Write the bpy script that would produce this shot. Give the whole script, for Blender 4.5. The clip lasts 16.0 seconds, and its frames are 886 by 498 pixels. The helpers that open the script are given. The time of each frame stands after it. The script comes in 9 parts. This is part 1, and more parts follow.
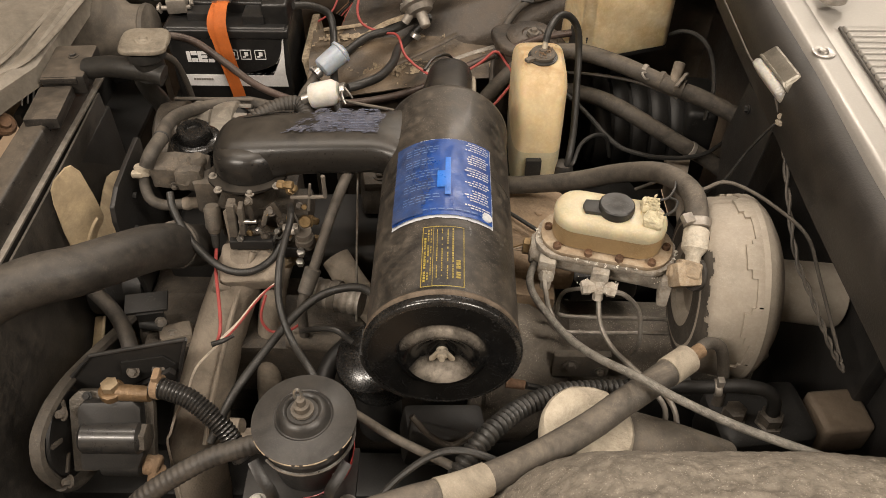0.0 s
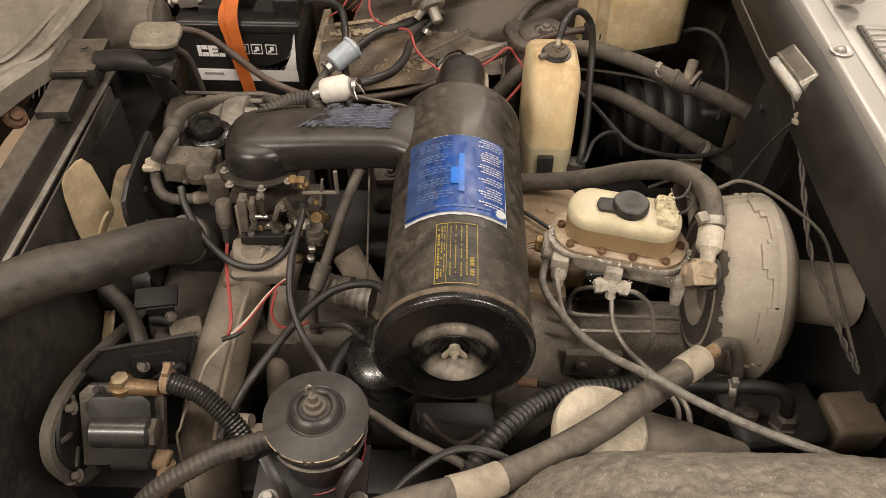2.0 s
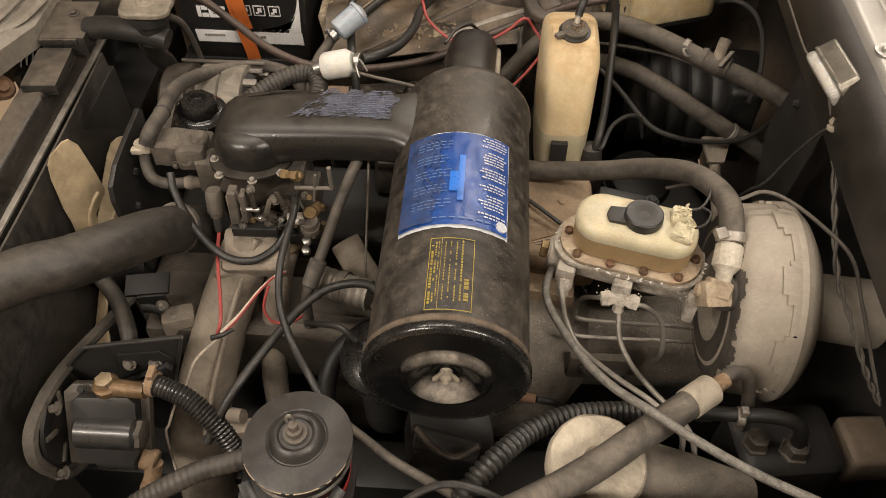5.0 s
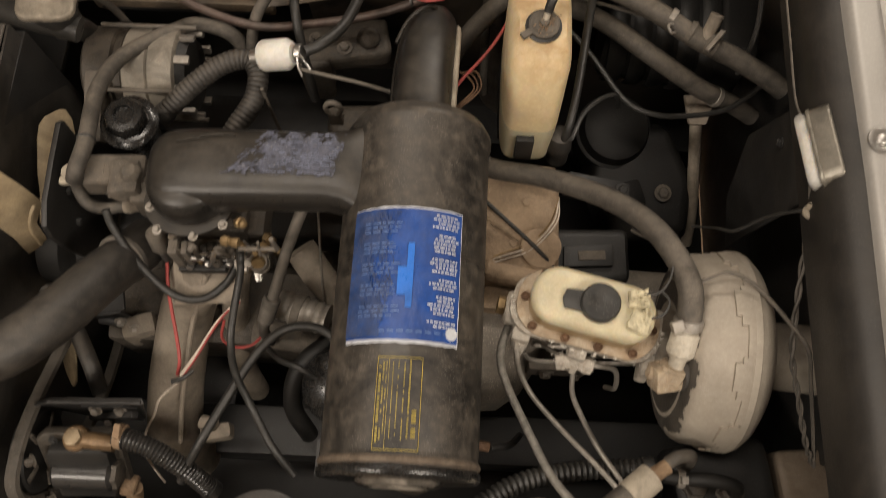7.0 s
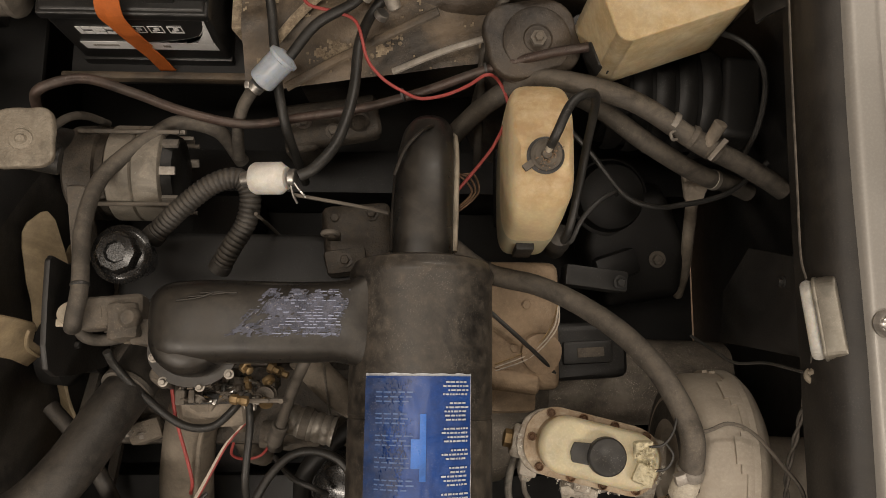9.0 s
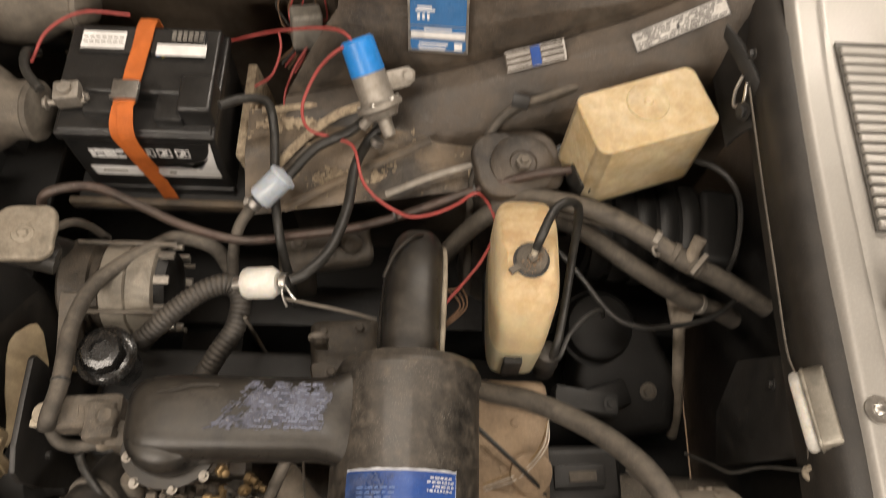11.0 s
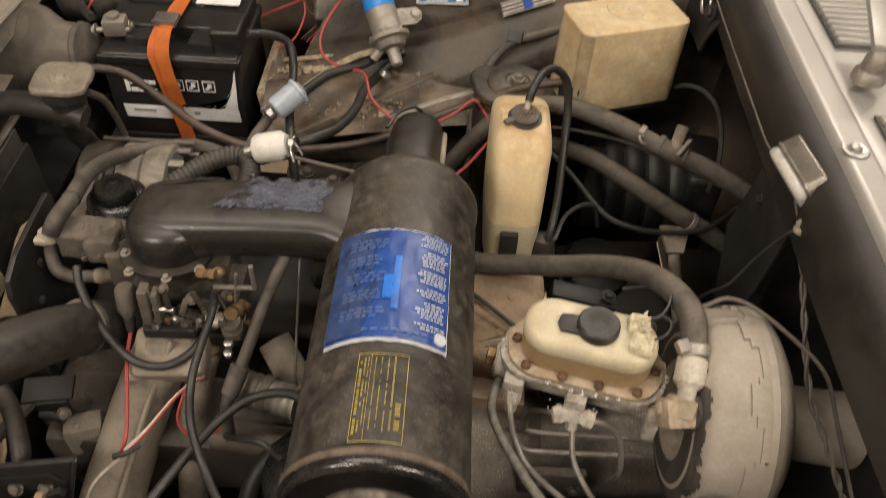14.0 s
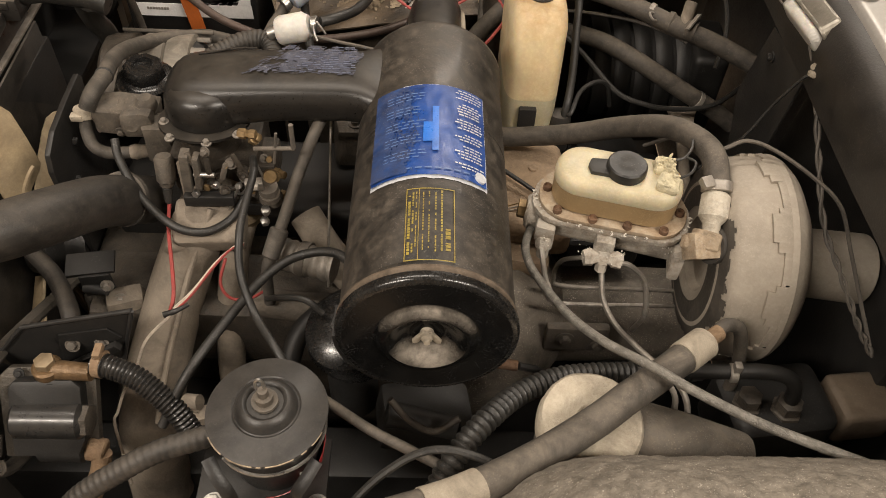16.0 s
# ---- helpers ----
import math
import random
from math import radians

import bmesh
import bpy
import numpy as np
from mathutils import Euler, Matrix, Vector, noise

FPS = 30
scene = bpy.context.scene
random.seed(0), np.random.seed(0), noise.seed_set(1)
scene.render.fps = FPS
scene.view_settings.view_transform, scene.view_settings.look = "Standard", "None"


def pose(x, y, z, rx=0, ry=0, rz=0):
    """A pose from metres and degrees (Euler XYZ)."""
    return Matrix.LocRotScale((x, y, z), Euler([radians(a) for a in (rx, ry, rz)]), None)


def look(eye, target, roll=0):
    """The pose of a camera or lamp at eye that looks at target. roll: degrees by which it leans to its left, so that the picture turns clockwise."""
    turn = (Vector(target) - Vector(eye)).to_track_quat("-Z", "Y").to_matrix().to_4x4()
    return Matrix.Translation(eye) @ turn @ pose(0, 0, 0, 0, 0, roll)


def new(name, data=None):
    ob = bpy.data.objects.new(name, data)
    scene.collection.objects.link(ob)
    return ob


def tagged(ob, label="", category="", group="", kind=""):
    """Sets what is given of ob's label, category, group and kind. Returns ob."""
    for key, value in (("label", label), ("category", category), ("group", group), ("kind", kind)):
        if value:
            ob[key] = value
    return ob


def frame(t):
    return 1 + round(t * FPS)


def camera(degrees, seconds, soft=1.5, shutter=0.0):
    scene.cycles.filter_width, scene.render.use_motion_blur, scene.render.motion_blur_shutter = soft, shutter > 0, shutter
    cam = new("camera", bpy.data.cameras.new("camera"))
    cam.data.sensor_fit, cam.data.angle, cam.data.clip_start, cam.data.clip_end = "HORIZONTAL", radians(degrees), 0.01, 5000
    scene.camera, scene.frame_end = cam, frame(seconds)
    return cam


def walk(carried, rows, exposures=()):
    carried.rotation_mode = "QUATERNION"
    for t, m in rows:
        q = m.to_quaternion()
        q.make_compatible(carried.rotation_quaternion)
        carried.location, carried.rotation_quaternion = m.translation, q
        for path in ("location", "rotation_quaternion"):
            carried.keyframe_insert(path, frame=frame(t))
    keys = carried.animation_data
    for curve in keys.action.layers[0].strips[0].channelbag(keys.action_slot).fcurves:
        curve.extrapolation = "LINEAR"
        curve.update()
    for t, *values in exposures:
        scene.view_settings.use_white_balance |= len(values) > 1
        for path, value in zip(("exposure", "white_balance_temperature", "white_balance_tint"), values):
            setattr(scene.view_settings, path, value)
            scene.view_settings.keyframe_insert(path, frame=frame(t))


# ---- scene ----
cam = camera(58.0, 16.0, soft=0.6, shutter=0.5)
PATH = [
    (0, (0.02, 0.006, 1.451), (0.014, 1.413, 0.03), 0.6),
    (0.5, (0.018, -0.002, 1.447), (0.009, 1.409, 0.029), 0.8),
    (1, (0.012, 0.001, 1.449), (-0.001, 1.405, 0.025), 0.6),
    (1.5, (0.009, 0.0, 1.448), (-0.006, 1.407, 0.027), 0.8),
    (2, (0.011, 0.009, 1.447), (-0.006, 1.411, 0.021), 0.8),
    (2.5, (0.028, 0.021, 1.449), (0.011, 1.42, 0.02), 1.0),
    (3, (0.039, 0.026, 1.451), (0.024, 1.422, 0.018), 1.3),
    (3.5, (0.032, 0.02, 1.451), (0.008, 1.414, 0.016), 1.5),
    (4, (0.032, 0.023, 1.449), (-0.013, 1.41, 0.008), 1.5),
    (4.2, (0.035, 0.031, 1.446), (-0.015, 1.411, -0.001), 1.6),
    (6.3, (0.041, 0.314, 1.55), (-0.078, 1.122, -0.276), -4.7),
    (6.5, (0.055, 0.345, 1.565), (-0.041, 1.077, -0.294), -3.8),
    (7, (0.062, 0.461, 1.619), (0.036, 1.083, -0.282), 0.2),
    (7.5, (0.047, 0.593, 1.647), (0.01, 1.082, -0.292), -2.8),
    (8, (0.027, 0.675, 1.661), (0.022, 1.059, -0.302), 0.3),
    (8.2, (0.025, 0.692, 1.668), (0.039, 1.055, -0.299), 3.1),
    (10.3, (0.009, 0.768, 1.691), (0.077, 1.07, -0.285), 13.1),
    (10.5, (0.019, 0.731, 1.682), (0.076, 1.148, -0.273), 8.6),
    (11, (0.028, 0.624, 1.664), (0.084, 1.44, -0.161), 5.5),
    (11.5, (0.034, 0.536, 1.624), (0.115, 1.743, 0.031), 6.6),
    (12, (0.042, 0.453, 1.571), (0.132, 1.847, 0.14), 6.7),
    (12.5, (0.044, 0.372, 1.523), (0.106, 1.818, 0.143), 5.4),
    (13, (0.045, 0.303, 1.494), (0.09, 1.756, 0.12), 4.6),
    (13.5, (0.049, 0.243, 1.469), (0.079, 1.679, 0.076), 4.0),
    (14, (0.058, 0.202, 1.433), (0.068, 1.578, -0.018), 3.6),
    (14.5, (0.051, 0.169, 1.407), (0.052, 1.477, -0.106), 2.8),
    (15, (0.035, 0.136, 1.4), (0.065, 1.429, -0.126), 3.0),
    (15.5, (0.021, 0.114, 1.39), (0.074, 1.41, -0.133), 3.5),
    (16, (0.007, 0.099, 1.388), (0.073, 1.397, -0.132), 3.8),
]
walk(cam, [(t, look(eye, target, roll)) for t, eye, target, roll in PATH],
     ((0, 0.29), (4.2, 0.29), (6.5, -0.05), (7, -0.12), (8, -0.50), (10.3, -0.42), (10.6, -0.28), (11, 0.22), (11.5, 0.14), (12, 0.05), (13, 0.05), (13.5, 0.04), (14.5, 0.13), (15, 0.12), (16, 0.18)))

# ---- world and light ----
world = bpy.data.worlds.new("garage_air")
scene.world = world
world.use_nodes = True
world.node_tree.nodes["Background"].inputs[0].default_value = (0.9, 0.85, 0.78, 1)
world.node_tree.nodes["Background"].inputs[1].default_value = 0.02


def area_lamp(name, eye, target, sx, sy, watts, colour):
    data = bpy.data.lights.new(name, "AREA")
    data.shape, data.size, data.size_y, data.energy, data.color = "RECTANGLE", sx, sy, watts, colour
    ob = new(name, data)
    ob.matrix_world = look(eye, target)
    return ob


WARM = (1.0, 0.888, 0.768)
area_lamp("ceiling_tube_light", (-0.5, 0.75, 2.72), (-0.5, 0.75, 0), 1.5, 0.25, 19, WARM)
area_lamp("ceiling_tube_light", (0.9, 2.6, 2.72), (0.9, 2.6, 0), 1.5, 0.25, 42, WARM)
area_lamp("ceiling_tube_light", (-1.6, -0.9, 2.72), (-1.6, -0.9, 0), 1.5, 0.25, 64, WARM)
area_lamp("ceiling_tube_light", (1.5, -0.6, 2.72), (1.5, -0.6, 0), 1.5, 0.25, 58, WARM)


# ---- materials ----
def material(name, colour, rough=0.5, metal=0.0, dust=0.3, dust_colour=(0.17, 0.145, 0.115), second=None, patch=25.0, grain=400.0,
             bump=0.15, coat=0.0, patch_mix=0.5, top_dust_sheen=0.0, trans=0.0, spec=0.5, edge=0.18, grime=0.55, specks=0.22, top_from=0.45, top_to=0.97):
    """A worn surface: two colours mottled in patches, fine grain, a film of dust, relief; upward faces can take dust
    and painted sheen.
    """
    m = bpy.data.materials.new(name)
    m.use_nodes = True
    nt = m.node_tree
    n, l = nt.nodes, nt.links
    b = n["Principled BSDF"]
    tc = n.new("ShaderNodeTexCoord")
    geo = n.new("ShaderNodeNewGeometry")
    info = n.new("ShaderNodeObjectInfo")
    shift = n.new("ShaderNodeVectorMath")
    shift.operation = "ADD"
    l.new(geo.outputs["Position"], shift.inputs[0])
    l.new(info.outputs["Random"], shift.inputs[1])

    def noise_node(scale, detail=4.0, roughness=0.6):
        t = n.new("ShaderNodeTexNoise")
        t.inputs["Scale"].default_value, t.inputs["Detail"].default_value, t.inputs["Roughness"].default_value = scale, detail, roughness
        l.new(shift.outputs[0], t.inputs["Vector"])
        return t

    def ramp(src, a, c):
        r = n.new("ShaderNodeMapRange")
        r.inputs["From Min"].default_value, r.inputs["From Max"].default_value = a, c
        l.new(src, r.inputs["Value"])
        return r.outputs["Result"]

    def math_node(op, a, c):
        q = n.new("ShaderNodeMath")
        q.operation = op
        q.use_clamp = True
        for i, v in enumerate((a, c)):
            if isinstance(v, (int, float)):
                q.inputs[i].default_value = v
            else:
                l.new(v, q.inputs[i])
        return q.outputs[0]

    def mix(f, a, c):
        q = n.new("ShaderNodeMix")
        q.data_type = "RGBA"
        for i, v in ((0, f), (6, a), (7, c)):
            if isinstance(v, (tuple, list)):
                q.inputs[i].default_value = (*v[:3], 1)
            elif isinstance(v, (int, float)):
                q.inputs[i].default_value = v
            else:
                l.new(v, q.inputs[i])
        return q.outputs[2]

    big, fine = noise_node(patch), noise_node(grain, 3.0)
    second = second or tuple(c * 0.62 for c in colour)
    body = mix(math_node("MULTIPLY", ramp(big.outputs["Fac"], 0.4, 0.62), patch_mix), colour, second)
    body = mix(math_node("MULTIPLY", ramp(fine.outputs["Fac"], 0.45, 0.75), 0.35), body, tuple(min(1, c * 1.35 + 0.01) for c in colour))
    film = noise_node(patch * 2.7, 6.0, 0.7)
    amount = math_node("MULTIPLY", ramp(film.outputs["Fac"], 0.35, 0.75), dust)
    if top_dust_sheen:
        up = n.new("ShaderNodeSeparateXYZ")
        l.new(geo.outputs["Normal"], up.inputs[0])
        lie = math_node("MULTIPLY", ramp(up.outputs["Z"], top_from, top_to), top_dust_sheen)
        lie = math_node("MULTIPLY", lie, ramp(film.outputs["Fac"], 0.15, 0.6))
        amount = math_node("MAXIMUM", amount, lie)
    # Paler convex edges: wear and edge highlights painted in together.
    if edge:
        worn = math_node("MULTIPLY", ramp(geo.outputs["Pointiness"], 0.53, 0.62), edge)
        body = mix(worn, body, tuple(min(1, c * 1.8 + 0.12) for c in colour))
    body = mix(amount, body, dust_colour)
    if grime:
        soot = noise_node(patch * 0.55, 7.0, 0.68)
        soot.inputs["Distortion"].default_value = 0.6
        body = mix(math_node("MULTIPLY", ramp(soot.outputs["Fac"], 0.48, 0.64), grime), body, tuple(c * 0.30 for c in colour))
    if specks:
        grit = noise_node(620.0, 1.0, 0.5)
        spread = noise_node(patch * 1.4, 3.0)
        spot = math_node("MULTIPLY", ramp(grit.outputs["Fac"], 0.615, 0.68), ramp(spread.outputs["Fac"], 0.42, 0.62))
        body = mix(math_node("MULTIPLY", spot, specks), body, tuple(min(0.6, c * 1.6 + 0.10) for c in dust_colour))
    l.new(body, b.inputs["Base Color"])
    l.new(math_node("ADD", math_node("MULTIPLY", amount, 0.45), math_node("ADD", math_node("MULTIPLY", ramp(fine.outputs["Fac"], 0.3, 0.7), 0.12), rough - 0.06)),
          b.inputs["Roughness"])
    b.inputs["Metallic"].default_value = metal
    b.inputs["Specular IOR Level"].default_value = spec
    b.inputs["Coat Weight"].default_value = coat
    b.inputs["Coat Roughness"].default_value = 0.12
    if trans:
        b.inputs["Subsurface Weight"].default_value = trans
        b.inputs["Subsurface Radius"].default_value = (0.02, 0.012, 0.006)
        b.inputs["Subsurface Scale"].default_value = 0.6
    if bump:
        bp = n.new("ShaderNodeBump")
        bp.inputs["Strength"].default_value, bp.inputs["Distance"].default_value = min(1.0, bump * 1.5), 0.0024
        h = math_node("ADD", math_node("MULTIPLY", big.outputs["Fac"], 0.5), math_node("MULTIPLY", fine.outputs["Fac"], 0.5))
        l.new(h, bp.inputs["Height"])
        l.new(bp.outputs[0], b.inputs["Normal"])
    return m


DUST = (0.20, 0.165, 0.125)
M_SILVER = material("silver_car_paint", (0.38, 0.365, 0.34), 0.44, 0.35, 0.12, (0.40, 0.36, 0.31), second=(0.35, 0.335, 0.31), patch=6, bump=0.02, coat=0.12, edge=0.0, grime=0.12, specks=0.0)
M_SILVER_DULL = material("dull_silver_paint", (0.42, 0.40, 0.37), 0.45, 0.3, 0.45, (0.30, 0.26, 0.21), patch=12, bump=0.05)
M_WING = material("black_underbonnet_paint", (0.040, 0.033, 0.026), 0.40, 0.0, 0.65, (0.118, 0.090, 0.064), patch=11, grain=160, bump=0.5, second=(0.075, 0.052, 0.034), top_dust_sheen=0.4, grime=0.85)
M_LEDGE = material("rust_stained_black_paint", (0.065, 0.052, 0.039), 0.45, 0.0, 0.5, (0.15, 0.114, 0.078), patch=16, grain=200, bump=0.7, second=(0.23, 0.165, 0.10), patch_mix=0.6, grime=0.8)
M_BULK = material("satin_black_paint", (0.012, 0.0115, 0.011), 0.40, 0.0, 0.25, (0.055, 0.047, 0.039), patch=14, bump=0.15, top_dust_sheen=0.2, specks=0.03)
# Rail: its soft top highlight is painted in along with the dust.
M_RAIL = material("dusty_black_rail_paint", (0.014, 0.013, 0.012), 0.42, 0.0, 0.35, (0.075, 0.063, 0.05), patch=10, bump=0.12, top_dust_sheen=0.30, top_from=0.3, top_to=0.95, specks=0.10)
M_DARK = material("oily_black_metal", (0.007, 0.0066, 0.006), 0.5, 0.0, 0.22, (0.028, 0.024, 0.019), patch=20, bump=0.1)
M_CAN = material("black_enamel", (0.017, 0.016, 0.015), 0.36, 0.0, 0.75, (0.130, 0.108, 0.083), patch=24, grain=250, bump=0.10, coat=0.06, top_dust_sheen=0.42, top_from=0.3, grime=0.8, specks=0.25)
M_CAPBLACK = material("glossy_black_enamel", (0.010, 0.010, 0.010), 0.26, 0.0, 0.05, (0.10, 0.085, 0.068), patch=30, bump=0.02, coat=0.3, specks=0.03, edge=0.0)
M_DUCT = material("black_moulded_plastic", (0.014, 0.013, 0.012), 0.30, 0.0, 0.12, (0.085, 0.072, 0.056), patch=18, grain=300, bump=0.03, top_dust_sheen=0.45, top_from=0.70, specks=0.06, edge=0.0)
# Rubber and hose: paler tops paint the highlight together with lying dust.
M_RUBBER = material("dusty_black_rubber", (0.026, 0.024, 0.022), 0.46, 0.0, 0.30, (0.150, 0.127, 0.100), patch=30, bump=0.2, top_dust_sheen=0.42, top_from=0.55, top_to=1.0, specks=0.08)
M_HOSE = material("grey_dusty_hose", (0.055, 0.049, 0.042), 0.58, 0.0, 0.40, (0.22, 0.187, 0.148), patch=34, bump=0.2, top_dust_sheen=0.62, top_from=0.35, top_to=1.0, specks=0.1)
M_HOSE_BLACK = material("black_hose", (0.016, 0.016, 0.015), 0.42, 0.0, 0.2, (0.10, 0.085, 0.068), patch=34, bump=0.1)
M_IRON = material("dirty_cast_iron", (0.10, 0.088, 0.073), 0.7, 0.1, 0.6, (0.20, 0.165, 0.125), patch=28, grain=220, bump=0.6, second=(0.06, 0.05, 0.042))
M_GREASE = material("greasy_dark_casting", (0.045, 0.038, 0.030), 0.5, 0.2, 0.6, (0.12, 0.095, 0.068), patch=45, grain=300, bump=0.6, second=(0.020, 0.017, 0.014))
M_EXH = material("dusty_exhaust_casting", (0.265, 0.225, 0.178), 0.75, 0.1, 0.5, (0.31, 0.262, 0.205), patch=24, grain=260, bump=0.5, second=(0.10, 0.085, 0.068), specks=0.12)
M_ALU = material("dirty_aluminium", (0.36, 0.335, 0.30), 0.48, 0.65, 0.5, (0.23, 0.195, 0.15), patch=40, bump=0.3, second=(0.24, 0.215, 0.185))
M_CORRODED = material("corroded_aluminium", (0.42, 0.385, 0.33), 0.75, 0.2, 0.6, (0.55, 0.51, 0.45), patch=90, grain=500, bump=0.9, second=(0.22, 0.165, 0.11), patch_mix=0.8)
M_STEEL = material("bright_steel", (0.50, 0.485, 0.46), 0.30, 0.9, 0.25, DUST, patch=60, bump=0.1)
M_BRASS = material("brass", (0.30, 0.205, 0.095), 0.42, 0.7, 0.5, (0.16, 0.115, 0.07), patch=60, bump=0.15)
M_RUST = material("rusty_steel", (0.16, 0.085, 0.045), 0.75, 0.2, 0.4, (0.22, 0.15, 0.09), patch=60, grain=400, bump=0.6, second=(0.07, 0.045, 0.03))
M_BOOST = material("dusty_zinc_plate", (0.40, 0.355, 0.295), 0.55, 0.15, 0.55, (0.29, 0.25, 0.20), patch=14, grain=280, bump=0.25, second=(0.27, 0.24, 0.195), patch_mix=0.7, grime=0.2)
M_BOTTLE = material("yellowed_plastic", (0.78, 0.66, 0.43), 0.36, 0.0, 0.45, (0.42, 0.27, 0.13), patch=13, grain=200, bump=0.08, second=(0.68, 0.51, 0.28), patch_mix=0.65, trans=0.35, edge=0.0, grime=0.14, top_dust_sheen=0.85, top_from=0.12, top_to=0.8, specks=0.3)
M_BOTTLE_LOW = material("washer_fluid_level", (0.50, 0.45, 0.31), 0.42, 0.0, 0.25, (0.40, 0.31, 0.18), patch=16, bump=0.05, trans=0.3, edge=0.0, grime=0.2, specks=0.25)
M_TANK = material("cream_yellowed_plastic", (0.66, 0.56, 0.37), 0.36, 0.0, 0.55, (0.38, 0.26, 0.13), patch=24, grain=200, bump=0.22, second=(0.56, 0.42, 0.22), patch_mix=0.8, trans=0.4, edge=0.0, grime=0.22, top_dust_sheen=0.6, specks=0.25)
M_RES = material("translucent_cream_plastic", (0.58, 0.52, 0.36), 0.38, 0.0, 0.35, (0.50, 0.41, 0.27), patch=30, bump=0.04, trans=0.35, edge=0.0, grime=0.2, specks=0.25)
M_FLUID = material("amber_brake_fluid", (0.34, 0.235, 0.12), 0.35, 0.0, 0.3, (0.32, 0.23, 0.125), patch=24, bump=0.04, trans=0.05, edge=0.0, grime=0.2, specks=0.25)
M_WHITE = material("white_plastic", (0.74, 0.72, 0.67), 0.4, 0.0, 0.25, (0.45, 0.40, 0.32), patch=50, bump=0.06, trans=0.2, edge=0.0, grime=0.2, specks=0.25)
M_CLEAR = material("milky_blue_plastic", (0.42, 0.48, 0.56), 0.28, 0.0, 0.3, (0.50, 0.48, 0.44), patch=50, bump=0.04, trans=0.3, edge=0.0, grime=0.2, specks=0.25)
M_LABEL_BLUE = material("printed_blue_label", (0.014, 0.075, 0.33), 0.30, 0.0, 0.45, (0.045, 0.075, 0.20), patch=18, grain=300, bump=0.05, second=(0.012, 0.045, 0.20), patch_mix=0.9, edge=0.0, grime=0.2, specks=0.25)
M_LABEL_WASHED = material("rubbed_glare_label", (0.024, 0.066, 0.215), 0.33, 0.0, 0.6, (0.075, 0.082, 0.125), patch=40, grain=500, bump=0.08, second=(0.022, 0.040, 0.11), patch_mix=0.9, edge=0.0, specks=0.5)
M_LABEL_PURPLE = material("faded_foil_label", (0.125, 0.135, 0.185), 0.33, 0.35, 0.7, (0.085, 0.080, 0.082), patch=70, grain=700, bump=0.5, second=(0.06, 0.066, 0.10), patch_mix=0.9, edge=0.0, specks=0.9)
M_PRINT = material("white_print", (0.62, 0.64, 0.66), 0.4, 0.0, 0.45, (0.30, 0.33, 0.42), patch=70, bump=0.0, edge=0.0, grime=0.12, specks=0.0)
M_PRINT_YEL = material("yellow_print", (0.40, 0.305, 0.045), 0.45, 0.0, 0.65, (0.10, 0.085, 0.05), patch=80, bump=0.0, edge=0.0)
M_PAPER = material("white_label_paper", (0.84, 0.83, 0.82), 0.35, 0.0, 0.06, (0.5, 0.47, 0.42), patch=30, bump=0.0, edge=0.0, grime=0.12, specks=0.0)
M_PLATE_BLUE = material("blue_enamel_plate", (0.04, 0.17, 0.42), 0.3, 0.1, 0.2, (0.16, 0.22, 0.34), patch=20, bump=0.03, edge=0.0, grime=0.2, specks=0.25)
M_BATT = material("black_battery_plastic", (0.012, 0.012, 0.012), 0.32, 0.0, 0.12, (0.09, 0.08, 0.07), patch=24, bump=0.08, specks=0.12)
M_STRAP = material("orange_webbing", (0.56, 0.135, 0.018), 0.7, 0.0, 0.2, (0.36, 0.13, 0.05), patch=40, grain=900, bump=0.4, edge=0.0, grime=0.12, specks=0.0)
M_RED = material("red_wire_insulation", (0.40, 0.055, 0.050), 0.45, 0.0, 0.55, (0.27, 0.10, 0.085), patch=60, bump=0.05, edge=0.0, grime=0.2, specks=0.25)
M_REDPAINT = material("red_paint", (0.42, 0.012, 0.012), 0.3, 0.0, 0.3, (0.10, 0.03, 0.025), patch=30, bump=0.05)
M_PINK = material("pale_wire_insulation", (0.62, 0.54, 0.45), 0.5, 0.0, 0.12, DUST, patch=60, bump=0.05, edge=0.0)
M_BLUECAP = material("bright_blue_plastic", (0.015, 0.24, 0.72), 0.35, 0.0, 0.12, (0.15, 0.28, 0.5), patch=50, bump=0.05, edge=0.0, grime=0.2, specks=0.25)
M_GREYBOX = material("grey_relay_plastic", (0.20, 0.19, 0.17), 0.55, 0.0, 0.5, (0.26, 0.225, 0.18), patch=40, bump=0.1)
M_YELLOW = material("yellow_tape", (0.62, 0.52, 0.04), 0.5, 0.0, 0.3, (0.4, 0.34, 0.1), patch=50, bump=0.05, edge=0.0)
M_TAPE = material("beige_cloth_tape", (0.36, 0.315, 0.245), 0.7, 0.0, 0.4, (0.27, 0.23, 0.18), patch=40, grain=600, bump=0.4, edge=0.0)
M_FAN = material("cream_fan_plastic", (0.48, 0.38, 0.24), 0.55, 0.0, 0.6, (0.20, 0.16, 0.115), patch=20, bump=0.15, second=(0.40, 0.30, 0.17), edge=0.0)
M_ARCH = material("stone_chip_underseal", (0.19, 0.168, 0.138), 0.8, 0.0, 0.6, (0.26, 0.228, 0.183), patch=90, grain=330, bump=1.0, second=(0.085, 0.073, 0.058), patch_mix=0.8, specks=0.6, grime=0.3)
M_LINING = material("brown_dirty_lining", (0.13, 0.098, 0.068), 0.7, 0.0, 0.6, (0.075, 0.056, 0.039), patch=11, grain=150, bump=0.4)
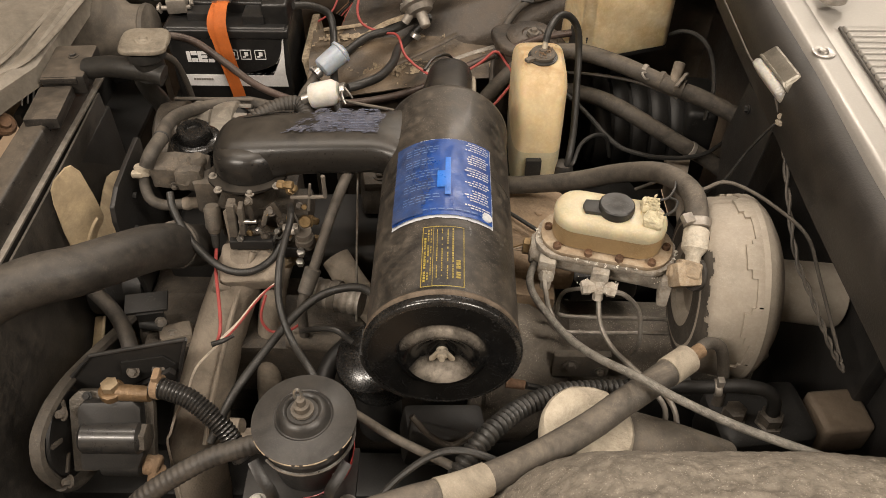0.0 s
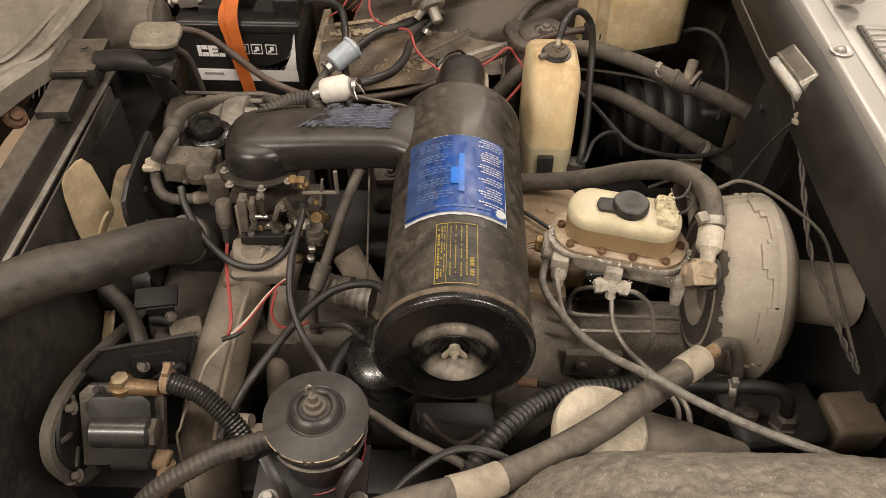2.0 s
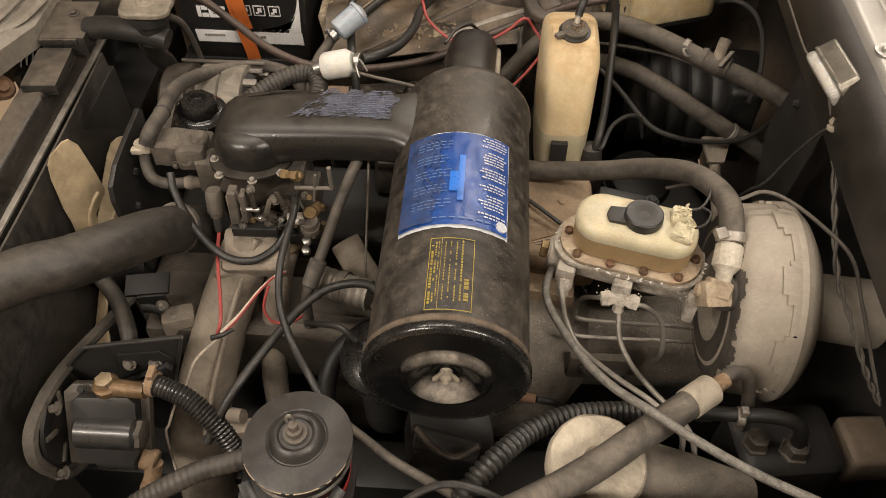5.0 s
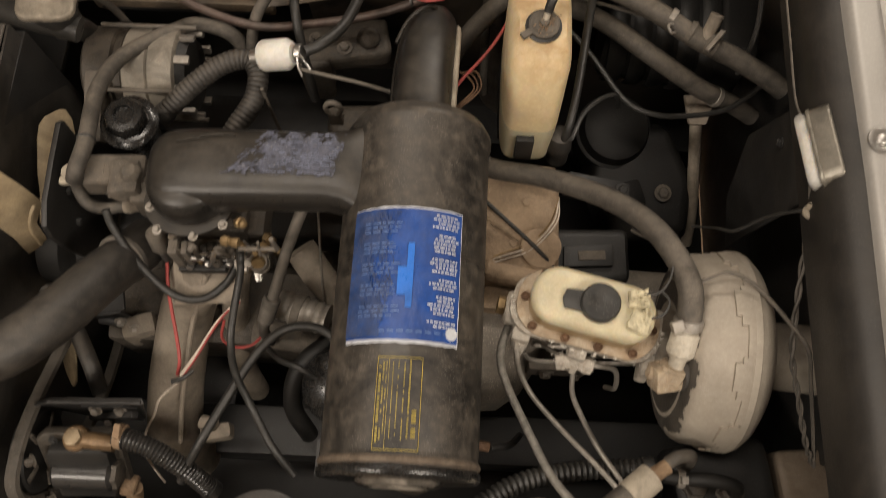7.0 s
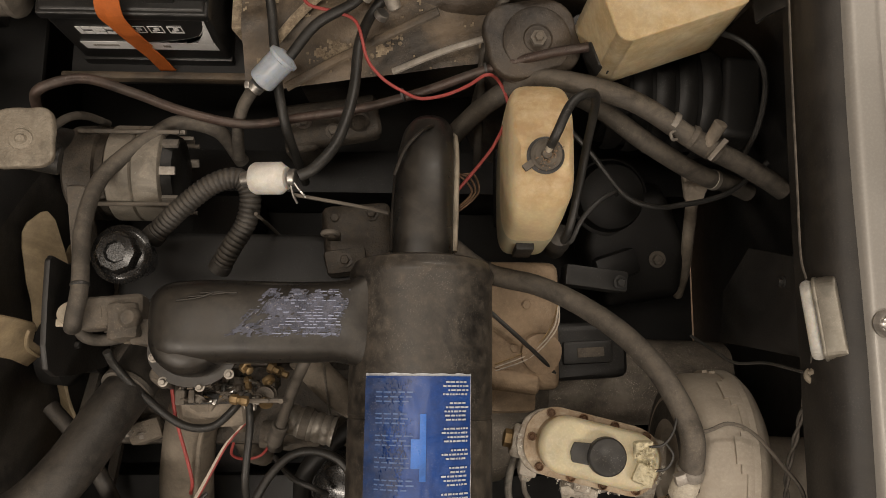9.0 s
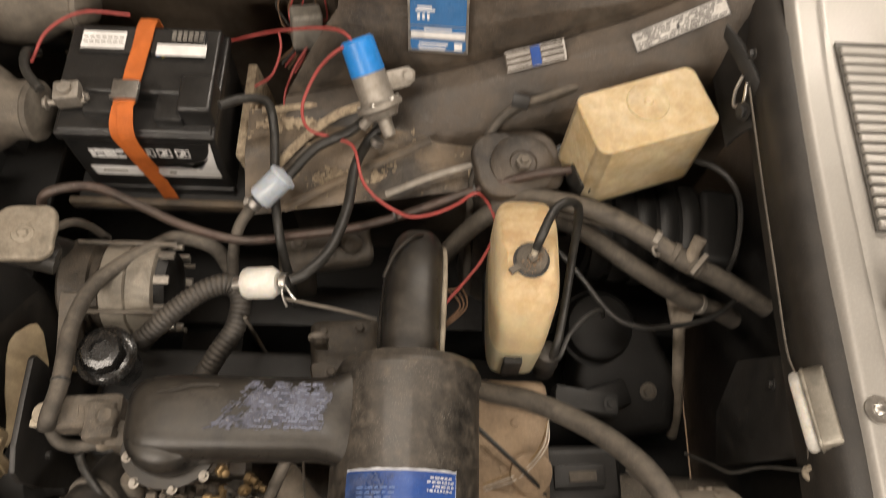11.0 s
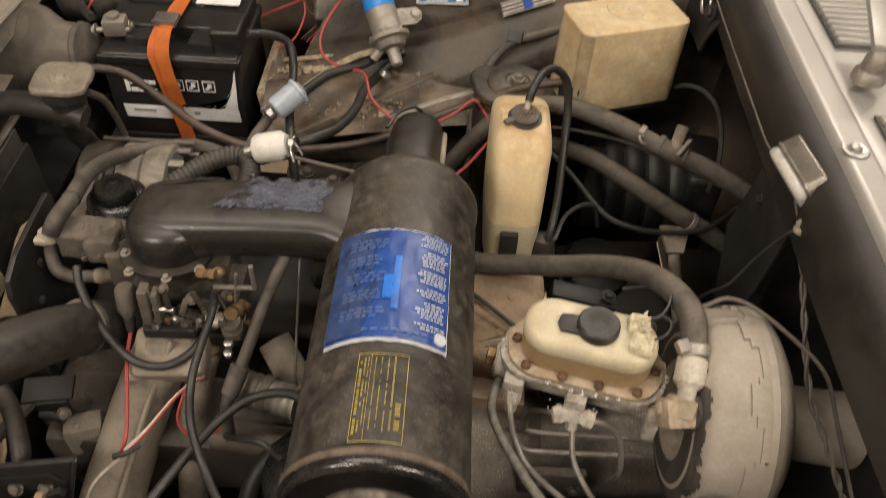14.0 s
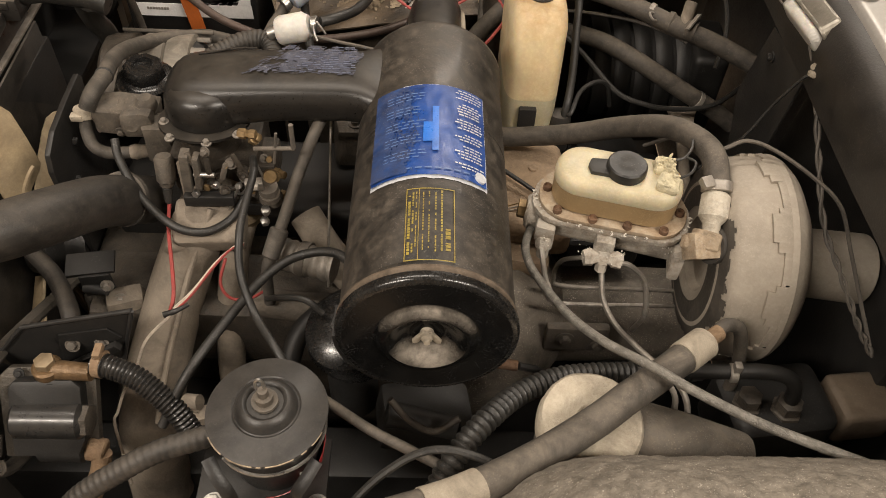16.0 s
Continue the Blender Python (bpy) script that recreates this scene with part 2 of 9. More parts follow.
M_DISC = material("dusty_cream_metal", (0.45, 0.40, 0.315), 0.65, 0.1, 0.6, (0.34, 0.29, 0.22), patch=45, bump=0.5, second=(0.28, 0.235, 0.18))
M_POT = material("satin_black_pressed_steel", (0.030, 0.029, 0.028), 0.36, 0.0, 0.25, (0.12, 0.105, 0.087), patch=35, bump=0.1, top_dust_sheen=0.2, specks=0.08)
M_FLOOR = material("brown_concrete_floor", (0.40, 0.295, 0.205), 0.6, 0.0, 0.5, (0.54, 0.43, 0.315), patch=2.2, grain=60, bump=0.2, second=(0.36, 0.27, 0.185), edge=0.0, grime=0.2, specks=0.25)
M_WALL = material("off_white_plaster", (0.62, 0.58, 0.52), 0.85, 0.0, 0.3, (0.45, 0.41, 0.36), patch=1.5, grain=80, bump=0.2, edge=0.0, grime=0.12, specks=0.0)
M_TUBE = material("lamp_housing_white", (0.8, 0.8, 0.78), 0.4, 0.0, 0.1, (0.6, 0.58, 0.54), patch=10, bump=0.0, edge=0.0, grime=0.12, specks=0.0)
M_CHROME = material("dulled_chrome", (0.30, 0.28, 0.24), 0.36, 0.7, 0.4, (0.28, 0.25, 0.20), patch=40, bump=0.03)
M_GLASS = material("dark_windscreen_glass", (0.03, 0.035, 0.035), 0.06, 0.0, 0.1, (0.12, 0.11, 0.10), patch=8, bump=0.0, edge=0.0, grime=0.12, specks=0.0)
M_LENS = material("frosted_lamp_lens", (0.62, 0.60, 0.55), 0.35, 0.0, 0.25, (0.5, 0.46, 0.38), patch=40, bump=0.05, trans=0.3, edge=0.0)
M_CHALK = material("flaked_dry_deposit", (0.44, 0.36, 0.25), 0.85, 0.0, 0.7, (0.24, 0.18, 0.12), patch=120, grain=500, bump=1.0, second=(0.14, 0.105, 0.075), patch_mix=0.9)
M_SEALANT = material("crusty_cream_sealant", (0.66, 0.60, 0.42), 0.7, 0.0, 0.5, (0.52, 0.43, 0.26), patch=120, bump=0.9, edge=0.0)
M_FRONT = material("dirty_olive_silver_paint", (0.25, 0.225, 0.185), 0.5, 0.2, 0.7, (0.12, 0.10, 0.078), patch=9, grain=160, bump=0.2, second=(0.28, 0.255, 0.215), top_dust_sheen=0.2)
M_BRAID = material("grey_braided_sheath", (0.27, 0.255, 0.225), 0.42, 0.4, 0.4, (0.11, 0.098, 0.08), patch=120, grain=900, bump=0.8, second=(0.10, 0.092, 0.078), specks=0.1)
M_COPPER = material("brown_fuel_pipe", (0.065, 0.040, 0.033), 0.38, 0.3, 0.45, (0.17, 0.135, 0.105), patch=22, bump=0.1, second=(0.05, 0.042, 0.038), patch_mix=0.9)


# ---- mesh helpers ----
def thing(name, at, label, category, group="", kind=""):
    ob = new(name)
    ob.empty_display_size = 0.02
    ob.location = at
    return tagged(ob, label, category, group, kind)


def base_of(ob):
    p = Vector((0, 0, 0))
    while ob is not None:
        p = p + ob.location
        ob = ob.parent
    return p


def finish(bm, mat, angle=38):
    bmesh.ops.remove_doubles(bm, verts=bm.verts, dist=0.00002)
    bmesh.ops.recalc_face_normals(bm, faces=bm.faces)
    me = bpy.data.meshes.new("mesh")
    bm.to_mesh(me)
    bm.free()
    me.materials.append(mat)
    me.polygons.foreach_set("use_smooth", [True] * len(me.polygons))
    me.set_sharp_from_angle(angle=radians(angle))
    return me


def part(name, bm, mat, parent, label="", angle=38):
    me = finish(bm, mat, angle)
    me.transform(Matrix.Translation(-base_of(parent)))
    ob = new(name, me)
    ob.parent = parent
    return tagged(ob, label)


def solo(name, bm, mat, label, category, group="", kind="", angle=38):
    me = finish(bm, mat, angle)
    co = np.empty(len(me.vertices) * 3)
    me.vertices.foreach_get("co", co)
    co = co.reshape(-1, 3)
    at = Vector(((co[:, 0].min() + co[:, 0].max()) / 2, (co[:, 1].min() + co[:, 1].max()) / 2, co[:, 2].min()))
    me.transform(Matrix.Translation(-at))
    ob = new(name, me)
    ob.location = at
    return tagged(ob, label, category, group, kind)


def take(bm, other):
    me = bpy.data.meshes.new("t")
    other.to_mesh(me)
    other.free()
    bm.from_mesh(me)
    bpy.data.meshes.remove(me)
    return bm


def frame_of(axis, up=(0, 0, 1)):
    z = Vector(axis).normalized()
    u = Vector(up)
    if abs(z.dot(u.normalized())) > 0.98:
        u = Vector((0, 1, 0))
    x = u.cross(z).normalized()
    y = z.cross(x)
    return Matrix((x, y, z)).transposed().to_4x4()


def box(bm, c, s, rot=(0, 0, 0), bev=0.003, seg=2, taper=1.0):
    t = bmesh.new()
    bmesh.ops.create_cube(t, size=1)
    for v in t.verts:
        k = taper if v.co.z > 0 else 1
        v.co = Vector((v.co.x * s[0] * k, v.co.y * s[1] * k, v.co.z * s[2]))
    if bev:
        bmesh.ops.bevel(t, geom=list(t.edges), offset=min(bev, min(s) * 0.45), segments=seg, affect="EDGES", profile=0.6)
    t.transform(pose(*c, *rot))
    return take(bm, t)


def lathe(bm, p0, axis, prof, n=28, up=(0, 0, 1), squash=1.0, ends=True):
    """prof: (distance along the axis, radius)."""
    m = Matrix.Translation(p0) @ frame_of(axis, up)
    rings = []
    for d, r in prof:
        if r < 1e-6:
            rings.append([bm.verts.new(m @ Vector((0, 0, d)))])
        else:
            rings.append([bm.verts.new(m @ Vector((r * math.cos(2 * math.pi * i / n), squash * r * math.sin(2 * math.pi * i / n), d))) for i in range(n)])
    for a, b in zip(rings[:-1], rings[1:]):
        for i in range(n):
            j = (i + 1) % n
            q = [a[i % len(a)], a[j % len(a)], b[j % len(b)], b[i % len(b)]]
            q = list(dict.fromkeys(q))
            if len(q) > 2:
                bm.faces.new(q)
    for r in (rings[0], rings[-1]):
        if ends and len(r) > 2:
            bm.faces.new(r)
    return bm


def rod(bm, p0, p1, r, r1=None, n=16, bev=0.0):
    p0, p1 = Vector(p0), Vector(p1)
    d = (p1 - p0).length
    r1 = r if r1 is None else r1
    prof = [(0, max(r - bev, 1e-4)), (bev, r), (d - bev, r1), (d, max(r1 - bev, 1e-4))] if bev else [(0, r), (d, r1)]
    return lathe(bm, p0, p1 - p0, prof, n)


def spline(pts, res=8):
    p = [Vector(q) for q in pts]
    if len(p) == 2:
        return [p[0].lerp(p[1], i / res) for i in range(res + 1)]
    p = [p[0] * 2 - p[1], *p, p[-1] * 2 - p[-2]]
    out = []
    for a, b, c, d in zip(p[:-3], p[1:-2], p[2:-1], p[3:]):
        for i in range(res):
            t = i / res
            out.append(0.5 * ((2 * b) + (c - a) * t + (2 * a - 5 * b + 4 * c - d) * t * t + (3 * b - a - 3 * c + d) * t ** 3))
    out.append(p[-2])
    return out


def tube(bm, pts, r, n=12, res=8, ribs=0, depth=0.12, flat=1.0, r_end=None):
    """A round hose along the points; ribs: corrugations per metre."""
    line = spline(pts, res)
    if ribs:
        dist = [0.0]
        for a, b in zip(line[:-1], line[1:]):
            dist.append(dist[-1] + (b - a).length)
        total = dist[-1]
        count = int(total * ribs) * 4
        fine, k = [], 0
        for i in range(count + 1):
            d = total * i / count
            while k < len(dist) - 2 and dist[k + 1] < d:
                k += 1
            f = (d - dist[k]) / max(1e-9, dist[k + 1] - dist[k])
            fine.append(line[k].lerp(line[k + 1], f))
        line = fine
    tang = [(line[min(i + 1, len(line) - 1)] - line[max(i - 1, 0)]).normalized() for i in range(len(line))]
    side = frame_of(tang[0]).col[0].xyz
    rings = []
    for i, (p, t) in enumerate(zip(line, tang)):
        side = (side - t * side.dot(t)).normalized()
        up = t.cross(side)
        k = r if r_end is None else r + (r_end - r) * i / (len(line) - 1)
        if ribs:
            k *= (1, 1 - depth * 0.3, 1 - depth, 1 - depth * 0.3)[i % 4]
        rings.append([bm.verts.new(p + side * (k * math.cos(2 * math.pi * j / n)) + up * (k * flat * math.sin(2 * math.pi * j / n))) for j in range(n)])
    for a, b in zip(rings[:-1], rings[1:]):
        for j in range(n):
            bm.faces.new((a[j], a[(j + 1) % n], b[(j + 1) % n], b[j]))
    bm.faces.new(rings[0])
    bm.faces.new(rings[-1])
    return bm


def bolt(bm, p, axis, r=0.005, h=0.004, washer=True):
    if washer:
        lathe(bm, p, axis, [(-0.0005, r * 1.55), (0.001, r * 1.55)], 16)
    lathe(bm, Vector(p) + Vector(axis).normalized() * 0.0008, axis, [(0, r), (h * 0.8, r), (h, r * 0.8)], 6)
    return bm


def sheet(bm, fn, nu, nv, thick=0.0, u=(0, 1), v=(0, 1)):
    """A skin from fn(u, v) to a place; thick: metres of depth along the normal."""
    t = bmesh.new()
    g = [[t.verts.new(Vector(fn(u[0] + (u[1] - u[0]) * i / nu, v[0] + (v[1] - v[0]) * j / nv))) for j in range(nv + 1)] for i in range(nu + 1)]
    for i in range(nu):
        for j in range(nv):
            t.faces.new((g[i][j], g[i + 1][j], g[i + 1][j + 1], g[i][j + 1]))
    if thick:
        bmesh.ops.recalc_face_normals(t, faces=t.faces)
        bmesh.ops.solidify(t, geom=list(t.faces), thickness=thick)
    return take(bm, t)


def prism(bm, outline, m, height, bev=0.002, seg=2, taper=1.0):
    """A flat outline (x, y) raised by height along z, laid by the pose m."""
    t = bmesh.new()
    lo = [t.verts.new((x, y, 0)) for x, y in outline]
    cx, cy = sum(p[0] for p in outline) / len(outline), sum(p[1] for p in outline) / len(outline)
    hi = [t.verts.new((cx + (x - cx) * taper, cy + (y - cy) * taper, height)) for x, y in outline]
    t.faces.new(lo)
    t.faces.new(hi)
    for i in range(len(lo)):
        t.faces.new((lo[i], lo[(i + 1) % len(lo)], hi[(i + 1) % len(lo)], hi[i]))
    bmesh.ops.recalc_face_normals(t, faces=t.faces)
    if bev:
        bmesh.ops.bevel(t, geom=list(t.edges), offset=bev, segments=seg, affect="EDGES", profile=0.6)
    t.transform(m)
    return take(bm, t)


def rounded(w, h, r, n=6):
    """The outline of a rounded rectangle about the origin."""
    out = []
    for cx, cy, a0 in ((w / 2 - r, h / 2 - r, 0), (-w / 2 + r, h / 2 - r, 90), (-w / 2 + r, -h / 2 + r, 180), (w / 2 - r, -h / 2 + r, 270)):
        for i in range(n + 1):
            a = radians(a0 + 90 * i / n)
            out.append((cx + r * math.cos(a), cy + r * math.sin(a)))
    return out


def loft(bm, sections, caps=True):
    """Joins rings of equal count."""
    rings = [[bm.verts.new(Vector(p)) for p in s] for s in sections]
    n = len(rings[0])
    for a, b in zip(rings[:-1], rings[1:]):
        for i in range(n):
            bm.faces.new((a[i], a[(i + 1) % n], b[(i + 1) % n], b[i]))
    if caps:
        bm.faces.new(rings[0])
        bm.faces.new(rings[-1])
    return bm


def roughen(bm, size, scale):
    for v in bm.verts:
        v.co += Vector(noise.noise_vector(v.co * scale)) * size
    return bm


def crumbs(bm, spots, n, spread, r0, r1, seed=1):
    """Small irregular grains strewn round the given places."""
    rng = random.Random(seed)
    for _ in range(n):
        c = Vector(rng.choice(spots)) + Vector((rng.gauss(0, spread), rng.gauss(0, spread), rng.gauss(0, spread * 0.5)))
        r = rng.uniform(r0, r1)
        t = bmesh.new()
        bmesh.ops.create_icosphere(t, subdivisions=1, radius=r)
        for v in t.verts:
            v.co *= rng.uniform(0.6, 1.3)
        t.transform(Matrix.Translation(c))
        take(bm, t)
    return bm


def settle(ob, d=(0, 0, 0), k=1.0):
    """Scales a thing by k about the world's origin and moves it by d."""
    ob.location = Vector(ob.location) * k + Vector(d)
    if k != 1.0:
        for o in (ob, *ob.children_recursive):
            if o.type == "MESH":
                o.data.transform(Matrix.Scale(k, 4))
    return ob


BODY_SCALE, BODY_SHIFT = 1.033, (0.0, -0.009, -0.046)
B = bmesh.new


# ---- garage ----
def slab(name, c, s, mat, label, category):
    return solo(name, box(B(), c, s, bev=0), mat, label, category, kind="structure")


slab("ground", (0.5, 1.0, -0.05), (9.4, 9.4, 0.1), M_FLOOR, "brown stained concrete garage floor", "floor")
slab("wall_north", (0.5, 5.6, 1.4), (9.4, 0.2, 3.0), M_WALL, "plain off-white garage wall", "wall")
slab("wall_south", (0.5, -3.6, 1.4), (9.4, 0.2, 3.0), M_WALL, "plain off-white garage wall", "wall")
slab("wall_east", (5.1, 1.0, 1.4), (0.2, 9.0, 3.0), M_WALL, "plain off-white garage wall", "wall")
slab("wall_west", (-4.1, 1.0, 1.4), (0.2, 9.0, 3.0), M_WALL, "plain off-white garage wall", "wall")
slab("ceiling", (0.5, 1.0, 2.95), (9.4, 9.4, 0.1), M_WALL, "plain off-white garage ceiling", "ceiling")


def ceiling_fixture(x, y):
    t = thing("tube_light_fixture", (x, y, 2.75), "white tube light fixture fixed under the garage ceiling", "ceiling light", "garage tube lights")
    part("housing", box(B(), (x, y, 2.86), (1.6, 0.10, 0.08), bev=0.01), M_TUBE, t)
    for dx in (-0.6, 0.6):
        part("hanger", rod(B(), (x + dx, y, 2.88), (x + dx, y, 2.905), 0.01, n=10), M_TUBE, t)


for fx, fy in ((-0.5, 0.75), (0.9, 2.6), (-1.6, -0.9), (1.5, -0.6)):
    ceiling_fixture(fx, fy)

# white low panel standing on the floor beyond the car, in place of a neighbouring white car
wp = thing("white_panel_unit", (1.9, 3.0, 0.0), "low white painted panel standing for a neighbouring car, small holes along its edge", "bench")
part("body", box(B(), (2.05, 3.185, 0.392), (3.4, 0.70, 0.036), (0, 0, 0.6), 0.008), M_TUBE, wp)
part("plinth", box(B(), (2.1, 3.48, 0.185), (3.1, 0.10, 0.375), (0, 0, 0.6), 0.004), M_LINING, wp)
for k in range(9):
    hx = 0.55 + 0.34 * k
    part("hole", rod(B(), (hx, 2.87 + (hx - 2.05) * 0.0105, 0.405), (hx, 2.87 + (hx - 2.05) * 0.0105, 0.4125), 0.009, n=12), M_DARK, wp)


# ---- car body round the engine bay ----
def crease_z(x):
    return float(np.interp(x, (-0.80, 0.22, 0.32, 0.43, 0.55, 0.70, 1.6), (0.8178, 0.9548, 0.9674, 0.9790, 0.9880, 0.9960, 1.036)))


SECTION = ((1.350, -0.016), (1.351, -0.010), (1.354, -0.006), (1.360, -0.004), (1.371, -0.005), (1.375, -0.002), (1.380, 0.005), (1.386, 0.008), (1.41, 0.009), (1.435, 0.004),
           (1.456, -0.006), (1.478, -0.026), (1.510, -0.08), (1.54, -0.16), (1.552, -0.30), (1.55, -0.55))


def fender_skin(u, v):
    x = -0.62 + 1.05 * u
    k = v * (len(SECTION) - 1)
    i = min(int(k), len(SECTION) - 2)
    f = k - i
    y = SECTION[i][0] * (1 - f) + SECTION[i + 1][0] * f
    z = SECTION[i][1] * (1 - f) + SECTION[i + 1][1] * f
    bow = 0.018 * math.sin(math.pi * min(1, max(0, (x + 0.62) / 1.05)))
    end = max(0, (-0.46 - x) / 0.16)
    y = y + 0.020 * (1 - math.cos((x - 0.05) * 1.4)) - end ** 2 * (y - 1.35) * 0.55
    return (x, y, crease_z(x) + z + bow * 0.3 - 0.035 * end ** 2)


fender = thing("fender", (0.0, 1.45, 0.35), "silver painted front fender with a folded bonnet gutter", "car fender", kind="structure")
part("fender_skin", sheet(B(), fender_skin, 44, 30, 0.0015), M_SILVER, fender)
rear = B()
prof = [(y, z) for y, z in SECTION[6:]]


def rear_skin(u, v):
    x = 0.43 + 1.1 * u
    k = v * (len(prof) - 1)
    i = min(int(k), len(prof) - 2)
    f = k - i
    return (x, prof[i][0] * (1 - f) + prof[i + 1][0] * f + 0.0028, crease_z(x) + prof[i][1] * (1 - f) + prof[i + 1][1] * f)


part("fender_rear_skin", sheet(rear, rear_skin, 12, 24, 0.0015), M_SILVER, fender)
# folded corner between fender and scuttle
corner = B()


def corner_skin(u, v):
    x = 0.33 + 0.154 * u
    y0 = float(np.interp(x, (0.33, 0.392, 0.418, 0.432, 0.484), (1.353, 1.349, 1.330, 1.296, 1.296)))
    y1 = float(np.interp(x, (0.33, 0.438, 0.478, 0.484), (1.384, 1.389, 1.335, 1.30)))
    return (x, y0 + (y1 - y0) * v, crease_z(x) - 0.0025 - 0.010 * max(0, 1 - v * 8) ** 2)


sheet(corner, corner_skin, 40, 10, 0.0015)
part("fender_corner", corner, M_SILVER, fender)
fb = B()
bolt(fb, (-0.485, 1.372, 0.855), (0, -0.3, 1), 0.005)
part("fender_bolt", fb, M_DARK, fender)

# Darkened well colour paints the shade in the gaps between the louvres.
M_VENT = material("vent_gap_shade", (0.10, 0.094, 0.085), 0.5, 0.2, 0.4, (0.10, 0.088, 0.072), patch=30, bump=0.05)
cowl = thing("scuttle_panel", (0.5, 0.6, 0.97), "silver painted scuttle panel with two louvred air vents", "car scuttle", kind="structure")


def cowl_skin(u, v):
    y = -0.45 + 1.77 * v
    x0 = 0.407 + 0.02 * max(0, (y - 1.0) / 0.32) ** 2
    x = x0 + (0.60 - x0) * u
    groove = 0.0022 * math.exp(-((x - x0 - 0.034) / 0.0016) ** 2)
    edge = 0.012 * max(0, 1 - (x - x0) / 0.008) ** 2
    return (x, y, 0.990 + 0.04 * max(0, x - 0.45) ** 1.5 - groove - edge)


part("scuttle_skin", sheet(B(), cowl_skin, 70, 40, 0.0015), M_SILVER, cowl)
side_edge = ((1.296, 0.484), (1.335, 0.476), (1.392, 0.434))


def side_skin(u, v):
    y = 1.296 + 0.096 * v
    x0 = float(np.interp(y, [p[0] for p in side_edge], [p[1] for p in side_edge]))
    x = x0 + (1.5 - x0) * u ** 1.6
    lip_ = 0.012 * max(0, 1 - (x - x0) / 0.006) ** 2
    return (x, y, (0.9905 + 0.04 * max(0, x - 0.45) ** 1.5) * (1 - v) + (crease_z(x) + 0.0088) * v - lip_)


part("scuttle_side", sheet(B(), side_skin, 60, 8, 0.0015), M_SILVER, cowl)
seam_ = B()
tube(seam_, [(0.484, 1.297, 0.9912), (0.54, 1.297, 0.9920), (0.60, 1.297, 0.9938)], 0.0013, 6)
part("scuttle_seam", seam_, M_SILVER_DULL, cowl)
for y0, y1 in ((0.942, 1.162), (0.605, 0.823)):
    well = B()
    box(well, (0.5035, (y0 + y1) / 2, 0.9925), (0.098, y1 - y0, 0.0035), bev=0.001)
    v = part("vent", well, M_VENT, cowl, "louvred air vent")
    k = 0
    y = y0 + 0.006
    while y < y1 - 0.004:
        s = B()
        box(s, (0.5035, y, 0.9962), (0.0945, 0.0090, 0.0060), (-8, 0, 0), 0.0022, 3)
        part("louvre", s, M_SILVER, v)
        y += 0.0118
for sy in (0.773, 0.36):
    s = B()
    lathe(s, (0.4225, sy, 0.9905), (0, 0, 1), [(0, 0.0125), (0.0016, 0.012), (0.002, 0.008), (0.001, 0.0055)], 20)
    lathe(s, (0.4225, sy, 0.9910), (0, 0, 1), [(0, 0.0052), (0.003, 0.0050), (0.0042, 0.003), (0.0042, 0)], 14)
    part("scuttle_screw", s, M_STEEL, cowl)

glass = thing("windscreen", (0.62, 0.8, 1.0), "curved windscreen in a black rubber seal with bright trim", "windscreen", kind="structure")
seal_line = [(0.80, 1.335, 1.03), (0.68, 1.325, 1.02), (0.615, 1.30, 1.012), (0.588, 1.25, 1.008), (0.580, 1.15, 1.006), (0.576, 0.9, 1.006), (0.576, 0.4, 1.006), (0.58, -0.3, 1.006)]
part("trim", tube(B(), seal_line, 0.0085, 10), M_SILVER, glass)
part("seal", tube(B(), [(x + 0.017, y - 0.006 * (y > 1.2), z + 0.008) for x, y, z in seal_line], 0.009, 10), M_HOSE_BLACK, glass)


def pane(u, v):
    y = -0.3 + 1.6 * v
    x = 0.597 + 0.05 * max(0, (y - 1.1) / 0.2) ** 3
    return (x + 0.30 * u, y, 1.015 + 0.28 * u)


part("pane", sheet(B(), pane, 6, 24, 0.004), M_GLASS, glass)

wiper = thing("wiper", (0.468, 0.888, 0.995), "bare metal wiper arm on its spindle", "wiper")
part("spindle", lathe(B(), (0.471, 0.888, 0.993), (0, 0, 1), [(0, 0.017), (0.008, 0.016), (0.012, 0.012), (0.026, 0.011), (0.032, 0.0065), (0.034, 0)], 24), M_ALU, wiper)
part("arm", prism(B(), [(-0.011, -0.01), (0.011, -0.01), (0.009, 0.09), (-0.009, 0.09)], pose(0.474, 0.895, 1.024, 4, 0, -12), 0.009, 0.003), M_SILVER, wiper)

# bulkhead
bulk = thing("bulkhead", (0.45, 0.6, 0.3), "satin black engine bulkhead with a rounded top rail", "bulkhead", kind="structure")
rail_prof = [(0.430, 0.900), (0.392, 0.902), (0.384, 0.910), (0.382, 0.935), (0.384, 0.955), (0.389, 0.969), (0.398, 0.978), (0.412, 0.982), (0.440, 0.984), (0.440, 0.94)]
loft_rings = []
for y in [-0.45 + 1.78 * i / 24 for i in range(25)]:
    w = 0.004 * math.sin(y * 7)
    dive = max(0, (y - 1.20) / 0.13) ** 1.4
    loft_rings.append([(x + w * 0.4 + 0.02 * max(0, (y - 1.0) / 0.32) ** 2 + 0.012 * dive, y, z + 0.001 * math.sin(y * 19) - 0.045 * dive * (z > 0.92)) for x, z in rail_prof])
part("top_rail", loft(B(), loft_rings), M_RAIL, bulk)
# Black curved sheet added to fill the dark corner beside the wing.
part("corner_gusset", sheet(B(), lambda u, v: (0.372 + 0.050 * v ** 2, 1.10 + 0.195 * u, 0.880 + 0.078 * v - 0.015 * u * (1 - v)), 14, 10, 0.003), M_BULK, bulk)
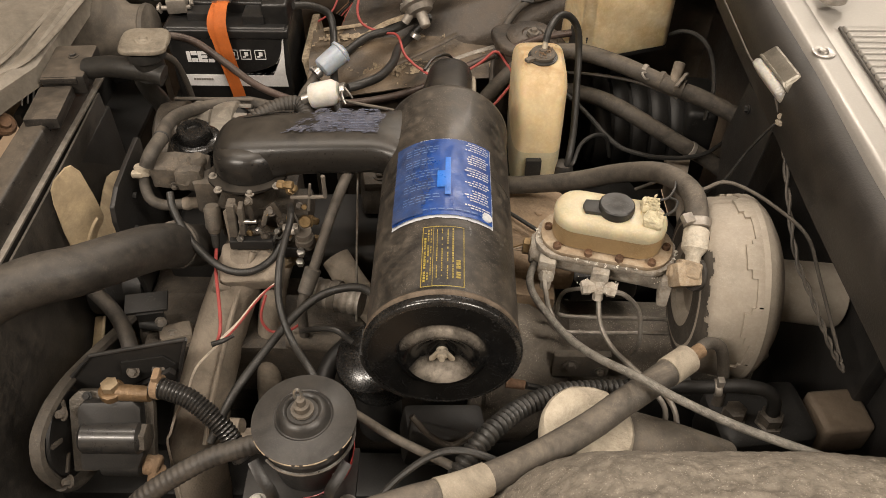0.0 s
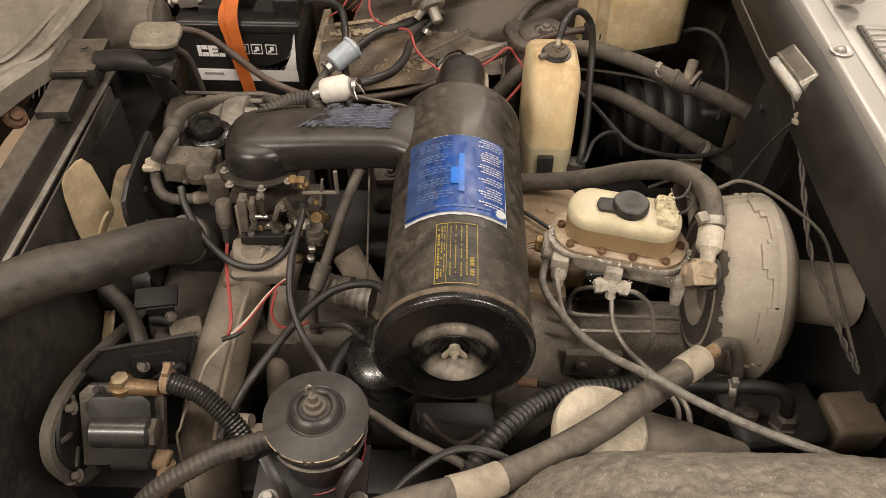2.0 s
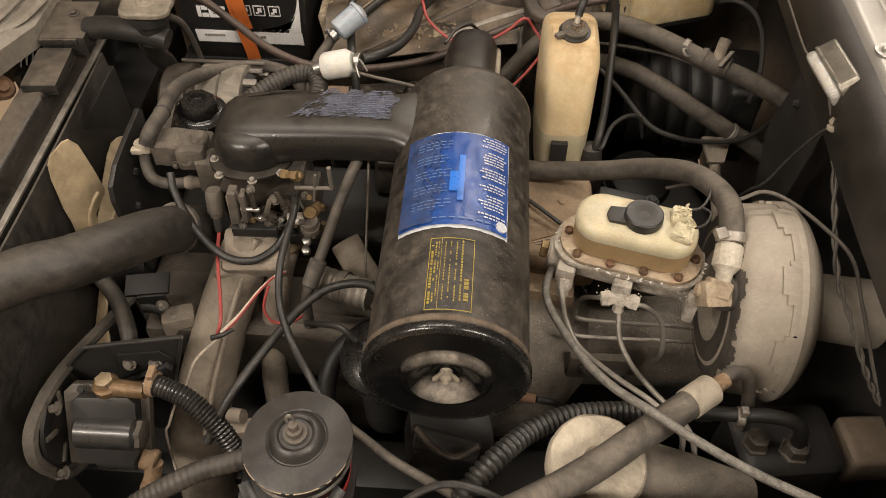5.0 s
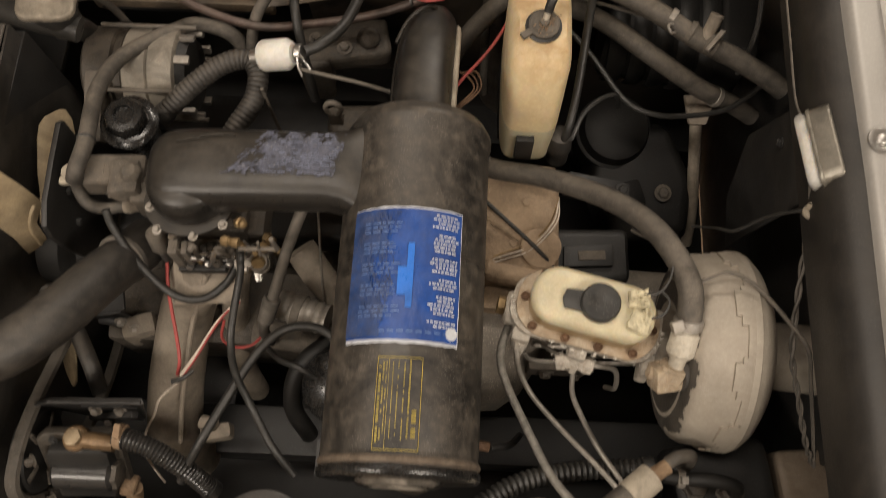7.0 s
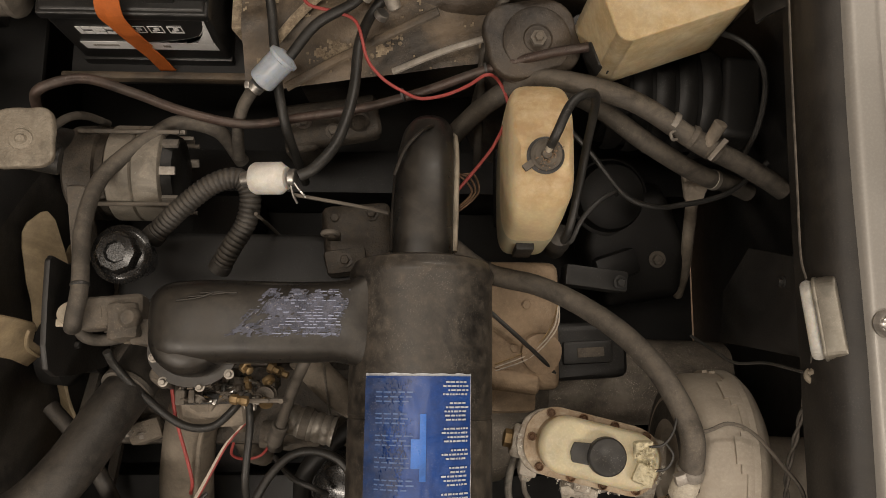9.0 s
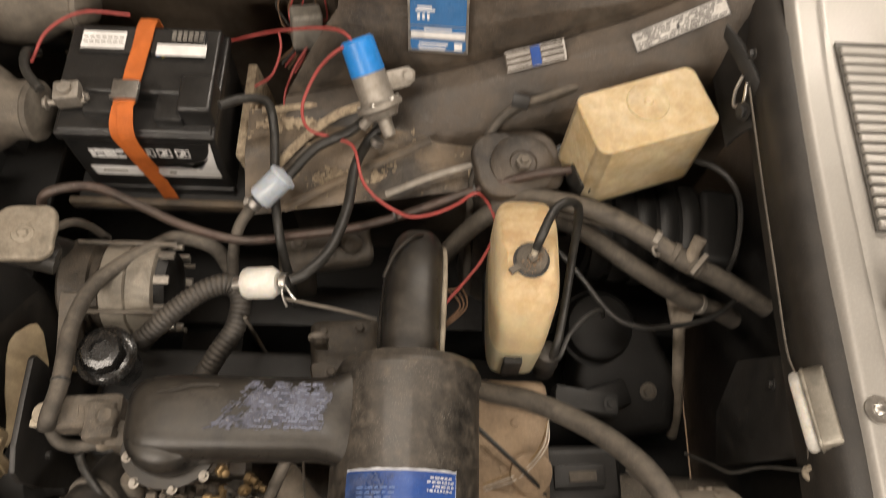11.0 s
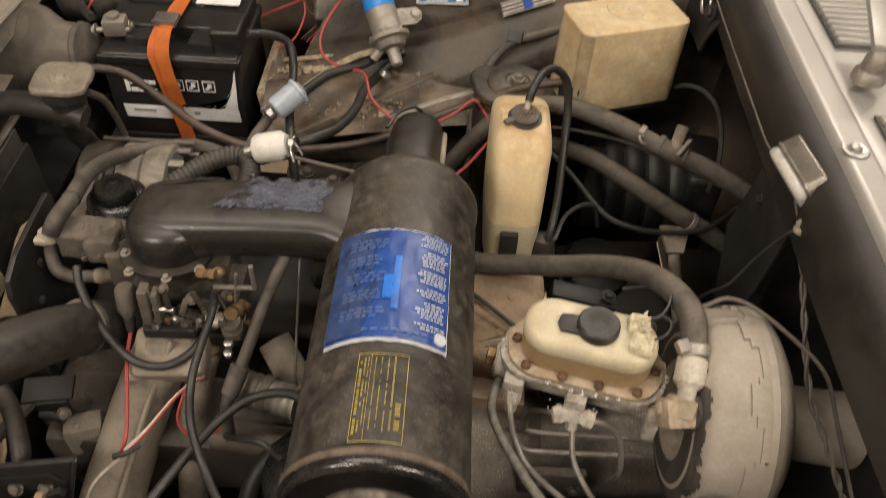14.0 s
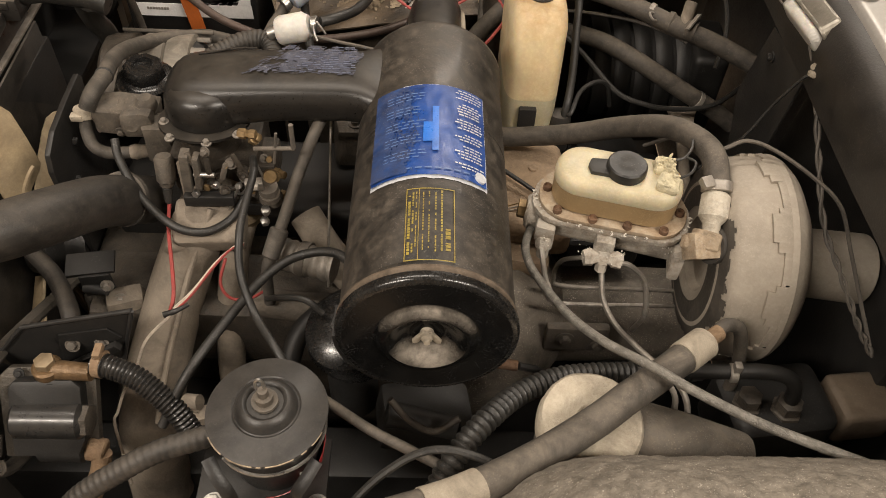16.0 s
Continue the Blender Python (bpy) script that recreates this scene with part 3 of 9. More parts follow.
wallb = B()
box(wallb, (0.505, 0.45, 0.61), (0.03, 1.80, 0.62), bev=0.004)
box(wallb, (0.452, 0.45, 0.905), (0.09, 1.80, 0.02), bev=0.004)
part("wall_panel", wallb, M_BULK, bulk)
ped = B()
prism(ped, [(0.52, 0.55), (0.86, 0.55), (0.88, 0.70), (0.86, 0.86), (0.82, 0.905), (0.70, 0.905), (0.52, 0.80)],
      Matrix(((0, 0, 1, 0.470), (1, 0, 0, 0), (0, 1, 0, 0), (0, 0, 0, 1))), 0.020, 0.004)
part("pedal_box", ped, M_BULK, bulk, "black folded steel pedal box")
flap = B()
prism(flap, [(0.745, 0.915), (0.845, 0.905), (0.87, 0.80), (0.83, 0.72), (0.77, 0.70)], Matrix(((0, 0, 1, 0.385), (1, 0, 0, 0), (0, 1, 0, 0), (0, 0, 0, 1))), 0.003, 0.001)
bolt(flap, (0.384, 0.822, 0.882), (-1, 0, 0), 0.004)
part("gusset", flap, M_BULK, bulk)

# far inner wing
def shelf_z(x):
    return crease_z(x) - 0.020


def rail_z(x):
    return float(np.interp(x, (-0.2, 0.0028, 0.0644, 0.1183, 0.1902, 0.2645, 0.3127, 0.3459, 0.45), (0.752, 0.7996, 0.8182, 0.8371, 0.8646, 0.8913, 0.9149, 0.934, 0.957)))


WING_V = (0, 0.10, 0.20, 0.24, 0.30, 0.45, 0.60, 0.64, 0.68, 0.74, 0.80, 0.84, 0.88, 0.92, 1.0)


def wing_skin(u, v):
    x0 = float(np.interp(v, (0, 0.3, 0.62, 1), (-0.075, -0.085, -0.155, -0.17)))
    x = x0 + (0.452 - x0) * u
    zs, zr = shelf_z(x), rail_z(x)
    y_top = 1.350 - 0.035 * max(0, (x - 0.37) / 0.08)
    y_fold = 1.292
    yr = y_fold - 0.5 * (zs - zr)
    pts = ((y_top, zs - 0.013), (1.330, zs - 0.011), (y_fold + 0.010, zs), (y_fold, zs - 0.006), (y_fold - 0.008, zs - 0.022), (yr * 0.5 + y_fold * 0.5 - 0.003, zs * 0.5 + zr * 0.5 - 0.003),
           (yr + 0.004, zr + 0.009), (yr + 0.001, zr - 0.003), (yr - 0.007, zr + 0.003), (yr - 0.034, zr - 0.005), (yr - 0.062, zr - 0.028), (yr - 0.080, zr - 0.046), (yr - 0.086, zr - 0.062), (yr - 0.084, zr - 0.10),
           (yr - 0.060, 0.40))
    ys = [p[0] for p in pts]
    zz = [p[1] for p in pts]
    y, z = float(np.interp(v, WING_V, ys)), float(np.interp(v, WING_V, zz))
    w = 0.0022 * noise.noise(Vector((x * 9, v * 6, 3)))
    return (x, y + w, z + w)


wing = thing("inner_wing", (0.2, 1.25, 0.4), "black painted inner wing with a pressed rail, dusty and flaking", "inner wing", kind="structure")
part("wing_skin", sheet(B(), wing_skin, 46, 84, 0.002), M_WING, wing)
cav = B()
box(cav, (-0.34, 1.50, 0.60), (0.62, 0.02, 0.56), bev=0.004)
box(cav, (-0.10, 1.42, 0.62), (0.02, 0.16, 0.50), (0, 0, 18), 0.004)
part("fender_lining", cav, M_LINING, wing, "brown dirty lining behind the battery")
plug = B()
lathe(plug, (0.356, 1.325, 0.953), (0, -0.5, 1), [(0, 0.010), (0.014, 0.010), (0.018, 0.007), (0.018, 0)], 16)
part("rubber_plug", plug, M_RUBBER, wing)

# shelf beside the battery with flaking paint
ledge = B()


def ledge_skin(u, v):
    x = -0.205 + 0.30 * u
    y = 1.075 + 0.13 * v + 0.035 * u
    z = 0.708 + 0.050 * v + 0.028 * u + 0.014 * math.exp(-((v - 0.55) / 0.2) ** 2)
    return (x, y, z + 0.004 * noise.noise(Vector((x * 14, y * 14, 1))))


sheet(ledge, ledge_skin, 30, 18, 0.003)
part("chassis_ledge", ledge, M_LEDGE, wing, "rust-stained pressed ledge with flaking paint")
crust = B()
CLUSTERS = ((0.66, 0.78, 0.09, 0.16), (0.40, 0.25, 0.12, 0.09), (0.16, 0.82, 0.16, 0.06), (0.58, 0.20, 0.04, 0.05))
for iu in range(130):
    for iv in range(64):
        u, v = (iu + 0.5) / 130, (iv + 0.5) / 64
        near_ = max(math.exp(-((u - cu) / su) ** 2 - ((v - cv) / sv) ** 2) for cu, cv, su, sv in CLUSTERS)
        if near_ * 1.1 + 0.9 * noise.noise(Vector((u * 24, v * 11, 3))) + 0.5 * noise.noise(Vector((u * 60, v * 28, 7))) < 0.62:
            continue
        quad = []
        for a, c in ((0, 0), (1, 0), (1, 1), (0, 1)):
            uu, vv = (iu + a) / 130, (iv + c) / 64
            quad.append(crust.verts.new(Vector(ledge_skin(uu, vv)) + Vector((0, 0, 0.0024 + 0.0016 * noise.noise(Vector((uu * 70, vv * 35, 2)))))))
        crust.faces.new(quad)
cr = part("flaked_patch", crust, M_CHALK, wing, "tan crust where the paint has flaked")
cr["kind"] = "stuff"
part("ledge_rim", tube(B(), [Vector(ledge_skin(0.06 + 0.08 * i, 0.97)) + Vector((0, 0, 0.003)) for i in range(9)], 0.0045, 8, 4, flat=0.5), M_CHALK, wing, "tan edge of the ledge")
part("ledge_fold", tube(B(), [(-0.165, 1.122, 0.752), (-0.128, 1.160, 0.766), (-0.088, 1.188, 0.780), (-0.045, 1.200, 0.792)], 0.0062, 8, 8, flat=0.42), M_CHALK, wing, "tan flaking upper fold of the ledge")
part("ledge_gutter", tube(B(), [(-0.150, 1.075, 0.733), (-0.095, 1.102, 0.747), (-0.030, 1.128, 0.765), (0.035, 1.152, 0.787)], 0.0060, 8, 8, flat=0.5), M_LEDGE, wing, "rusty lower fold of the ledge")
flakes = B()
random.seed(5)
for k in range(150):
    cu, cv, su, sv = random.choice(((0.62, 0.80, 0.055, 0.10), (0.62, 0.80, 0.05, 0.06), (0.42, 0.22, 0.09, 0.05), (0.20, 0.80, 0.10, 0.05), (0.60, 0.30, 0.04, 0.03)))
    u, v = min(0.98, max(0.02, random.gauss(cu, su))), min(0.98, max(0.02, random.gauss(cv, sv)))
    p = Vector(ledge_skin(u, v)) + Vector((0, 0, 0.0022))
    r = random.uniform(0.0008, 0.0034)
    vs = [flakes.verts.new(p + Vector((r * random.uniform(0.6, 1.4) * math.cos(a), r * random.uniform(0.6, 1.4) * math.sin(a), random.uniform(-0.0006, 0.0016) + 0.2 * r * math.sin(a)))) for a in (0, 1.2, 2.4, 3.7, 5.0)]
    flakes.faces.new(vs)
fl = part("paint_flakes", flakes, M_CHALK, wing, "dry flaked paint and dirt")
fl["kind"] = "stuff"

# strut tower
tower = thing("strut_tower", (0.153, 1.134, 0.5), "dusty strut tower top with a round cap", "strut tower", kind="structure")
tb = B()
prism(tb, rounded(0.115, 0.10, 0.035), pose(0.147, 1.140, 0.773, -4, 6, 12), 0.014, 0.005, 3)
rod(tb, (0.15, 1.135, 0.45), (0.15, 1.135, 0.78), 0.062, 0.055, 24)
part("tower_plate", tb, M_WING, tower)
part("tower_cap", lathe(B(), (0.153, 1.136, 0.788), (0.07, -0.07, 1), [(0, 0.041), (0.004, 0.041), (0.007, 0.037), (0.008, 0.018), (0.006, 0.016), (0.006, 0.0)], 30), M_WING, tower)
part("tower_nut", lathe(B(), (0.1535, 1.1355, 0.794), (0.07, -0.07, 1), [(0, 0.010), (0.006, 0.010), (0.007, 0.006), (0.011, 0.005), (0.011, 0)], 6), M_IRON, tower)

# near wheel arch
def arch_skin(u, v):
    x = -0.02 + 0.66 * u
    y = -0.02 + 0.47 * v
    z = 0.902 - 0.12 * max(0, (y - 0.265) / 0.13) ** 3 if y < 0.40 else 0.902 - 0.12 * 1.12 - (y - 0.40) * 3.1
    z -= 0.24 * max(0, (0.17 - x) / 0.19) ** 2 + 0.05 * max(0, (x - 0.33) / 0.2) ** 2
    n3 = 1.5 * noise.noise(Vector((x * 75, y * 75, 2))) + 1.3 * noise.noise(Vector((x * 160, y * 160, 9)))
    z += 0.007 / (1 + math.exp((y - 0.296 + 0.004 * math.sin(x * 20)) / 0.0035))
    return (x, y, z + 0.0015 * n3 + 0.002 * noise.noise(Vector((x * 8, y * 8, 5))))


arch = solo("wheel_arch", sheet(B(), arch_skin, 380, 270), M_ARCH, "rough grey underseal on the near wheel arch", "wheel arch", kind="structure")

# front cross member and radiator
front = thing("front_panel", (-0.58, 0.8, 0.4), "dull silver front cross panel, dirty along its folded edge", "car front panel", kind="structure")
fp = B()
sec = [(-0.80, 0.56), (-0.79, 0.79), (-0.70, 0.818), (-0.655, 0.806), (-0.640, 0.800), (-0.625, 0.832), (-0.605, 0.842), (-0.588, 0.836), (-0.580, 0.846), (-0.562, 0.850), (-0.548, 0.842), (-0.545, 0.815), (-0.549, 0.815), (-0.552, 0.836), (-0.562, 0.843), (-0.578, 0.838), (-0.588, 0.828), (-0.604, 0.834), (-0.620, 0.825), (-0.632, 0.795), (-0.655, 0.798), (-0.70, 0.811), (-0.783, 0.784), (-0.79, 0.56)]
loft(fp, [[((x if x > -0.645 else -0.645 + (x + 0.645) * min(1, max(0.02, (1.33 - y) / 0.14))) - 0.042 * min(1, max(0, (0.95 - y) / 0.07)) ** 1.5 * (x > -0.60) + 0.030 * max(0, min(1, (y - 0.97) / 0.17)) * (-0.71 < x < -0.60) + 0.015 * ((y - 0.8) / 0.6) ** 2, y, z + 0.002 * math.sin(y * 11)) for x, z in sec] for y in [0.2 + 1.17 * i / 20 for i in range(21)]])
part("cross_member", fp, M_FRONT, front)
for dx, dz, rr in ((0, 0.0, 0.0052), (-0.040, -0.006, 0.0040)):
    part("pressed_bead", tube(B(), [(x + dx, y, z + dz) for x, y, z in ((-0.640, 0.84, 0.838), (-0.612, 0.90, 0.842), (-0.585, 0.935, 0.846), (-0.560, 0.958, 0.849), (-0.548, 1.01, 0.850), (-0.540, 1.083, 0.851), (-0.532, 1.20, 0.851))], rr, 8, 6, flat=0.6), M_FRONT, front)
lk_ = B()
lathe(lk_, (-0.585, 0.892, 0.790), (0.6, -0.3, 0.7), [(0, 0.016), (0.006, 0.017), (0.010, 0.014), (0.011, 0.009), (0.016, 0.008), (0.017, 0.005), (0.017, 0)], 18)
part("bonnet_lock", roughen(lk_, 0.001, 60), M_RUST, front, "rusty round bonnet lock")
for k in range(4):
    part("lock_spring", tube(B(), [(-0.568 + 0.006 * k, 0.925 + 0.005 * k, 0.800), (-0.566 + 0.006 * k, 0.932 + 0.005 * k, 0.812)], 0.0013, 6, 2), M_STEEL, front)
fin = B()
box(fin, (-0.585, 1.19, 0.52), (0.012, 0.52, 0.52), bev=0.003)
box(fin, (-0.555, 1.03, 0.50), (0.07, 0.012, 0.46), bev=0.003)
box(fin, (-0.560, 0.78, 0.62), (0.12, 1.0, 0.010), bev=0.002)
part("lamp_bay_panel", fin, M_DARK, front)

M_TOPTANK = material("worn_black_tank_paint", (0.015, 0.0135, 0.012), 0.30, 0.0, 0.22, (0.11, 0.090, 0.068), patch=18, grain=200, bump=0.12, top_dust_sheen=0.9, top_from=0.6, top_to=0.9)
radiator = thing("radiator", (-0.51, 0.72, 0.3), "black painted radiator with a dusty core and top tank", "radiator")
part("core", box(B(), (-0.510, 0.69, 0.52), (0.052, 0.62, 0.46), bev=0.004), M_BULK, radiator)
tank = B()
loft(tank, [[(-0.552, y, 0.735), (-0.552, y, 0.795), (-0.545, y, 0.808), (-0.516, y, 0.811), (-0.5115, y, 0.8085), (-0.5095, y, 0.805), (-0.4985, y, 0.783), (-0.4980, y, 0.735)] for y in (0.385, 0.40, 0.60, 0.85, 0.985, 1.00)])
part("top_tank", tank, M_TOPTANK, radiator)
fl2 = B()
box(fl2, (-0.4965, 0.70, 0.781), (0.011, 0.66, 0.004), bev=0.0012)
part("tank_flange", fl2, M_ALU, radiator)
rb = B()
box(rb, (-0.514, 0.989, 0.818), (0.060, 0.084, 0.030), (0, 0, 4), 0.006)
box(rb, (-0.518, 0.905, 0.812), (0.046, 0.078, 0.018), (0, 0, 4), 0.005)
box(rb, (-0.516, 0.948, 0.826), (0.050, 0.007, 0.010), (0, 0, 4), 0.003)
bolt(rb, (-0.512, 1.000, 0.8330), (0, 0, 1), 0.005)
part("mounting_bracket", rb, M_TOPTANK, radiator)
shr = B()


def shroud(u, v):
    return (-0.492 + 0.012 * v + 0.006 * math.sin(3 * u), 0.39 + 0.60 * u, 0.778 - 0.42 * v)


sheet(shr, shroud, 20, 12, 0.003)
part("rear_face", shr, M_RUBBER, radiator, "dusty black rear face of the radiator")

under = thing("under_tray", (0.0, 0.8, 0.26), "dark oily subframe and floor of the engine bay", "subframe", kind="structure")
ut = B()
box(ut, (-0.05, 0.82, 0.27), (1.1, 1.35, 0.02), bev=0.003)
part("tray", ut, M_DARK, under)
for yy in (0.56, 1.06):
    part("chassis_leg", box(B(), (-0.05, yy, 0.37), (1.0, 0.07, 0.16), bev=0.008), M_DARK, under)
part("cross_beam", box(B(), (-0.30, 0.80, 0.36), (0.10, 0.5, 0.12), bev=0.01), M_DARK, under)
nw = B()


def near_wing(u, v):
    return (-0.5 + 0.98 * u, 0.42 - 0.10 * v + 0.012 * math.sin(4 * u), 0.30 + 0.34 * v)


sheet(nw, near_wing, 20, 10, 0.003)
part("near_side_panel", nw, M_DARK, under)

for body_part in (fender, cowl, glass, bulk, wing, front, radiator):
    settle(body_part, BODY_SHIFT, BODY_SCALE)
settle(wiper, (0.004, 0.002, -0.004))


# ---- engine ----
engine = thing("engine", (-0.12, 0.8, 0.3), "grimy cast engine block with its head and bell housing", "engine")
eb = B()
box(eb, (-0.17, 0.80, 0.44), (0.46, 0.24, 0.32), bev=0.02, seg=3)
box(eb, (-0.17, 0.70, 0.56), (0.42, 0.10, 0.10), bev=0.012)
part("block", roughen(eb, 0.002, 30), M_GREASE, engine)
hd = B()
box(hd, (-0.19, 0.855, 0.605), (0.37, 0.14, 0.08), bev=0.012, seg=3)
part("head_cover", hd, M_DARK, engine)
M_BELL = material("dusty_grey_casting", (0.20, 0.176, 0.146), 0.62, 0.1, 0.5, (0.28, 0.24, 0.19), patch=26, grain=220, bump=0.7, second=(0.10, 0.086, 0.070), patch_mix=0.8, specks=0.9)
bh = B()
lathe(bh, (0.055, 0.735, 0.52), (1, 0, 0), [(0, 0.10), (0, 0.152), (0.014, 0.155), (0.020, 0.146), (0.075, 0.140), (0.105, 0.118), (0.125, 0.085), (0.14, 0.066), (0.40, 0.058)], 44)
part("bell_housing", roughen(bh, 0.0015, 40), M_BELL, engine)
inlet = B()
box(inlet, (0.130, 0.805, 0.668), (0.125, 0.16, 0.05), bev=0.016, seg=3)
lathe(inlet, (0.168, 0.770, 0.690), (0.1, -0.1, 1), [(0, 0.026), (0.008, 0.025), (0.010, 0.020), (0.010, 0)], 24)
rod(inlet, (0.10, 0.74, 0.69), (0.165, 0.73, 0.688), 0.014, 0.012, 16, 0.003)
box(inlet, (0.128, 0.755, 0.640), (0.07, 0.12, 0.06), (0, 12, 0), 0.012)
for dx, dy in ((0.10, 0.845), (0.15, 0.83), (0.135, 0.775)):
    bolt(inlet, (dx, dy, 0.690), (0, 0, 1), 0.006, 0.005)
part("rear_cover", roughen(inlet, 0.002, 35), material("rust_brown_casting", (0.42, 0.305, 0.20), 0.75, 0.1, 0.6, (0.36, 0.275, 0.19), patch=26, grain=220, bump=0.6, second=(0.09, 0.065, 0.045)), engine, "brown dusty casting")
lug = B()
box(lug, (0.20, 0.640, 0.600), (0.075, 0.012, 0.045), (0, 0, 0), 0.004)
bolt(lug, (0.185, 0.633, 0.606), (0, -1, 0), 0.007, 0.006)
bolt(lug, (0.225, 0.633, 0.594), (0, -1, 0), 0.005, 0.005)
part("engine_lug", lug, M_IRON, engine)

# exhaust manifold
exhaust = thing("exhaust_manifold", (-0.27, 0.62, 0.4), "dusty brown cast exhaust manifold branch running down from the carburettor", "exhaust manifold")
ex = B()
tube(ex, [(-0.205, 0.775, 0.715), (-0.238, 0.720, 0.700), (-0.268, 0.690, 0.640), (-0.283, 0.650, 0.600), (-0.290, 0.595, 0.575), (-0.298, 0.545, 0.520), (-0.300, 0.52, 0.42)], 0.031, 20, flat=1.0, r_end=0.037)
part("branch", ex, M_EXH, exhaust)
seam = B()
tube(seam, [(-0.222, 0.708, 0.732), (-0.250, 0.666, 0.668), (-0.262, 0.626, 0.632), (-0.268, 0.580, 0.612), (-0.276, 0.53, 0.57)], 0.0035, 8)
part("cast_rib", seam, M_EXH, exhaust)
neck = B()
box(neck, (-0.226, 0.708, 0.706), (0.078, 0.055, 0.036), (20, 0, 4), 0.010, 3)
box(neck, (-0.262, 0.705, 0.690), (0.03, 0.05, 0.04), (20, 20, 4), 0.010, 3)
part("neck_flange", roughen(neck, 0.002, 60), M_EXH, exhaust, "tan stained manifold neck")
ex2 = B()
tube(ex2, [(-0.19, 0.76, 0.70), (-0.205, 0.715, 0.665), (-0.215, 0.68, 0.60), (-0.22, 0.64, 0.52), (-0.22, 0.62, 0.42)], 0.017, 14)
tube(ex2, [(-0.13, 0.765, 0.665), (-0.10, 0.730, 0.64), (-0.06, 0.70, 0.61), (0.0, 0.69, 0.58)], 0.020, 14)
part("second_branch", ex2, M_EXH, exhaust)
fl = B()
box(fl, (-0.335, 0.668, 0.600), (0.045, 0.03, 0.05), (0, 0, 20), 0.010)
part("flange", roughen(fl, 0.002, 60), M_EXH, exhaust)
fl = B()
box(fl, (-0.235, 0.545, 0.555), (0.04, 0.02, 0.03), (0, 0, 10), 0.006)
rod(fl, (-0.250, 0.556, 0.575), (-0.232, 0.552, 0.580), 0.009, n=14)
part("flange", roughen(fl, 0.002, 60), M_EXH, exhaust)

# carburettor
carb = thing("carburettor", (-0.22, 0.76, 0.70), "small greasy carburettor with brass fittings under the air duct", "carburettor")
cb = B()
box(cb, (-0.215, 0.775, 0.765), (0.095, 0.085, 0.05), bev=0.006)
box(cb, (-0.205, 0.752, 0.735), (0.10, 0.075, 0.022), bev=0.004)
lathe(cb, (-0.222, 0.765, 0.786), (0, 0, 1), [(0, 0.034), (0.02, 0.036), (0.026, 0.036)], 24)
box(cb, (-0.165, 0.760, 0.762), (0.03, 0.05, 0.035), bev=0.005)
part("body", roughen(cb, 0.0012, 70), M_GREASE, carb)
base = B()
lathe(base, (-0.21, 0.752, 0.700), (0, 0, 1), [(0, 0.034), (0.008, 0.052), (0.016, 0.054), (0.022, 0.046), (0.03, 0.04)], 28)
part("base_flange", base, material("golden_casting", (0.27, 0.195, 0.105), 0.6, 0.3, 0.5, DUST, patch=40, bump=0.4), carb, "golden brown cast base")
plate = B()
box(plate, (-0.186, 0.716, 0.735), (0.085, 0.012, 0.016), (0, 0, 3), 0.002)
part("throttle_plate", plate, M_DARK, carb)
lev = B()
for k, (px, pz) in enumerate(((-0.243, 0.770), (-0.235, 0.758))):
    prism(lev, [(-0.006, -0.026), (0.006, -0.026), (0.007, 0.022), (0, 0.028), (-0.007, 0.022)], pose(px, 0.722 - 0.004 * k, pz, 78, 0, 6), 0.004, 0.001)
rod(lev, (-0.235, 0.715, 0.765), (-0.205, 0.712, 0.768), 0.0022, n=10)
part("throttle_lever", lev, M_EXH, carb)
wheel = lathe(B(), (-0.150, 0.722, 0.778), (0.5, -0.8, 0.4), [(0, 0.003), (0, 0.0068), (0.002, 0.0075), (0.005, 0.0068), (0.0055, 0.003), (0.008, 0.0025), (0.008, 0)], 18)
part("adjuster_wheel", wheel, M_BRASS, carb, "brass adjuster wheel")
knob = lathe(B(), (-0.158, 0.722, 0.748), (0.6, -0.8, 0.2), [(0, 0.010), (0.002, 0.012), (0.010, 0.0125), (0.012, 0.009), (0.018, 0.007), (0.018, 0)], 20)
part("damper_knob", knob, M_IRON, carb)
for k in range(4):
    part("choke_link", tube(B(), [(-0.232 + 0.02 * k, 0.712, 0.775 - 0.006 * k), (-0.222 + 0.02 * k, 0.706, 0.766 + 0.008 * (k % 2)), (-0.212 + 0.02 * k, 0.709, 0.758 + 0.01 * (k % 3)), (-0.205 + 0.02 * k, 0.715, 0.768)], 0.0016, 6, 4), M_IRON if k % 2 else M_STEEL, carb)
for px_, pz_, rr in ((-0.225, 0.748, 0.007), (-0.190, 0.755, 0.008), (-0.205, 0.780, 0.006), (-0.180, 0.786, 0.0065), (-0.238, 0.790, 0.006)):
    part("carb_boss", lathe(B(), (px_, 0.722, pz_), (0.1, -1, 0.2), [(0, rr), (0.008, rr), (0.009, rr * 0.6), (0.014, rr * 0.55), (0.014, 0)], 12), M_GREASE, carb)

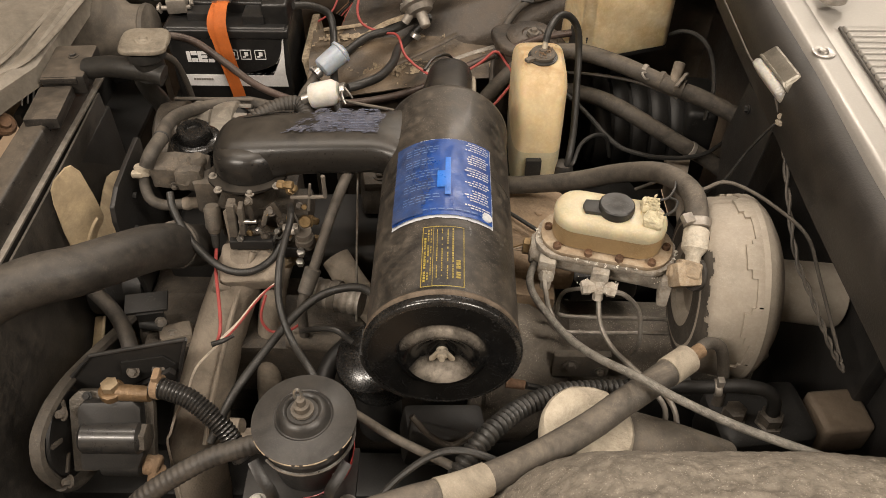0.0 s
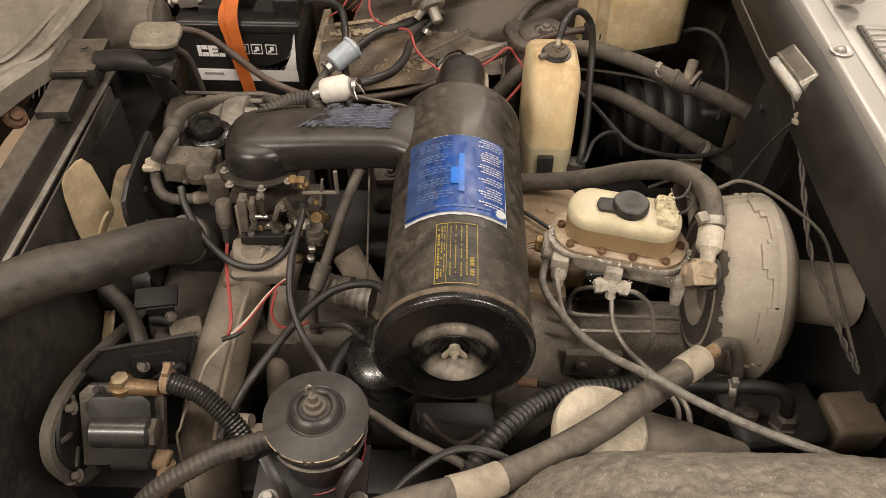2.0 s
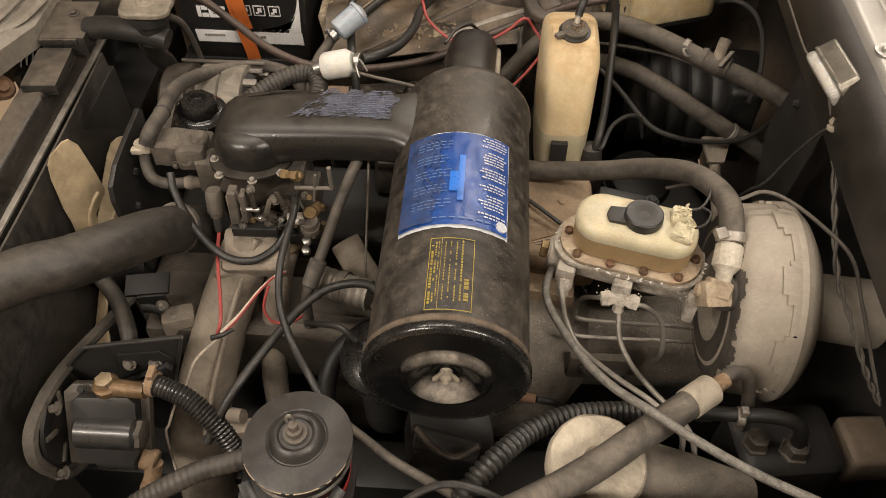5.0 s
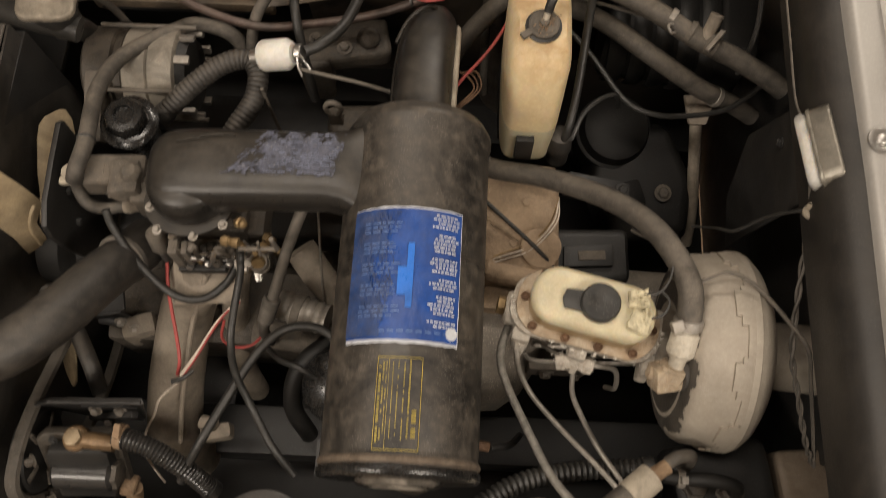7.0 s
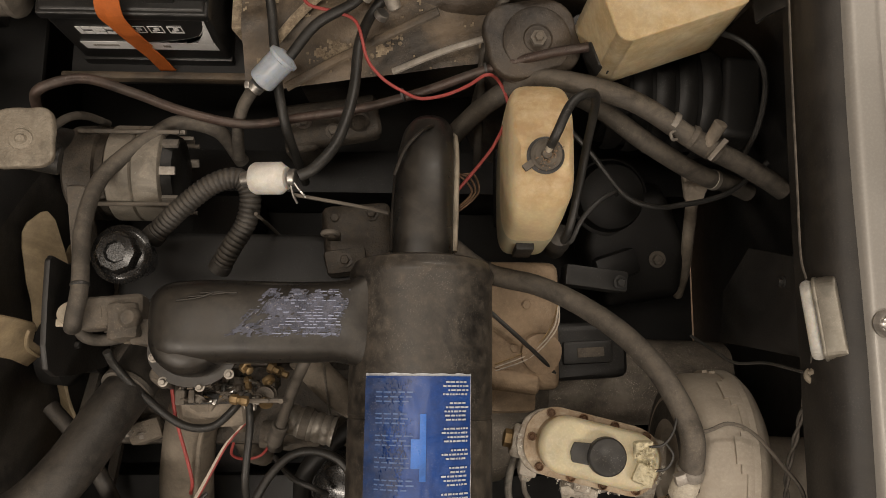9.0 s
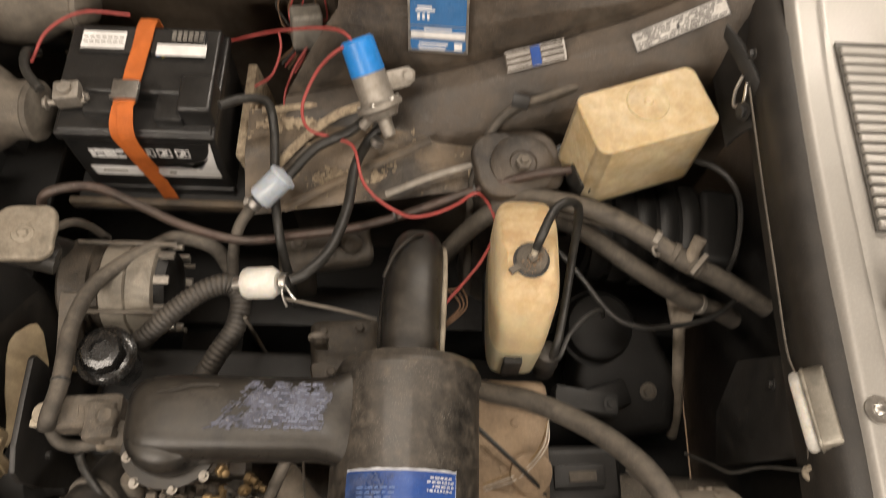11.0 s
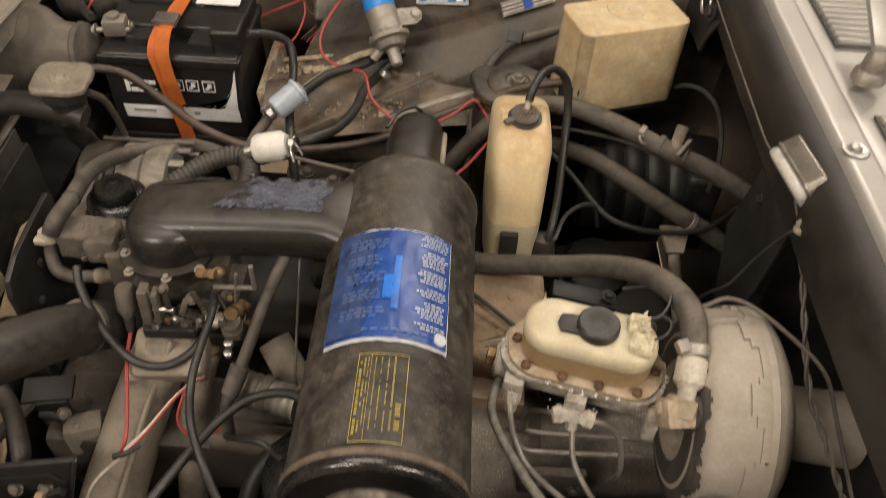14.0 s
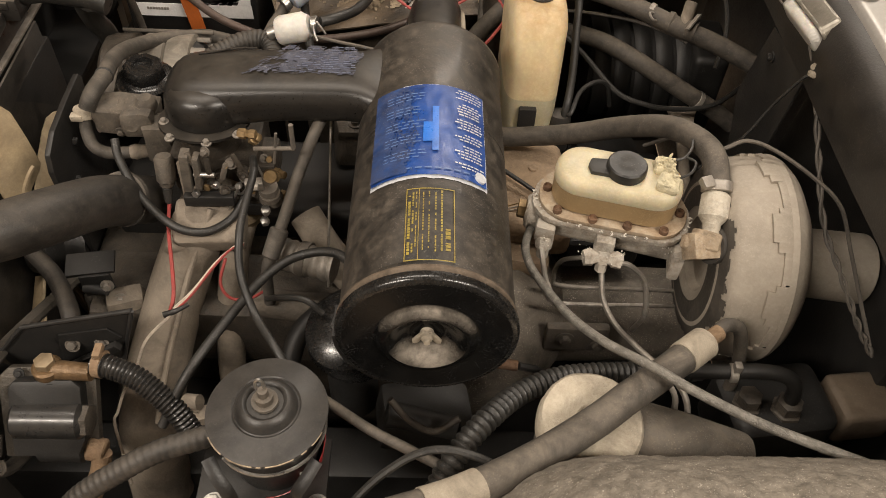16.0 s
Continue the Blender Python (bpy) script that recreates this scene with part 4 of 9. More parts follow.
lk = B()
for k in range(7):
    a = k * 0.9
    bolt(lk, (-0.228 + 0.012 * k, 0.716 + 0.006 * math.sin(a * 2), 0.764 + 0.012 * math.cos(a * 1.7)), (0.2 * math.sin(a), -1, 0.3), 0.0042, 0.006)
tube(lk, [(-0.215, 0.708, 0.75), (-0.20, 0.70, 0.745), (-0.19, 0.70, 0.765), (-0.18, 0.705, 0.785)], 0.0014, 6)
tube(lk, [(-0.165, 0.72, 0.80), (-0.158, 0.715, 0.775), (-0.163, 0.712, 0.75)], 0.0014, 6)
part("linkage", lk, M_STEEL, carb)
for p, a, r in (((-0.172, 0.722, 0.783), (0.3, -1, 0.4), 0.0055), ((-0.150, 0.735, 0.770), (1, -0.5, 0.2), 0.0065), ((-0.146, 0.73, 0.742), (1, -0.4, 0), 0.006), ((-0.168, 0.735, 0.818), (0.6, -0.4, 0.6), 0.0065)):
    part("brass_fitting", lathe(B(), p, a, [(0, r), (0.006, r), (0.0065, r * 0.7), (0.013, r * 0.7), (0.014, r * 0.4)], 6), M_BRASS, carb)
sol = thing("idle_solenoid", (-0.266, 0.722, 0.75), "dirty cylindrical idle solenoid with a red lead", "solenoid")
sb = B()
lathe(sb, (-0.262, 0.728, 0.800), (-0.03, -0.25, -1), [(0, 0.008), (0.004, 0.0108), (0.030, 0.0108), (0.032, 0.0085), (0.037, 0.0080), (0.039, 0.005), (0.052, 0.0045)], 20)
part("case", sb, M_IRON, sol)
part("connector", rod(B(), (-0.2633, 0.7180, 0.762), (-0.2642, 0.7125, 0.742), 0.0058, 0.0045, 12, 0.001), M_HOSE_BLACK, sol)
part("solenoid_lead", tube(B(), [(-0.264, 0.712, 0.742), (-0.258, 0.676, 0.738), (-0.246, 0.628, 0.725), (-0.241, 0.600, 0.715), (-0.246, 0.585, 0.70)], 0.0022, 8), M_RED, sol)

# thermostat housing, water tee and oil filler
therm = thing("water_outlet", (-0.335, 0.78, 0.74), "dusty cast water outlet with clamped small hoses", "water outlet")
tb = B()
box(tb, (-0.312, 0.792, 0.800), (0.072, 0.036, 0.036), (0, 6, 6), 0.008, 3)
rod(tb, (-0.350, 0.790, 0.800), (-0.33, 0.79, 0.80), 0.011, n=16)
lathe(tb, (-0.300, 0.775, 0.806), (0, -1, 0.2), [(0, 0.014), (0.010, 0.012), (0.013, 0.008)], 16)
box(tb, (-0.275, 0.770, 0.785), (0.03, 0.03, 0.05), bev=0.007)
box(tb, (-0.295, 0.782, 0.806), (0.034, 0.040, 0.034), (0, 0, 4), 0.006)
box(tb, (-0.328, 0.790, 0.812), (0.020, 0.022, 0.018), (0, 0, 10), 0.006)
lathe(tb, (-0.286, 0.786, 0.815), (0, -0.1, 1), [(0, 0.012), (0.010, 0.011), (0.014, 0.007)], 14)
bolt(tb, (-0.318, 0.772, 0.792), (0, -1, 0), 0.004)
bmesh.ops.subdivide_edges(tb, edges=list(tb.edges), cuts=2, use_grid_fill=True)
part("housing", roughen(roughen(tb, 0.0030, 48), 0.0012, 130), M_IRON, therm)
cl = B()
lathe(cl, (-0.359, 0.788, 0.797), (0, 0.35, 1), [(0, 0.0125), (0.002, 0.0135), (0.010, 0.0135), (0.012, 0.0125)], 18)
box(cl, (-0.366, 0.780, 0.803), (0.014, 0.009, 0.008), bev=0.002)
part("hose_clamp", cl, M_DISC, therm, "dirty cream hose clamp")
tp = B()
tube(tp, [(-0.360, 0.787, 0.798), (-0.360, 0.778, 0.783), (-0.352, 0.766, 0.772), (-0.335, 0.763, 0.765), (-0.312, 0.767, 0.764)], 0.0072, 12)
part("bypass_pipe", tp, M_HOSE, therm)
tf = B()
lathe(tf, (-0.312, 0.767, 0.764), (1, 0.1, 0.05), [(0, 0.008), (0.006, 0.0095), (0.012, 0.008), (0.04, 0.0072)], 12)
part("pipe_union", tf, M_EXH, therm)

oilcap = thing("oil_filler", (-0.313, 0.868, 0.75), "glossy black octagonal oil filler cap on its neck", "oil filler cap")
part("neck", rod(B(), (-0.315, 0.870, 0.735), (-0.315, 0.868, 0.792), 0.022, 0.024, 24), M_CAPBLACK, oilcap)
oc = B()
lathe(oc, (-0.315, 0.868, 0.790), (0.03, -0.05, 1), [(0, 0.031), (0.003, 0.034), (0.007, 0.034), (0.010, 0.030), (0.012, 0.0265)], 32)
lathe(oc, (-0.315, 0.868, 0.801), (0.03, -0.05, 1), [(0, 0.025), (0.012, 0.024), (0.016, 0.021), (0.017, 0.013), (0.012, 0.011), (0.012, 0)], 8)
part("cap", oc, M_CAPBLACK, oilcap)

# radiator fan, belt and pulley
fan = thing("cooling_fan", (-0.45, 0.77, 0.58), "cream plastic cooling fan with dusty broad blades", "fan")
part("hub", lathe(B(), (-0.475, 0.772, 0.60), (1, 0, 0), [(0, 0.0), (0, 0.045), (0.03, 0.048), (0.045, 0.03), (0.07, 0.03)], 28), M_DARK, fan)
BLADE = [(-0.0285, 0.040), (-0.0300, 0.080), (-0.0343, 0.105), (-0.0372, 0.150), (-0.0360, 0.170), (-0.0295, 0.182), (-0.0120, 0.1945), (-0.0040, 0.1955), (0.0052, 0.184), (0.0148, 0.145), (0.0212, 0.112), (0.0185, 0.104), (0.0020, 0.082), (0.0000, 0.040)]
for turn in (17, 77, 215, 275, 330):
    a = radians(turn)
    along, out = Vector((0.8, 0.8 * math.sin(a), -0.8 * math.cos(a))).normalized(), Vector((0, math.cos(a), math.sin(a)))
    face = along.cross(out)
    hub_at = Vector((-0.463, 0.762, 0.60))
    m_ = Matrix(((along.x, out.x, face.x, hub_at.x), (along.y, out.y, face.y, hub_at.y), (along.z, out.z, face.z, hub_at.z), (0, 0, 0, 1)))
    blade = prism(B(), BLADE, m_, 0.004, 0.0012)
    rib_ = tube(B(), [hub_at + along * s_ + out * r_ + face * 0.0045 for s_, r_ in ((-0.010, 0.045), (-0.008, 0.080), (0.003, 0.102), (0.012, 0.112))], 0.0030, 6, 5, flat=0.7)
    take(blade, rib_)
    part("blade", blade, M_FAN, fan)
fanb = thing("belt_cover", (-0.40, 0.83, 0.6), "black steel belt cover beside the fan", "belt cover")
fbm = B()
prism(fbm, [(0.75, 0.60), (0.738, 0.70), (0.737, 0.752), (0.744, 0.772), (0.771, 0.783), (0.818, 0.787), (0.866, 0.789), (0.872, 0.782), (0.868, 0.74), (0.885, 0.66), (0.89, 0.60)], Matrix(((0, 0, 1, -0.403), (1, 0, 0, 0), (0, 1, 0, 0), (0, 0, 0, 1))), 0.007, 0.002)
part("cover", fbm, M_BULK, fanb)
for p in ((-0.397, 0.80, 0.742), (-0.397, 0.775, 0.705)):
    part("cover_bolt", bolt(B(), p, (1, 0, 0), 0.005, 0.005), M_DARK, fanb)

# alternator
alt = thing("alternator", (-0.345, 0.99, 0.64), "dusty aluminium alternator with slotted end frame", "alternator")
ab = B()
lathe(ab, (-0.418, 0.992, 0.688), (1, 0, 0), [(0, 0.02), (0, 0.050), (0.006, 0.058), (0.040, 0.060), (0.042, 0.055), (0.052, 0.055), (0.054, 0.060)], 36)
part("drive_end", ab, M_GREASE, alt)
ac = B()
lathe(ac, (-0.364, 0.992, 0.688), (1, 0, 0), [(0, 0.058), (0.002, 0.060), (0.030, 0.060), (0.032, 0.057), (0.034, 0.060), (0.064, 0.060), (0.066, 0.057)], 36)
part("stator_case", ac, material("pale_alloy", (0.26, 0.235, 0.195), 0.5, 0.4, 0.5, (0.36, 0.31, 0.25), patch=40, bump=0.25), alt, "pale alloy case")
ae = B()
lathe(ae, (-0.299, 0.992, 0.688), (1, 0, 0), [(0, 0.05), (0.001, 0.052), (0.012, 0.046), (0.016, 0.02), (0.016, 0)], 30)
part("end_frame", ae, M_DARK, alt)
for k in range(9):
    a = radians(20 + 40 * k)
    fin = B()
    box(fin, (-0.290, 0.992 + 0.053 * math.cos(a), 0.688 + 0.053 * math.sin(a)), (0.022, 0.010, 0.006), (math.degrees(a) + 90, 0, 0), 0.001)
    part("end_finger", fin, M_ALU, alt)
for k in range(4):
    a = radians(50 + 90 * k)
    part("through_bolt", rod(B(), (-0.40, 0.992 + 0.063 * math.cos(a), 0.688 + 0.063 * math.sin(a)), (-0.278, 0.992 + 0.063 * math.cos(a), 0.688 + 0.063 * math.sin(a)), 0.0028, n=10), M_IRON, alt)
ear = B()
box(ear, (-0.395, 0.925, 0.715), (0.024, 0.09, 0.030), (20, 0, 0), 0.006)
part("mounting_ear", ear, M_IRON, alt)

# air cleaner: canister, duct and snorkel
AX = 0.0185
# Upward slopes of ring and bowl get dust plus a painted highlight.
M_CAP = material("satin_black_cap_enamel", (0.006, 0.006, 0.006), 0.20, 0.0, 0.0, (0.46, 0.41, 0.345), patch=30, grain=300, bump=0.0, coat=0.0, specks=0.05, edge=0.0, top_dust_sheen=0.82, top_from=0.18, top_to=0.72, spec=0.3)
M_BEAD = material("brown_rim_dust", (0.13, 0.096, 0.066), 0.65, 0.1, 0.6, (0.045, 0.036, 0.028), patch=50, grain=400, bump=0.3, second=(0.20, 0.16, 0.12))
air = thing("air_cleaner", (AX, 0.66, 0.73), "black cylindrical air cleaner canister with a blue label and wing nut", "air cleaner")
P0, P1 = Vector((AX - 0.0005, 0.485, 0.8155)), Vector((AX + 0.001, 0.864, 0.8060))
ADIR = (P1 - P0).normalized()
R = 0.0775
part("shell", lathe(B(), P0 + ADIR * 0.030, ADIR, [(-0.020, 0.0719), (-0.019, 0.0770), (-0.010, 0.0778), (-0.008, 0.0770), (-0.0055, 0.0770), (-0.004, 0.0775), (0.180, R), (0.181, R - 0.0008), (0.184, R - 0.0008), (0.185, R),
                                                     (0.326, R), (0.330, 0.0796), (0.336, 0.0796), (0.340, 0.0775), (0.347, 0.0739), (0.350, 0.066), (0.351, 0.03)], 72), M_CAN, air)
cap = B()
lathe(cap, P0, ADIR, [(0.011, 0.0), (0.011, 0.008), (0.0100, 0.013), (0.0070, 0.020), (0.0020, 0.026), (-0.0030, 0.0305), (-0.0055, 0.0350), (-0.0048, 0.0388), (-0.0012, 0.0430), (0.0012, 0.0455), (0.0015, 0.048), (0.0008, 0.0735), (0.004, 0.074), (0.009, 0.07)], 84)
rimc = B()
lathe(rimc, P0, ADIR, [(0.0012, 0.0730), (0.0006, 0.0738), (0.0009, 0.0768), (0.0028, 0.0790), (0.0055, 0.0799), (0.0095, 0.0801), (0.0105, 0.0790), (0.011, 0.07)], 96, ends=False)
part("cap_rim", rimc, M_CAPBLACK, air, "glossy black rolled rim")
part("end_cap", cap, M_CAP, air, "black end cap with a raised dusty ring")
bead = B()
lathe(bead, P0 + ADIR * 0.0125, ADIR, [(0, 0.0774), (0.0015, 0.0790), (0.0035, 0.0796), (0.0055, 0.0790), (0.007, 0.0774)], 84, ends=False)
part("rim_bead", bead, M_BEAD, air, "brown dust along the rim bead")
nut = B()
lathe(nut, P0 + ADIR * 0.009, -ADIR, [(0, 0.006), (0.009, 0.005), (0.010, 0.003), (0.013, 0.0028), (0.013, 0)], 14)
for s in (-1, 1):
    prism(nut, [(0.001, 0.006), (0.004, 0.0065), (0.0130, -0.007), (0.0125, -0.0105), (0.0085, -0.0105), (0.001, 0.000)] if s > 0 else [(-0.001, 0.006), (-0.001, 0.000), (-0.0085, -0.0105), (-0.0125, -0.0105), (-0.0130, -0.007), (-0.004, 0.0065)],
          Matrix.Translation(P0 + ADIR * 0.006) @ pose(0, 0, 0, 90, 0, 0), 0.003, 0.001)
part("wing_nut", nut, M_DISC, air)


def on_can(s, y, lift):
    """A place on the canister's skin: s metres round from its top, y along the car."""
    f = (y - P0.y) / (P1.y - P0.y)
    c = P0.lerp(P1, f)
    a = s / R
    return (c.x + (R + lift) * math.sin(a), y, c.z + (R + lift) * math.cos(a))


def can_patch(bm, s0, s1, y0, y1, lift, nu=None, skew=0.0):
    nu = nu or max(1, int(abs(s1 - s0) / 0.006))
    return sheet(bm, lambda u, v: on_can(s0 + (s1 - s0) * u + skew * (v - 0.5), y0 + (y1 - y0) * v, lift), nu, 1)


def ragged(u, v):
    s = -0.0605 + 0.1155 * u
    y = 0.6065 + 0.1365 * v
    return on_can(s + 0.0012 * noise.noise(Vector((0, v * 9, 4))), y + 0.0016 * noise.noise(Vector((u * 12, v, 1))), 0.0007 + 0.0006 * noise.noise(Vector((u * 6, v * 6, 8))))


lab = part("label", sheet(B(), ragged, 26, 22), M_PRINT, air, "creased blue and white instruction label")


def crinkled(u, v):
    return on_can(-0.0583 + 0.1111 * u, 0.6095 + 0.131 * v, 0.0024 + 0.0009 * noise.noise(Vector((u * 9, v * 4, 8))) + 0.0005 * noise.noise(Vector((u * 22, v * 9, 3))))


part("label_field", sheet(B(), crinkled, 44, 36), M_LABEL_BLUE, lab)
random.seed(11)
txt = B()
y = 0.734
for lines in (4, 5, 4, 3, 5, 2):
    for row in range(lines):
        s = random.uniform(0.020, 0.030)
        while s < 0.0465:
            w = random.uniform(0.0015, 0.005)
            can_patch(txt, s, min(s + w, 0.0490), y, y + 0.0017, 0.0038, 2)
            s += w + 0.0010
        y -= 0.0040
    y -= 0.0046
part("label_text", txt, M_PRINT, lab, "lines of white print")
txt2 = B()
for block in range(5):
    for row in range(3):
        y = 0.724 - block * 0.021 - row * 0.0045
        s = -0.044
        while s < -0.012:
            w = random.uniform(0.003, 0.008)
            can_patch(txt2, s, s + w, y, y + 0.0013, 0.0043, 2)
            s += w + 0.002
for k in range(10):
    can_patch(txt2, -0.04 + k * 0.0085, -0.04 + k * 0.0085 + 0.006, 0.6165, 0.6183, 0.0038, 2)
# Grey-blue film: rubbing and glare painted over the label's left side.
film_ = B()
for iu in range(84):
    for iv in range(130):
        u, v = (iu + 0.5) / 84, (iv + 0.5) / 130
        if u + 0.55 * noise.noise(Vector((u * 3, v * 4, 6))) + 0.25 * noise.noise(Vector((u * 14, v * 17, 2))) + 0.4 * noise.noise(Vector((u * 45, v * 60, 7))) > 0.60:
            continue
        film_.faces.new([film_.verts.new(on_can(-0.0575 + 0.060 * (iu + a) / 84, 0.6115 + 0.127 * (iv + c) / 130, 0.0040)) for a, c in ((0, 0), (1, 0), (1, 1), (0, 1))])
part("label_worn_film", film_, M_LABEL_WASHED, lab, "rubbed grey-blue side of the label with painted glare")
part("label_faint_text", txt2, material("faint_blue_print", (0.12, 0.20, 0.42), 0.4, 0.0, 0.3, (0.06, 0.10, 0.25), patch=80, bump=0.0, edge=0.0), lab)
em = B()
lathe(em, on_can(0.0455, 0.6185, 0.0006), Vector(on_can(0.0455, 0.6185, 0.01)) - Vector(on_can(0.0455, 0.6185, 0.0)), [(0, 0.0062), (0.0036, 0.006), (0.0036, 0)], 24)
part("label_emblem", em, M_PRINT, lab)
pic = B()
can_patch(pic, -0.008, 0.001, 0.652, 0.680, 0.0044, 4)
can_patch(pic, 0.000, 0.006, 0.640, 0.704, 0.0042, 3)
part("label_drawing", pic, material("bright_blue_print", (0.02, 0.16, 0.62), 0.3, 0.0, 0.2, (0.03, 0.1, 0.4), patch=30, bump=0.0, edge=0.0), lab)
band = sheet(B(), lambda u, v: on_can(-0.125 - 0.085 * u, 0.489 + 0.034 * v, 0.0045 + 0.004 * u), 24, 4, 0.003)
part("mounting_band", band, M_DARK, air, "black mounting band under the front of the canister")
yp = B()
for s0, s1, y0, y1 in ((-0.0215, 0.0205, 0.5095, 0.5105), (-0.0215, 0.0205, 0.5925, 0.5935), (-0.0215, -0.0207, 0.51, 0.593), (0.0197, 0.0205, 0.51, 0.593), (-0.0105, -0.0100, 0.51, 0.593)):
    can_patch(yp, s0, s1, y0, y1, 0.0009, 6 if s1 - s0 > 0.01 else 1)
random.seed(3)
for col, s0, w in ((0, -0.0195, 0.0022), (1, -0.0160, 0.0015), (2, -0.0130, 0.001), (3, -0.007, 0.001), (4, -0.002, 0.001), (5, 0.0035, 0.0012), (6, 0.0085, 0.0016), (7, 0.0125, 0.0042)):
    y = 0.514 + random.uniform(0, 0.01)
    top = 0.545 if col == 7 else 0.588
    while y < top:
        h = random.uniform(0.0012, 0.0042)
        if random.random() < 0.84:
            can_patch(yp, s0, s0 + w, y, y + h, 0.0009, 1)
        y += h + 0.0009
part("yellow_print", yp, M_PRINT_YEL, air, "worn yellow printed part panel")

# intake duct from the canister to the carburettor
duct = thing("air_duct", (-0.15, 0.79, 0.81), "black moulded intake duct with a worn silver-blue sticker", "air duct")
rings = []
DUCT = ((0.010, 0.795, 0.840, 0.074, 0.016), (-0.018, 0.795, 0.845, 0.066, 0.022), (-0.030, 0.795, 0.847, 0.057, 0.0245), (-0.040, 0.795, 0.8485, 0.049, 0.026), (-0.052, 0.794, 0.8495, 0.044, 0.0265), (-0.068, 0.794, 0.850, 0.0415, 0.0265),
        (-0.10, 0.793, 0.850, 0.0415, 0.0265), (-0.13, 0.793, 0.849, 0.0418, 0.0268), (-0.16, 0.793, 0.847, 0.0425, 0.0275), (-0.19, 0.793, 0.844, 0.0437, 0.0295), (-0.215, 0.7925, 0.841, 0.0438, 0.0315), (-0.235, 0.792, 0.838, 0.043, 0.032),
        (-0.247, 0.792, 0.8355, 0.0405, 0.0305), (-0.255, 0.792, 0.833, 0.0365, 0.027), (-0.261, 0.792, 0.831, 0.030, 0.0225), (-0.2645, 0.792, 0.829, 0.018, 0.014))
for x, yc, zc, hw, hh in DUCT:
    ring = []
    for i in range(64):
        a = 2 * math.pi * i / 64
        c, s = math.cos(a), math.sin(a)
        e = 0.70
        lump = 1 + 0.10 * max(0.0, -c) * max(0.0, 0.4 - s) / 1.4
        ring.append((x, yc + hw * math.copysign(abs(c) ** e, c) * lump, zc + hh * math.copysign(abs(s) ** e, s)))
    rings.append(ring)
part("duct_body", loft(B(), rings), M_DUCT, duct, angle=60)
scar = B()
for k in range(3):
    tube(scar, [(-0.228 + 0.012 * k, 0.812 + 0.004 * k, 0.8705), (-0.205 + 0.010 * k, 0.815 + 0.003 * k, 0.8735), (-0.190 + 0.012 * k, 0.820, 0.8752)], 0.0011, 6, 4)
part("moulding_scar", scar, M_DUCT, duct)
dn = B()
lathe(dn, (-0.220, 0.774, 0.864), (0, -0.05, -1), [(0.0, 0.0), (0.001, 0.020), (0.005, 0.032), (0.013, 0.0400), (0.030, 0.0425), (0.040, 0.0405), (0.045, 0.039)], 56, squash=0.90)
part("downturn", dn, M_DUCT, duct)
fl = B()
lathe(fl, (-0.222, 0.764, 0.823), (0, -0.05, -1), [(0, 0.040), (0.0006, 0.049), (0.0035, 0.0495), (0.004, 0.040)], 40, squash=0.82)
part("flange", fl, M_DUCT, duct)
for p in ((-0.2515, 0.7295, 0.823), (-0.2125, 0.7245, 0.822), (-0.182, 0.738, 0.823), (-0.263, 0.755, 0.823)):
    part("flange_bolt", bolt(B(), p, (0, -0.05, 1), 0.0035, 0.004), M_ALU, duct)


def sticker(u, v):
    left = -0.182 + 0.048 * v ** 0.8
    x = left + (-0.060 + 0.012 * v - left) * u
    y = 0.776 + 0.049 * v + 0.003 * noise.noise(Vector((u * 9, v * 3, 2))) * (1 - v)
    return (x, y, 0.8775 - 0.0035 * (x < -0.16) * ((-0.16 - x) / 0.02) - 0.0003)


prob = B()
for iu in range(130):
    for iv in range(54):
        u, v = (iu + 0.5) / 130, (iv + 0.5) / 54
        wear = noise.noise(Vector((u * 7, v * 4, 1))) + 0.6 * noise.noise(Vector((u * 22, v * 12, 5))) + 0.35 * noise.noise(Vector((u * 50, v * 3, 9))) + 0.75 * noise.noise(Vector((u * 16, v * 46, 4)))
        rim_ = min(u * 3.2, (1 - u) * 6, v * 5, (1 - v) * 6, 1)
        if wear > -0.16 + 0.75 * rim_ - 0.35 * max(0, 0.45 - u):
            continue
        q4 = [prob.verts.new(sticker((iu + a) / 130, (iv + c) / 54)) for a, c in ((0, 0), (1, 0), (1, 1), (0, 1))]
        prob.faces.new(q4)
st = part("sticker", prob, M_LABEL_PURPLE, duct, "worn silver-blue foil sticker")
sp = B()
random.seed(8)
for row in range(15):
    y = 0.779 + row * 0.0031
    x = -0.135 + random.uniform(0, 0.03)
    while x < -0.062:
        w = random.uniform(0.002, 0.010)
        if random.random() < 0.55:
            box(sp, (x + w / 2, y, 0.8777), (w, 0.0010, 0.0005), bev=0)
        x += w + 0.0015
part("sticker_print", sp, material("silver_blue_print", (0.26, 0.29, 0.40), 0.3, 0.5, 0.5, (0.10, 0.10, 0.13), patch=90, bump=0.0, edge=0.0), st)

